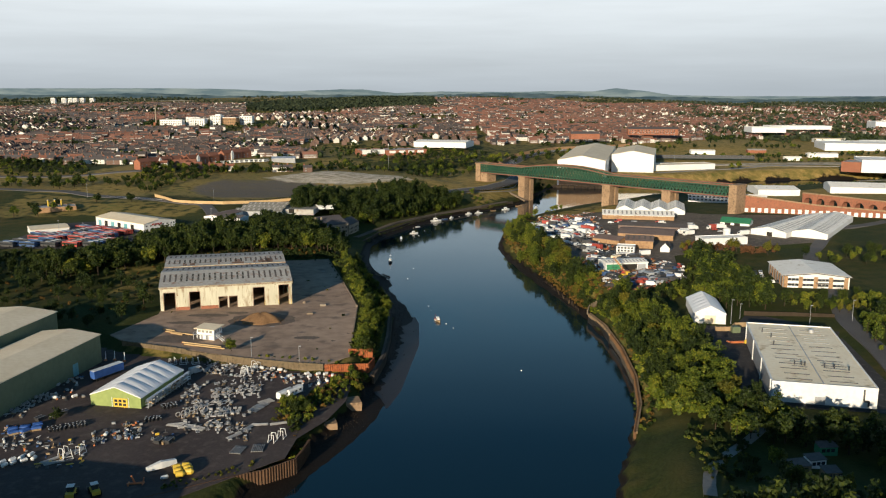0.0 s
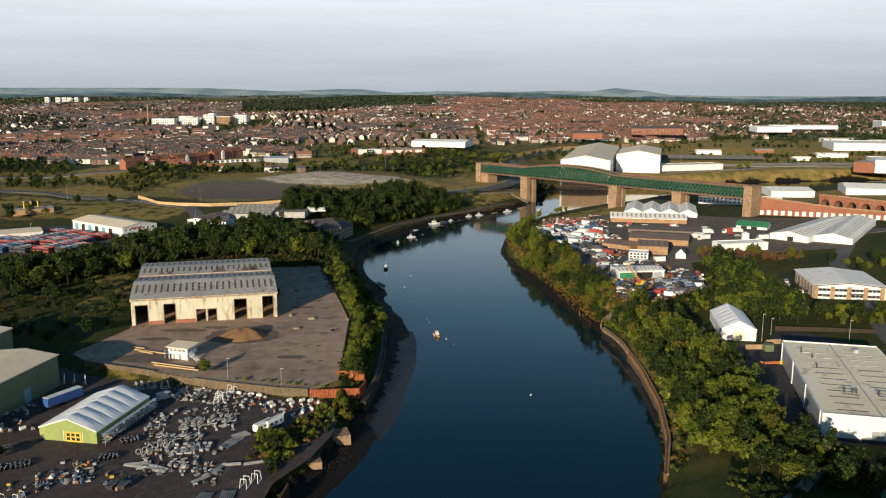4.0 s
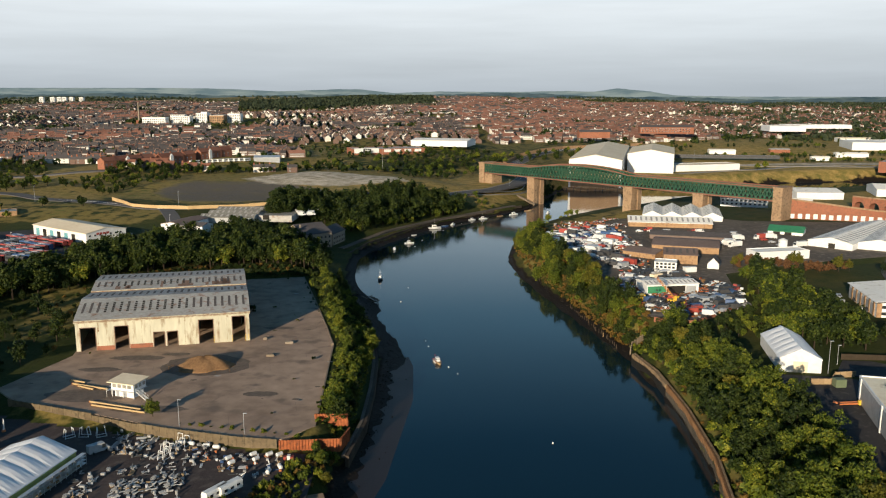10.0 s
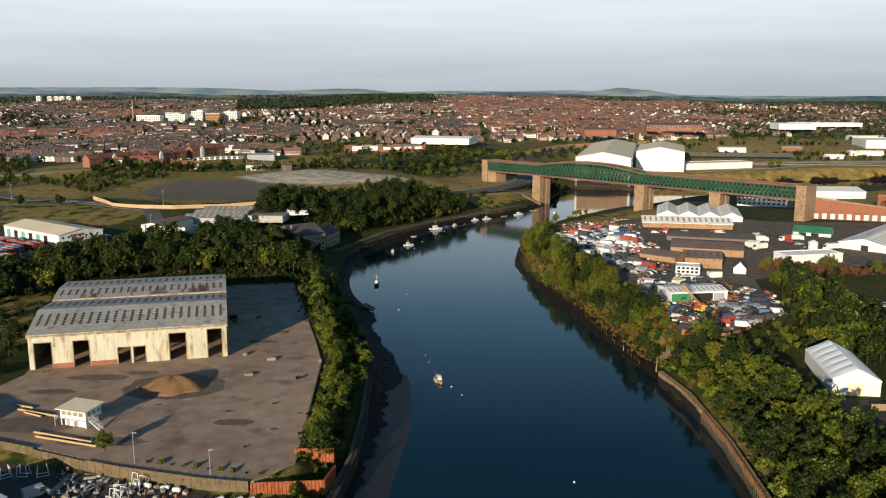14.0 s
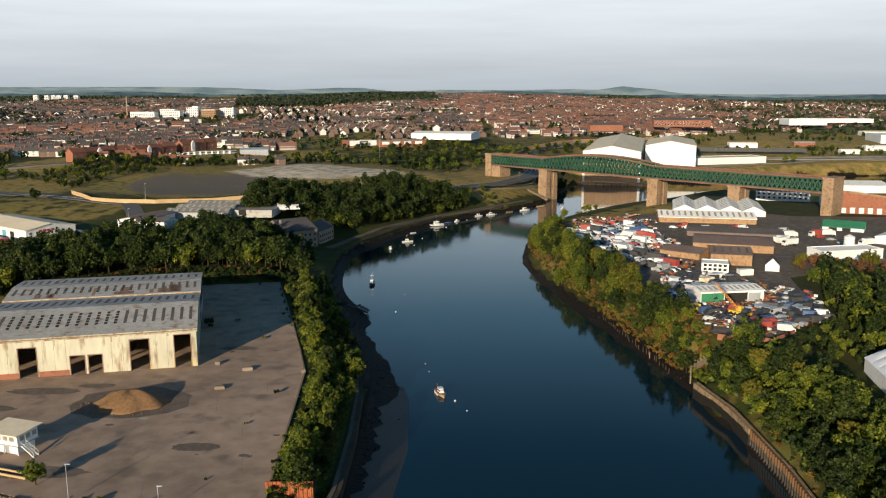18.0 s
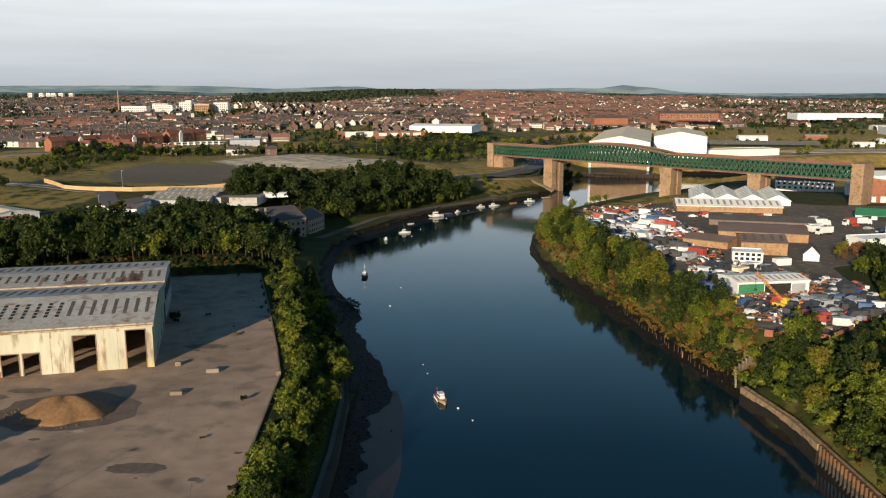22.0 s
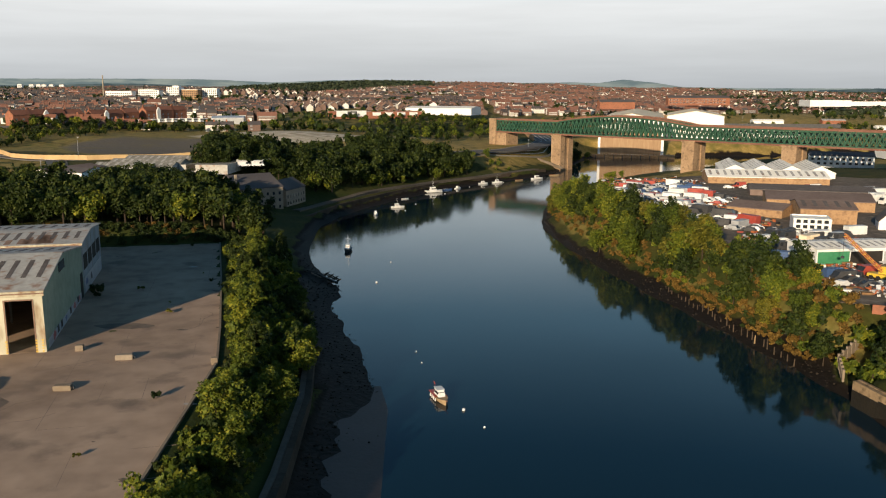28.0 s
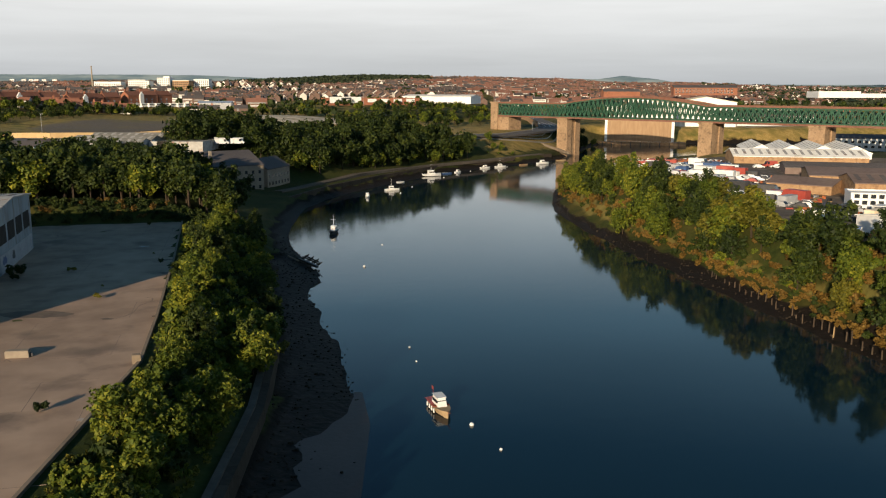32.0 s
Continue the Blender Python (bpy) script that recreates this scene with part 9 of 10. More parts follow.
# ---- storage yard ----
class Stock:
    """Kinds of goods in the storage yard, built once and copied."""

    def __init__(self):
        self.first = {}

    def put(self, kind, x, y, turn):
        m = Matrix.Translation((x, y, 5.04)) @ Matrix.Rotation(turn, 4, "Z")
        if kind in self.first:
            return copy_thing(self.first[kind], m)
        if kind == "chain":
            t = thing("chain_heap", "heap of dull galvanised mooring chain", "chain", m, "goods in the storage yard")
            k = Kit()
            for i in range(14):
                a = i * 2.4
                k.tube((0.9 * math.cos(a) * (i % 4) / 3, 0.6 * math.sin(a) * (i % 4) / 3, 0.15 + 0.05 * i), (0.9 * math.cos(a) * (i % 4) / 3 + 0.7, 0.6 * math.sin(a) * (i % 4) / 3 + 0.3, 0.2 + 0.05 * i), 0.13, 0.13, 6)
            tagged(part("chain", k, GALV, t), kind="stuff")
        elif kind == "anchor":
            t = thing("anchor", "grey steel ship's anchor lying flat", "anchor", m, "goods in the storage yard")
            part("shank", Kit().bar((-1.3, 0, 0.25), (1.0, 0, 0.3), 0.25, 0.22), GALV, t)
            part("crown", Kit().bar((-1.3, -0.9, 0.25), (-1.3, 0.9, 0.25), 0.35, 0.35), GALV, t)
            for s in (-1, 1):
                part("fluke", Kit().loft([[(-1.3, s * 0.45, 0.1), (-1.3, s * 1.05, 0.1), (-1.3, s * 1.05, 0.45), (-1.3, s * 0.45, 0.45)], [(0.0, s * 0.7, 0.75), (0.0, s * 0.8, 0.75), (0.0, s * 0.8, 0.82), (0.0, s * 0.7, 0.82)]]), GALV, t)
            part("shackle", Kit().tube((1.0, -0.2, 0.3), (1.35, 0.2, 0.3), 0.09, 0.09, 6), DARK_STEEL, t)
        elif kind == "ring":
            t = thing("steel_ring", "upright grey steel ring casting", "casting", m, "goods in the storage yard")
            k = Kit()
            pts = [(0, 0.7 * math.cos(a), 0.75 + 0.7 * math.sin(a)) for a in [2 * math.pi * i / 14 for i in range(14)]]
            for p, q in zip(pts, pts[1:] + pts[:1]):
                k.tube(p, q, 0.13, 0.13, 6)
            part("ring", k, GALV, t)
            part("foot", Kit().box(-0.5, 0.5, -0.4, 0.4, 0, 0.12), TIMBER, t)
        elif kind == "pallet":
            t = thing("loaded_pallet", "timber pallet loaded with pale metal fittings", "pallet", m, "goods in the storage yard")
            k = Kit()
            for i in range(5):
                k.box(-0.6, 0.6, -0.6 + i * 0.27, -0.44 + i * 0.27, 0.1, 0.14)
            for s in (-0.5, 0, 0.5):
                k.box(-0.6, 0.6, s - 0.05, s + 0.05, 0, 0.1)
            part("deck", k, TIMBER, t)
            part("load", Kit().box(-0.5, 0.1, -0.5, 0.5, 0.14, 0.75).box(0.12, 0.5, -0.4, 0.45, 0.14, 0.55), GALV, t)
        elif kind == "pipes":
            t = thing("pipe_bundle", "bundle of long pale steel pipes", "pipes", m, "goods in the storage yard")
            for i in range(5):
                part("pipe", Kit().tube((-2.6, -0.6 + i * 0.3, 0.15), (2.6 - 0.2 * (i % 2), -0.6 + i * 0.3, 0.15), 0.10, 0.10, 7), GALV, t)
            for i in range(3):
                part("pipe", Kit().tube((-2.4, -0.4 + i * 0.32, 0.42), (2.5, -0.4 + i * 0.32, 0.38), 0.10, 0.10, 7), GALV, t)
        elif kind == "drum":
            t = thing("steel_drum", "black steel drum with pale lid", "drum", m, "black drums in rows")
            part("shell", Kit().tube((0, 0, 0), (0, 0, 0.85), 0.3, 0.3, 10), BLACK, t)
            part("lid", Kit().tube((0, 0, 0.85), (0, 0, 0.89), 0.26, 0.26, 10), GREY_PAINT, t)
        elif kind == "tank":
            t = thing("white_float", "large white cylindrical float tank", "tank", m, "white float tanks")
            part("shell", Kit().tube((-0.8, 0, 0.62), (0.8, 0, 0.62), 0.52, 0.52, 14), WHITE_PAINT, t)
            for s in (-1, 1):
                part("end_cap", Kit().tube((s * 0.8, 0, 0.62), (s * 1.02, 0, 0.62), 0.50, 0.22, 14), WHITE_PAINT, t)
                part("cradle", Kit().box(s * 0.55 - 0.1, s * 0.55 + 0.1, -0.45, 0.45, 0, 0.2), TIMBER, t)
        elif kind == "frame":
            t = thing("trestle", "white tubular steel trestle standing on the asphalt", "trestle", m, "steel trestles in the yard")
            for s in (-1, 1):
                part("leg", Kit().bar((-1.3, s * 0.9, 0), (-0.9, s * 0.7, 2.4), 0.14), WHITE_PAINT, t)
                part("leg", Kit().bar((1.3, s * 0.9, 0), (0.9, s * 0.7, 2.4), 0.14), WHITE_PAINT, t)
                part("rail", Kit().bar((-1.3, s * 0.9, 0.1), (1.3, s * 0.9, 0.1), 0.14), WHITE_PAINT, t)
            part("beam", Kit().bar((-0.9, -0.7, 2.4), (-0.9, 0.7, 2.4), 0.14).bar((0.9, -0.7, 2.4), (0.9, 0.7, 2.4), 0.14), WHITE_PAINT, t)
        elif kind == "rack":
            t = thing("steel_rack", "low grey steel rack of beams", "rack", m, "goods in the storage yard")
            for i in range(7):
                part("beam", Kit().bar((-2.4, -1.5 + i * 0.5, 0.35), (2.4, -1.5 + i * 0.5, 0.35), 0.16, 0.2), GALV, t)
            for x0 in (-2, 2):
                part("bearer", Kit().bar((x0, -1.7, 0.12), (x0, 1.7, 0.12), 0.2, 0.24), DARK_STEEL, t)
        elif kind == "yellow_buoy":
            t = thing("yellow_float", "large yellow navigation float on its side", "float", m, "yellow floats")
            part("float", Kit().tube((-0.9, 0, 0.85), (0.9, 0, 0.85), 0.85, 0.85, 12), YELLOW, t)
            part("cone", Kit().tube((0.9, 0, 0.85), (1.5, 0, 0.85), 0.85, 0.35, 12), YELLOW, t)
        elif kind == "skip":
            t = thing("waste_skip", "dark open waste skip", "skip", m, "skips in the yard")
            part("tub", Kit().loft([[(-1.0, -0.8, 0), (1.0, -0.8, 0), (1.0, 0.8, 0), (-1.0, 0.8, 0)], [(-1.5, -0.9, 1.3), (1.5, -0.9, 1.3), (1.5, 0.9, 1.3), (-1.5, 0.9, 1.3)]]), DARK_STEEL, t)
            part("rim", Kit().bar((-1.5, -0.9, 1.3), (1.5, -0.9, 1.3), 0.12).bar((-1.5, 0.9, 1.3), (1.5, 0.9, 1.3), 0.12), GALV, t)
        elif kind == "crate":
            t = thing("covered_crate", "crate under a blue tarpaulin", "crate", m, "blue covered crates")
            part("box", Kit().box(-1.3, 1.3, -0.9, 0.9, 0, 1.1), TIMBER, t)
            part("tarpaulin", Kit().loft([[(-1.4, -1.0, 0.6), (1.4, -1.0, 0.6), (1.4, 1.0, 0.6), (-1.4, 1.0, 0.6)], [(-1.35, -0.95, 1.15), (1.35, -0.95, 1.15), (1.35, 0.95, 1.15), (-1.35, 0.95, 1.15)], [(-0.8, -0.4, 1.3), (0.8, -0.4, 1.3), (0.8, 0.4, 1.3), (-0.8, 0.4, 1.3)]]), TARP, t)
        elif kind == "loader":
            t = thing("wheel_loader", "yellow wheel loader with white cab roof", "loader", m, "parked loaders")
            part("chassis", Kit().box(-2.2, 1.4, -1.0, 1.0, 0.7, 1.7), YELLOW, t)
            part("cab", Kit().loft([[(-0.9, -0.8, 1.7), (0.8, -0.8, 1.7), (0.8, 0.8, 1.7), (-0.9, 0.8, 1.7)], [(-0.8, -0.75, 3.0), (0.6, -0.75, 3.0), (0.6, 0.75, 3.0), (-0.8, 0.75, 3.0)]]), GLASS, t)
            part("cab_roof", Kit().box(-0.95, 0.8, -0.9, 0.9, 3.0, 3.15), WHITE_PAINT, t)
            part("bucket", Kit().loft([[(x0, y0, z0) for x0, z0 in ((2.6, 0.1), (3.6, 0.1), (3.3, 1.1), (2.6, 1.2))] for y0 in (-1.3, 1.3)]), DARK_STEEL, t)
            part("lift_arm", Kit().bar((0.8, -0.6, 1.5), (2.8, -0.6, 0.7), 0.2).bar((0.8, 0.6, 1.5), (2.8, 0.6, 0.7), 0.2), YELLOW, t)
            for sx in (-1.3, 1.3):
                for sy in (-1.05, 1.05):
                    part("wheel", Kit().tube((sx, sy - 0.25, 0.7), (sx, sy + 0.25, 0.7), 0.7, 0.7, 12), BLACK, t)
        self.first[kind] = t
        return t


stock = Stock()


def row(kind, a, b, gap, turn=0.0, seed=0, wide=1, across=2.0):
    rng = random.Random(seed)
    d = Vector((b[0] - a[0], b[1] - a[1]))
    n = max(1, int(d.length / gap))
    side = Vector((-d.y, d.x)).normalized()
    for w in range(wide):
        for i in range(n):
            p = Vector(a) + d * ((i + 0.5) / n) + side * (w - (wide - 1) / 2) * across + Vector((rng.uniform(-0.3, 0.3), rng.uniform(-0.3, 0.3)))
            k = kind if isinstance(kind, str) else rng.choice(kind)
            stock.put(k, p.x, p.y, math.atan2(d.y, d.x) + turn + rng.gauss(0, 0.25))


row(["chain", "anchor", "pallet"], (-86.8, 257.0), (-81.9, 273.1), 2.0, 0, 1)
row(["chain", "pipes", "anchor"], (-87.2, 282.5), (-84.6, 296.4), 2.6, 0, 2)
row(["pipes", "pallet", "anchor"], (-81.6, 281.3), (-76.7, 295.4), 2.4, 0, 3, 2, 2.4)
row(["pallet", "frame", "anchor"], (-72.5, 278.9), (-68.2, 291.5), 2.4, 0, 4, 2, 2.2)
row(["pallet", "chain"], (-63.9, 276.5), (-61.5, 288.4), 2.2, 0, 5)
row(["anchor", "pallet", "chain", "anchor"], (-78.5, 261.5), (-62.5, 268.0), 2.6, 0, 6, 3, 2.6)
row(["ring"], (-82.5, 241.5), (-76.5, 249.5), 1.5, 1.57, 7, 2, 2.4)
row(["chain", "anchor", "pallet"], (-76.5, 245.5), (-64.0, 247.0), 1.6, 1.57, 8, 3, 2.4)
row(["anchor", "chain"], (-80.3, 251.5), (-69, 254.5), 1.9, 0, 9, 2, 2.2)
row(["pipes"], (-83.5, 236.8), (-72.0, 232.6), 4.0, 0, 10, 2, 1.6)
row(["chain", "pallet", "anchor"], (-72.5, 236.8), (-67.0, 234.5), 1.9, 0, 11, 2, 2.2)
row(["rack", "chain"], (-62.9, 240.5), (-57.2, 256.0), 3.0, 0, 12)
row(["pipes", "chain"], (-62.5, 226.0), (-57.8, 236.0), 3.0, 0, 13)
row(["pipes"], (-58.5, 235.5), (-48.0, 237.2), 5.0, 0, 14)
row(["rack"], (-61.5, 217.6), (-49.5, 219.0), 4.6, 0.9, 15)
row(["frame"], (-50.5, 222.5), (-46.8, 228.0), 3.0, 0.4, 16)
row(["drum"], (-91.0, 249.6), (-86.1, 252.4), 0.95, 0, 17, 4, 1.0)
row(["drum"], (-92.6, 239.4), (-87.4, 240.6), 0.95, 0, 18, 3, 1.0)
row(["drum"], (-119.0, 231.4), (-109.0, 236.6), 1.05, 0, 19, 3, 1.3)
row(["tank", "tank", "chain"], (-55.5, 276.8), (-47.0, 280.5), 2.6, 0.5, 20, 2, 2.6)
row(["tank", "chain"], (-47.0, 267.0), (-39.5, 275.5), 3.2, 0.6, 21)
row(["tank"], (-46.5, 281.5), (-41.0, 280.5), 2.0, 1.2, 22)
row(["yellow_buoy"], (-71.5, 206.8), (-68.0, 201.6), 1.9, 1.2, 23, 2, 2.5)
row(["tank"], (-121, 207.5), (-113.5, 214.0), 2.2, 0.6, 24, 2, 2.6)
row(["crate"], (-130.0, 229.4), (-121.5, 234.4), 3.0, 0, 25, 2, 2.6)
row(["loader"], (-96.5, 190.6), (-85.0, 192.2), 5.2, 1.9, 26)
row(["skip"], (-84.0, 222.8), (-78.5, 223.4), 2.6, 1.2, 27)
row(["pallet", "drum", "chain"], (-96.5, 226.4), (-89.5, 229.6), 1.6, 0, 28, 3, 1.8)
row(["tank", "anchor"], (-102.2, 223.6), (-99.0, 230.0), 2.4, 0.3, 29)
row(["pipes", "frame"], (-109.0, 209.4), (-102.0, 218.0), 3.2, 0, 30, 2, 2.6)
row(["chain", "pallet", "anchor"], (-138.5, 246), (-131, 262), 2.2, 0.4, 31, 3, 2.4)
row(["pallet", "chain"], (-137.0, 268.0), (-129.5, 276.0), 2.2, 0, 32, 2, 2.4)
row(["tank", "tank", "pallet"], (-130.5, 257.5), (-118.5, 259.5), 2.8, 0.4, 33)
row(["frame"], (-103.0, 292.5), (-91.0, 294.0), 3.6, 0.2, 34)
row(["pallet", "tank"], (-70.5, 288.5), (-56.0, 284.5), 2.4, 0, 35)
row(["crate", "skip", "pallet"], (-126.0, 238.0), (-119.0, 246.0), 2.8, 0.3, 36)


def stacked_goods():
    """Fittings, beams, crates and drums strewn in the rows of the yard, past counting."""
    rng = random.Random(77)
    by_quay = [((-78, 229.5), (-62.6, 229.5), (-69.9, 258.4), (-87, 258.4), 230, "steel"), ((-76.5, 258.4), (-59.4, 258.4), (-62.9, 274.7), (-81, 274.7), 150, "steel"),
           ((-86.7, 254.9), (-80, 254.9), (-84, 272.4), (-90.5, 272.4), 50, "steel"), ((-86.1, 279.4), (-74, 279.3), (-77.5, 296), (-90, 296), 110, "steel"),
           ((-72, 275.3), (-63, 275.2), (-66.8, 290), (-75.5, 290), 60, "steel"), ((-63.6, 275.2), (-56, 275.2), (-59, 287), (-67, 288), 45, "mixed"),
           ((-63.2, 223.9), (-55.5, 223.8), (-58.4, 236.7), (-66.5, 236.7), 45, "steel")]
    by_shed = [((-97.6, 224.3), (-87.4, 224.3), (-92.6, 238.9), (-103.5, 238.9), 80, "mixed"), ((-101.4, 220), (-95.9, 220), (-100.9, 232.4), (-106.7, 232.4), 34, "mixed"),
               ((-84.6, 221.5), (-76.5, 221.5), (-79.4, 230.7), (-87.8, 230.7), 30, "dark"), ((-138.9, 242.6), (-131.4, 242.5), (-136.5, 257), (-143, 257), 60, "steel"),
               ((-132, 257), (-122.8, 256.9), (-129, 280.6), (-133, 280.6), 50, "mixed"), ((-114, 206.4), (-96.2, 206.4), (-105.2, 227.5), (-124.6, 227.5), 100, "dark"),
               ((-55.5, 269.6), (-39, 269.6), (-41, 281), (-58, 284), 80, "mixed"), ((-125.4, 217.1), (-117.4, 217), (-126.3, 235), (-134.9, 235), 70, "mixed")]
    areas = by_quay + by_shed
    mats = [GALV, GREY_PAINT, WHITE_PAINT, TIMBER, DARK_STEEL, ORANGE, YELLOW, BLUE]
    mix = {"steel": (0, 0, 0, 0, 1, 3, 4, 4), "mixed": (0, 0, 1, 2, 3, 4, 4, 5, 7), "dark": (4, 4, 4, 1, 0, 6, 3, 7)}
    kits = [Kit() for _ in mats]
    for a, b, c, d, n, sort in areas:
        for _ in range(int(n * 0.7)):
            u, v = rng.random(), rng.random()
            lanes = max(2, round(math.dist(a, b) / 3.0))
            u = (int(u * lanes) + 0.5 + rng.gauss(0, 0.17)) / lanes
            x = (a[0] * (1 - u) + b[0] * u) * (1 - v) + (d[0] * (1 - u) + c[0] * u) * v
            y = (a[1] * (1 - u) + b[1] * u) * (1 - v) + (d[1] * (1 - u) + c[1] * u) * v
            k = kits[rng.choice(mix[sort])]
            turn, shape = rng.choice((0.3, 1.87)) + rng.gauss(0, 0.18), rng.random()
            e = Vector((math.cos(turn), math.sin(turn), 0))
            p = Vector((x, y, 5.04))
            if shape < 0.4:
                L, h = rng.uniform(0.4, 1.2), rng.uniform(0.2, 0.65)
                k.obox(x, y, 5.03, 5.03 + h, L, rng.uniform(0.3, 0.75), turn)
            elif shape < 0.75:
                L, r = rng.uniform(0.8, 2.6), rng.uniform(0.06, 0.16)
                for i in range(rng.randint(1, 4)):
                    o = Vector((-e.y, e.x, 0)) * i * r * 2.3 + Vector((0, 0, r))
                    k.tube(p - e * L / 2 + o, p + e * L / 2 + o, r, r, 6)
            elif shape < 0.9:
                L = rng.uniform(0.6, 1.4)
                k.bar(p - e * L / 2 + Vector((0, 0, 0.1)), p + e * L / 2 + Vector((0, 0, rng.uniform(0.4, 1.3))), 0.18)
                k.bar(p + Vector((-e.y, e.x, 0.2)) * 0.6, p - Vector((-e.y, e.x, -0.2)) * 0.6, 0.2)
            else:
                k.tube(p, p + Vector((0, 0, rng.uniform(0.5, 1.0))), 0.35, 0.35, 9)
    me = bpy.data.meshes.new("stacked_goods")
    v, f, m = [], [], []
    for i, k in enumerate(kits):
        f += [tuple(len(v) + j for j in q) for q in k.f]
        m += [i] * len(k.f)
        v += k.v
        me.materials.append(mats[i])
    me.from_pydata(v, [], f)
    me.polygons.foreach_set("material_index", np.array(m))
    tagged(new("stacked_goods", me), "rows of small galvanised fittings, beams and crates on the asphalt", "yard goods", kind="stuff")


stacked_goods()


def yard_specials():
    t = thing("box_trailer", "long blue trailer with white roof", "trailer", Matrix.Translation((-120, 279.5, 5.04)) @ Matrix.Rotation(1.05, 4, "Z"))
    part("body", Kit().box(-6.2, 6.2, -1.25, 1.25, 1.1, 3.8), TARP, t)
    part("roof", Kit().box(-6.2, 6.2, -1.25, 1.25, 3.8, 3.9), WHITE_PAINT, t)
    part("chassis", Kit().box(-6.0, 6.0, -0.9, 0.9, 0.8, 1.1), DARK_STEEL, t)
    for sx in (-5, -3.9, -2.8):
        for sy in (-1.0, 1.0):
            part("wheel", Kit().tube((sx, sy - 0.15, 0.5), (sx, sy + 0.15, 0.5), 0.5, 0.5, 10), BLACK, t)
    for i, (x, y) in enumerate(((-52.6, 259.0), (-50.0, 261.5))):
        t = thing("white_cabin", "white welfare cabin trailer with rounded roof", "cabin", Matrix.Translation((x, y, 5.04)) @ Matrix.Rotation(1.0, 4, "Z"), "pair of white cabins")
        part("body", Kit().loft([[(xx, yy, zz) for yy, zz in ((-1.0, 0.5), (-1.05, 2.2), (-0.7, 2.7), (0.7, 2.7), (1.05, 2.2), (1.0, 0.5))] for xx in (-3.2, 3.2)]), WHITE_PAINT, t)
        for j in range(3):
            part("window", Kit().box(-2.4 + j * 1.9, -1.5 + j * 1.9, -1.08, -1.0, 1.3, 1.9), GLASS, t)
        for sx in (-1, 1):
            part("wheel", Kit().tube((sx * 0.8, -1.0, 0.4), (sx * 0.8, -0.8, 0.4), 0.4, 0.4, 10), BLACK, t)
    t = thing("red_grab", "orange-red dredging grab on the quay", "grab", Matrix.Translation((-79.8, 197.6, 5.04)) @ Matrix.Rotation(0.2, 4, "Z"))
    part("base_beam", Kit().bar((-2.2, 0, 0.25), (2.2, 0, 0.25), 0.4, 0.4).bar((-1.8, -1.0, 0.2), (-1.8, 1.0, 0.2), 0.35).bar((1.8, -1.0, 0.2), (1.8, 1.0, 0.2), 0.35), ORANGE, t)
    part("arm", Kit().bar((-0.2, 0, 0.4), (-1.0, 0, 2.4), 0.35).bar((1.9, 0, 0.4), (2.1, 0, 1.7), 0.3), ORANGE, t)
    t = thing("covered_boat", "long craft under white sheeting on the quay", "boat", Matrix.Translation((-76.4, 207.0, 5.04)) @ Matrix.Rotation(0.72, 4, "Z"))
    part("sheeting", Kit().loft([[(-4.0, -0.6, 0.3), (-4.0, 0.6, 0.3), (-4.0, 0.4, 1.2), (-4.0, -0.4, 1.2)], [(0, -1.3, 0.3), (0, 1.3, 0.3), (0, 0.6, 1.9), (0, -0.6, 1.9)], [(4.2, -0.9, 0.3), (4.2, 0.9, 0.3), (4.2, 0.5, 1.3), (4.2, -0.5, 1.3)]]), WHITE_PAINT, t)
    for sx in (-2.5, 2.5):
        part("cradle", Kit().box(sx - 0.2, sx + 0.2, -1.2, 1.2, 0, 0.3), TIMBER, t)
    stock.put("tank", -73.2, 200.2, 0.6)
    t = thing("red_crate_stack", "red and white stacked crates on the asphalt", "crates", Matrix.Translation((-39.6, 279.0, 5.04)))
    for i in range(3):
        part("crate", Kit().box(-1.2 + i * 0.9, -0.4 + i * 0.9, -0.6, 0.6, 0, 0.9 + 0.3 * (i % 2)), RED if i != 1 else WHITE_PAINT, t)
    for x, y in ((-128.0, 297.5), (-120.5, 296.5), (-124.8, 298)):
        t = thing("marker_post", "white and orange marker post leaning slightly", "marker", Matrix.Translation((x, y, 5.04)))
        part("post", Kit().tube((0, 0, 0), (0.2, 0, 3.6), 0.28, 0.12, 8), WHITE_PAINT, t)
        part("base", Kit().tube((0, 0, 0), (0, 0, 0.6), 0.6, 0.5, 10), ORANGE, t)
    fleet.put("van", "grey", -89.4, 283.7, 5.04, 0.8, "")
    # shelving beside the marquee
    t = thing("storage_rack", "grey steel racking along the marquee", "rack", along((-96.0, 249.0), (-90.8, 276.5), 5.04)[0])
    for i in range(15):
        part("upright", Kit().box(i * 2 - 0.05, i * 2 + 0.05, -1.6, -1.5, 0, 3.0), STEEL, t)
    for z in (0.5, 1.4, 2.3, 3.0):
        part("shelf", Kit().box(0, 28, -1.6, -0.5, z, z + 0.07), STEEL, t)
    rng = random.Random(2)
    for i in range(34):
        x0 = rng.uniform(0.5, 26)
        z0 = rng.choice((0.57, 1.47, 2.37))
        part("goods", Kit().box(x0, x0 + rng.uniform(0.5, 1.4), -1.45, -0.7, z0, z0 + rng.uniform(0.3, 0.7)), rng.choice((TIMBER, STEEL, GREY_PAINT)), t)


yard_specials()


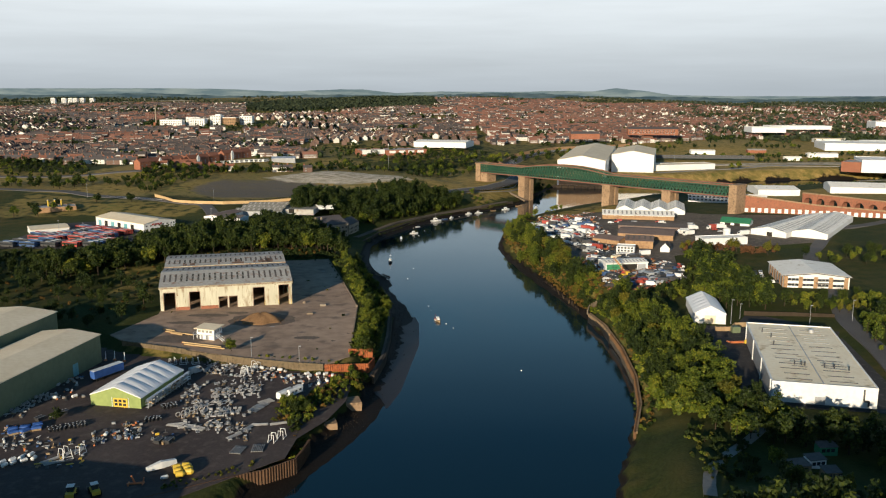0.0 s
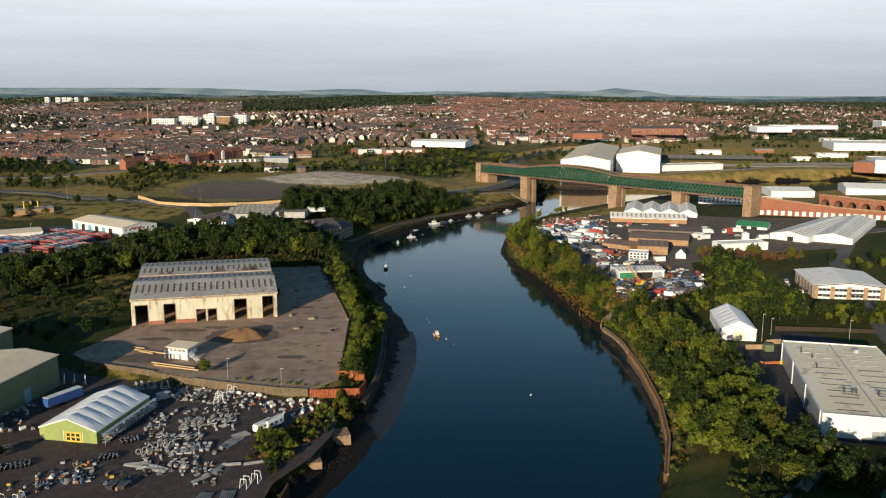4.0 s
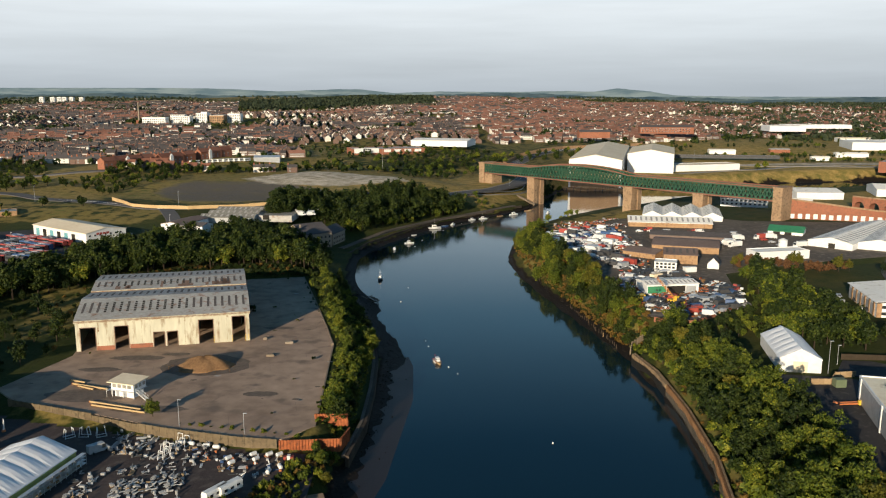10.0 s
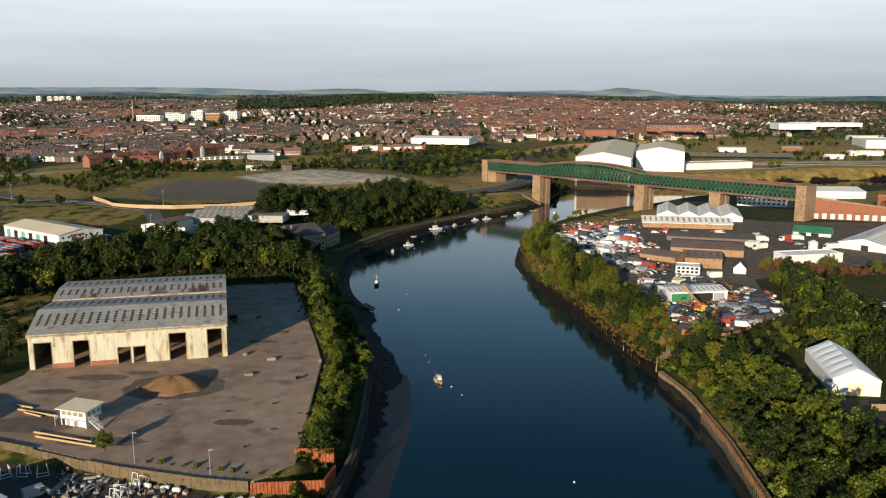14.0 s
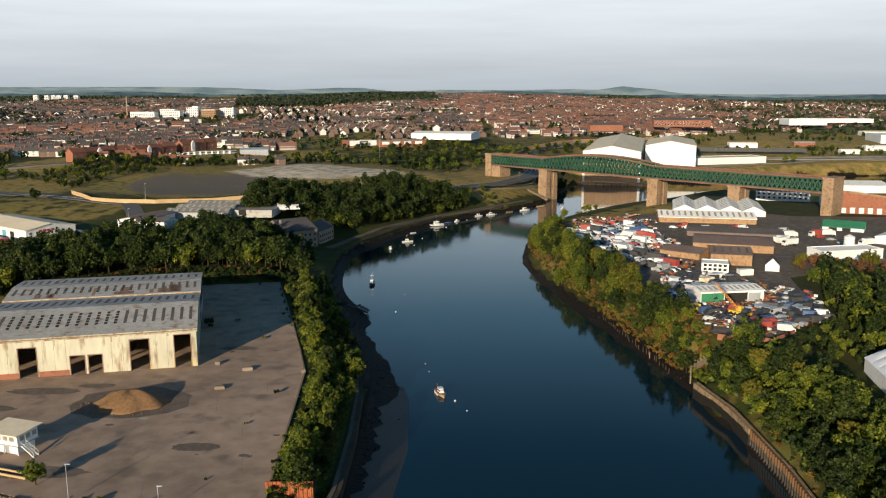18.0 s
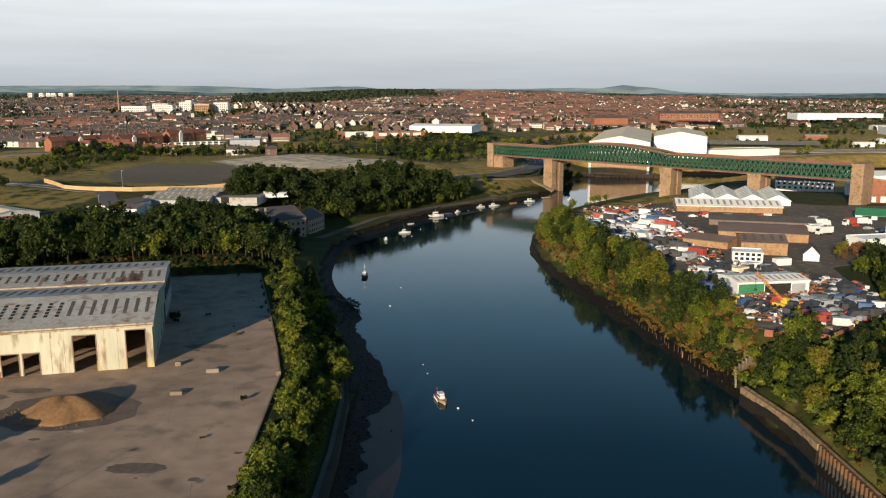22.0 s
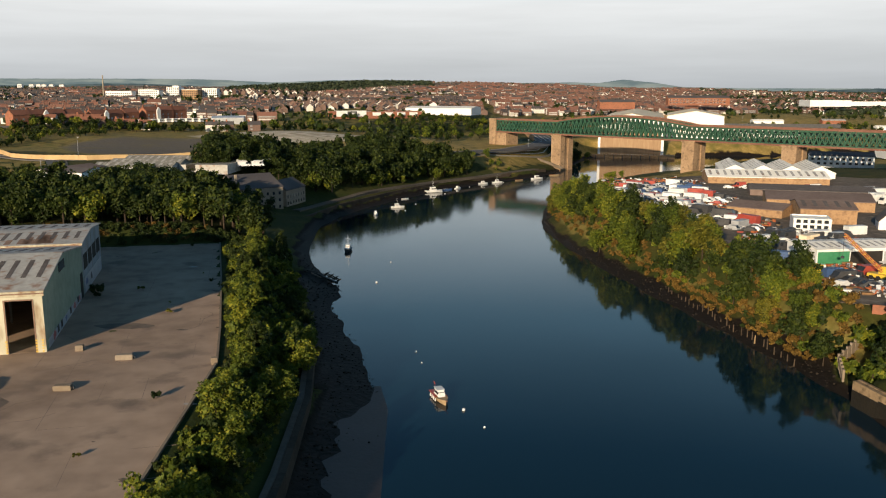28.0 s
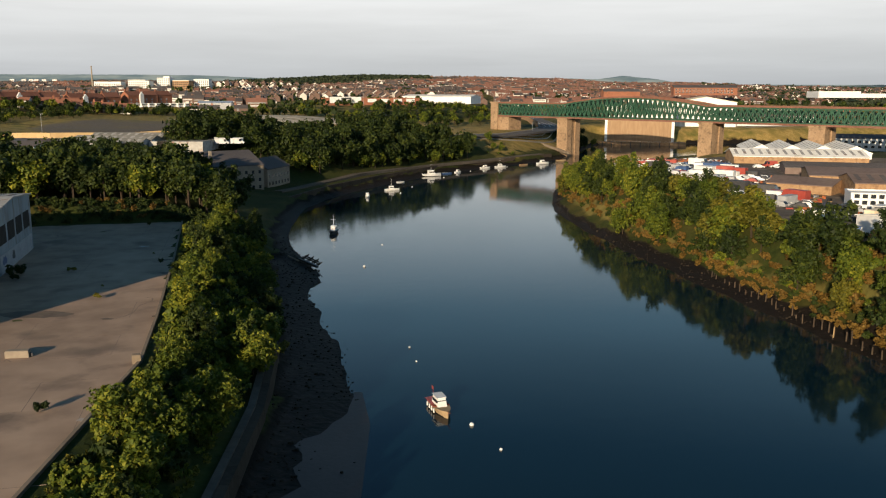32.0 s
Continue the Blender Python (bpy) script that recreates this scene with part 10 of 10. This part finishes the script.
def marquee_ribs(name_p, p, q, depth, z0, h, r, n):
    """Raised scallops of fabric between the frames of a marquee."""
    m, L = along(p, q, z0)
    t = name_p
    for i in range(n):
        y0, y1 = depth * i / n, depth * (i + 1) / n
        for s in (0, 1):
            xa, xb = (-0.25, L / 2) if s == 0 else (L + 0.25, L / 2)
            za, zb = h - 0.05, r
            rings = []
            for u in (0, 0.25, 0.5, 0.75, 1):
                y = y0 + (y1 - y0) * u
                lift = 0.32 + 0.35 * math.sin(math.pi * u)
                rings.append([(xa, y, za + 0.30), (xa + (xb - xa) * 0.5, y, (za + zb) / 2 + lift), (xb, y, zb + lift * 0.9), (xb, y, zb + 0.29), (xa, y, za + 0.28)])
            part("fabric_panel", Kit().loft(rings), MEMBRANE, t, smooth=False)


marquee_ribs(marquee_1, (-114.6, 252.6), (-97.0, 249.2), 27.6, 5.03, 3.47, 6.57, 6)
marquee_ribs(marquee_2, (106.0, 334.0), (118.6, 332.0), 27.0, 9.1, 4.3, 7.5, 6)

for i in range(3):
    for z in (0.5, 1.7):
        part("door_pane", Kit().box(8.6 + i * 1.5, 9.6 + i * 1.5, -0.12, -0.085, z, z + 0.85), GLASS, marquee_1)
part("panel_joint", Kit().box(7.6, 7.75, -0.09, -0.01, 0, 3.3), WHITE_PAINT, marquee_1)
part("panel_joint", Kit().box(13.5, 13.65, -0.09, -0.01, 0, 3.3), WHITE_PAINT, marquee_1)
# ---- warehouse and office details ----
m, L = along((102.5, 242.8), (131.9, 235.7), 9.23)
t = wh
for i in range(12):
    y = 4 + i * 5.2
    for x0, x1 in ((4.5, 12.5), (17.5, 25.5)):
        part("rooflight", Kit().box(x0 + 0.4 * (i % 2), x1, y, y + 0.35, 7.2, 7.33), DARK_ROOF if i < 8 else GREY_ROOF, t)
part("roof_ridge", Kit().box(L / 2 - 0.15, L / 2 + 0.15, 0.5, 67, 7.2, 7.4), GREY_PAINT, t)
for x, y in ((9.5, 19), (11.6, 18.8), (12.6, 18.6), (18.6, 18.5), (21.4, 17.8), (25.6, 16.5), (6, 40), (6.5, 50), (4.2, 56)):
    part("vent_stub", Kit().tube((x, y, 7.2), (x, y, 8.7), 0.22, 0.22, 8), DARK_STEEL, t)
part("roof_fan", Kit().tube((22, 60, 7.2), (22, 60, 8.4), 1.0, 0.8, 12), GREY_PAINT, t)
for x0, x1 in ((8.5, 13), (18, 25)):
    part("pipe_run", Kit().bar((x0, 22, 7.5), (x1, 21, 7.5), 0.12).bar((x0, 17, 7.5), (x1, 16.2, 7.5), 0.12), DARK_STEEL, t)
for i in range(4):
    part("pilaster", Kit().box(-0.35, -0.07, 2 + i * 21, 2.8 + i * 21, 0, 7.4), WHITE_PAINT, t)
for i in range(3):
    part("grey_panel", Kit().box(-0.12, -0.065, 3.2 + i * 21, 22.6 + i * 21, 0.4, 6.6), GREY_PAINT, t)
part("ductwork", Kit().bar((26.4, -0.3, 3.4), (26.4, -0.3, 6.9), 0.4).bar((26.4, -0.3, 3.2), (27.8, -0.3, 3.2), 0.45).bar((27.8, -0.3, 1.6), (27.8, -0.3, 3.4), 0.45), DARK_STEEL, t)

m, L = along((168.0, 394.0), (198.0, 389.0), 10.3)
t = office
for i in range(5):
    part("brick_pier", Kit().box(i * 7.0, i * 7.0 + 1.8, -0.35, -0.01, 0, 5.6), TAN_BRICK, t)
for i in range(4):
    for z in (0.9, 3.5):
        part("window_band", Kit().box(1.9 + i * 7.0, 6.9 + i * 7.0, -0.12, -0.005, z, z + 1.2), GLASS, t)
for i in range(6):
    part("side_pier", Kit().box(-0.3, -0.01, 2 + i * 5.2, 3.4 + i * 5.2, 0, 5.6), TAN_BRICK, t)
    part("side_bay", Kit().box(-0.12, -0.005, 3.5 + i * 5.2, 7.1 + i * 5.2, 0.2, 4.4), GREY_PAINT, t)
part("canopy", Kit().box(15, 21, -2.0, -0.36, 2.6, 2.85), DARK_STEEL, t)
for x0, x1, z0, z1 in ((-0.85, L / 2, 5.92, 7.6), (L / 2, L + 0.85, 7.6, 5.92)):
    part("verge", roof_slab(Kit(), (x0, -0.92, z0 + 0.16), (x1, -0.92, z1 + 0.16), (x1, -0.805, z1 + 0.16), (x0, -0.805, z0 + 0.16), 0.42), DARK_STEEL, t, "dark metal roof verge")
for i in range(4):
    for x in (3.6, 5.3):
        part("mullion", Kit().box(x + i * 7.0 - 0.06, x + i * 7.0 + 0.06, -0.16, -0.121, 0.9, 4.7), WHITE_PAINT, t)
t = thing("red_lorry_tank", "orange-red machine and yellow tank on the lot", "machine", Matrix.Translation((115, 305.5, 9.24)) @ Matrix.Rotation(0.1, 4, "Z"))
part("frame", Kit().bar((-4, -0.6, 0.5), (4, -0.6, 0.5), 0.4).bar((-4, 0.6, 0.5), (4, 0.6, 0.5), 0.4), ORANGE, t)
part("tank", Kit().box(1.5, 4.0, -1.3, -0.7, 0.2, 1.6), YELLOW, t)
part("arm", Kit().bar((-4, 0, 0.6), (-5.0, 0.6, 0.9), 0.5).bar((4, 0.4, 0.7), (5, 1.0, 1.2), 0.5), ORANGE, t)
container(118.5, 320.0, 9.24, 0.05, OLIVE_CLAD, "olive green", "on the lot", 3.2)
wall_run("lot_fence", "tan timber fence panels round the lot", "fence", [(111, 322), (117, 322), (121, 328), (128, 329)], 9.23, 1.8, 0.1, 2.0, TIMBER, "fence_panel", 0.12)
wall_run("lot_fence", "dark mesh fence along the lot", "fence", [(131, 345), (150, 343), (168, 340)], 9.2, 2.2, 0.08, 2.4, BARK, "fence_panel", 0.1)

# allotment huts below the wood
for x, y, turn, L, W, H, mat, label in ((103, 206.5, 0.1, 5, 3, 2.4, GREEN_PAINT, "green allotment shed with pale roof edge"), (95.6, 196.8, 0.2, 4.5, 3, 2.4, WHITE_PAINT, "white framed greenhouse hut"), (88.8, 191, 0.2, 5, 3.4, 2.3, TIMBER, "weathered timber allotment shed"), (96, 189, 0.1, 4, 3, 2.2, TIMBER, "patched timber allotment shed")):
    z = ground(x, y)
    t = thing("allotment_shed", label, "shed", Matrix.Translation((x, y, z)) @ Matrix.Rotation(turn, 4, "Z"))
    part("wall", Kit().box(-L / 2, L / 2, -W / 2, W / 2, -1.5, H), mat, t)
    part("roof", roof_slab(Kit(), (-L / 2 - 0.2, -W / 2 - 0.2, H + 0.1), (L / 2 + 0.2, -W / 2 - 0.2, H + 0.1), (L / 2 + 0.2, W / 2 + 0.2, H + 0.6), (-L / 2 - 0.2, W / 2 + 0.2, H + 0.6), 0.12), DARK_ROOF, t)
    for i in range(3):
        part("window", Kit().box(-L / 2 + 0.5 + i * 1.3, -L / 2 + 1.5 + i * 1.3, -W / 2 - 0.05, -W / 2 + 0.02, 1.0, 1.9), GLASS, t)
# dark sign and white panels on the retail store
m, L = along((-98.0, 1003.0), (-20.0, 1030.0), 28.4)
t = store
part("white_panel", Kit().box(-0.4, 28, -0.4, -0.01, 2.0, 7.4), WHITE_PAINT, t)
part("dark_sign", Kit().box(10, 19, -0.6, -0.42, 2.4, 6.8), DARK_STEEL, t)
part("sign_emblem", Kit().box(12, 17, -0.66, -0.61, 4.0, 5.4), WHITE_PAINT, t)
for i in range(4):
    part("white_panel", Kit().box(34 + i * 12, 42 + i * 12, -0.25, -0.01, 2.6, 5.6), WHITE_PAINT, t)
# red sign bars on the depot's end wall
DL = along((-238.0, 556.0), (-193.5, 523.5), 0)[1]
for i in range(4):
    part("sign_bar", Kit().box(DL + 0.004, DL + 0.12, 6 + i * 2.0, 7.5 + i * 2.0, 4.2, 5.3), RED, depot, "red sign bar")
# small windows and a chimney on the stone houses
for t, L, top in ((house_1, 18.6, 9.4), (house_2, 18.7, 7.0)):
    for i in range(int(L / 2.6)):
        for z in (0.9, 3.6, 6.4):
            if z + 1.6 < top:
                part("window", Kit().box(1.0 + i * 2.6, 1.9 + i * 2.6, -0.06, 0.04, z, z + 1.2), GLASS, t)
    for i in range(4):
        part("side_window", Kit().box(L - 0.04, L + 0.06, 1.5 + i * 3.0, 2.4 + i * 3.0, 1.2, 2.5), GLASS, t)
    part("chimney", Kit().box(0.6, 1.5, 6.0, 6.8, top, top + 5.4), STONE, t)
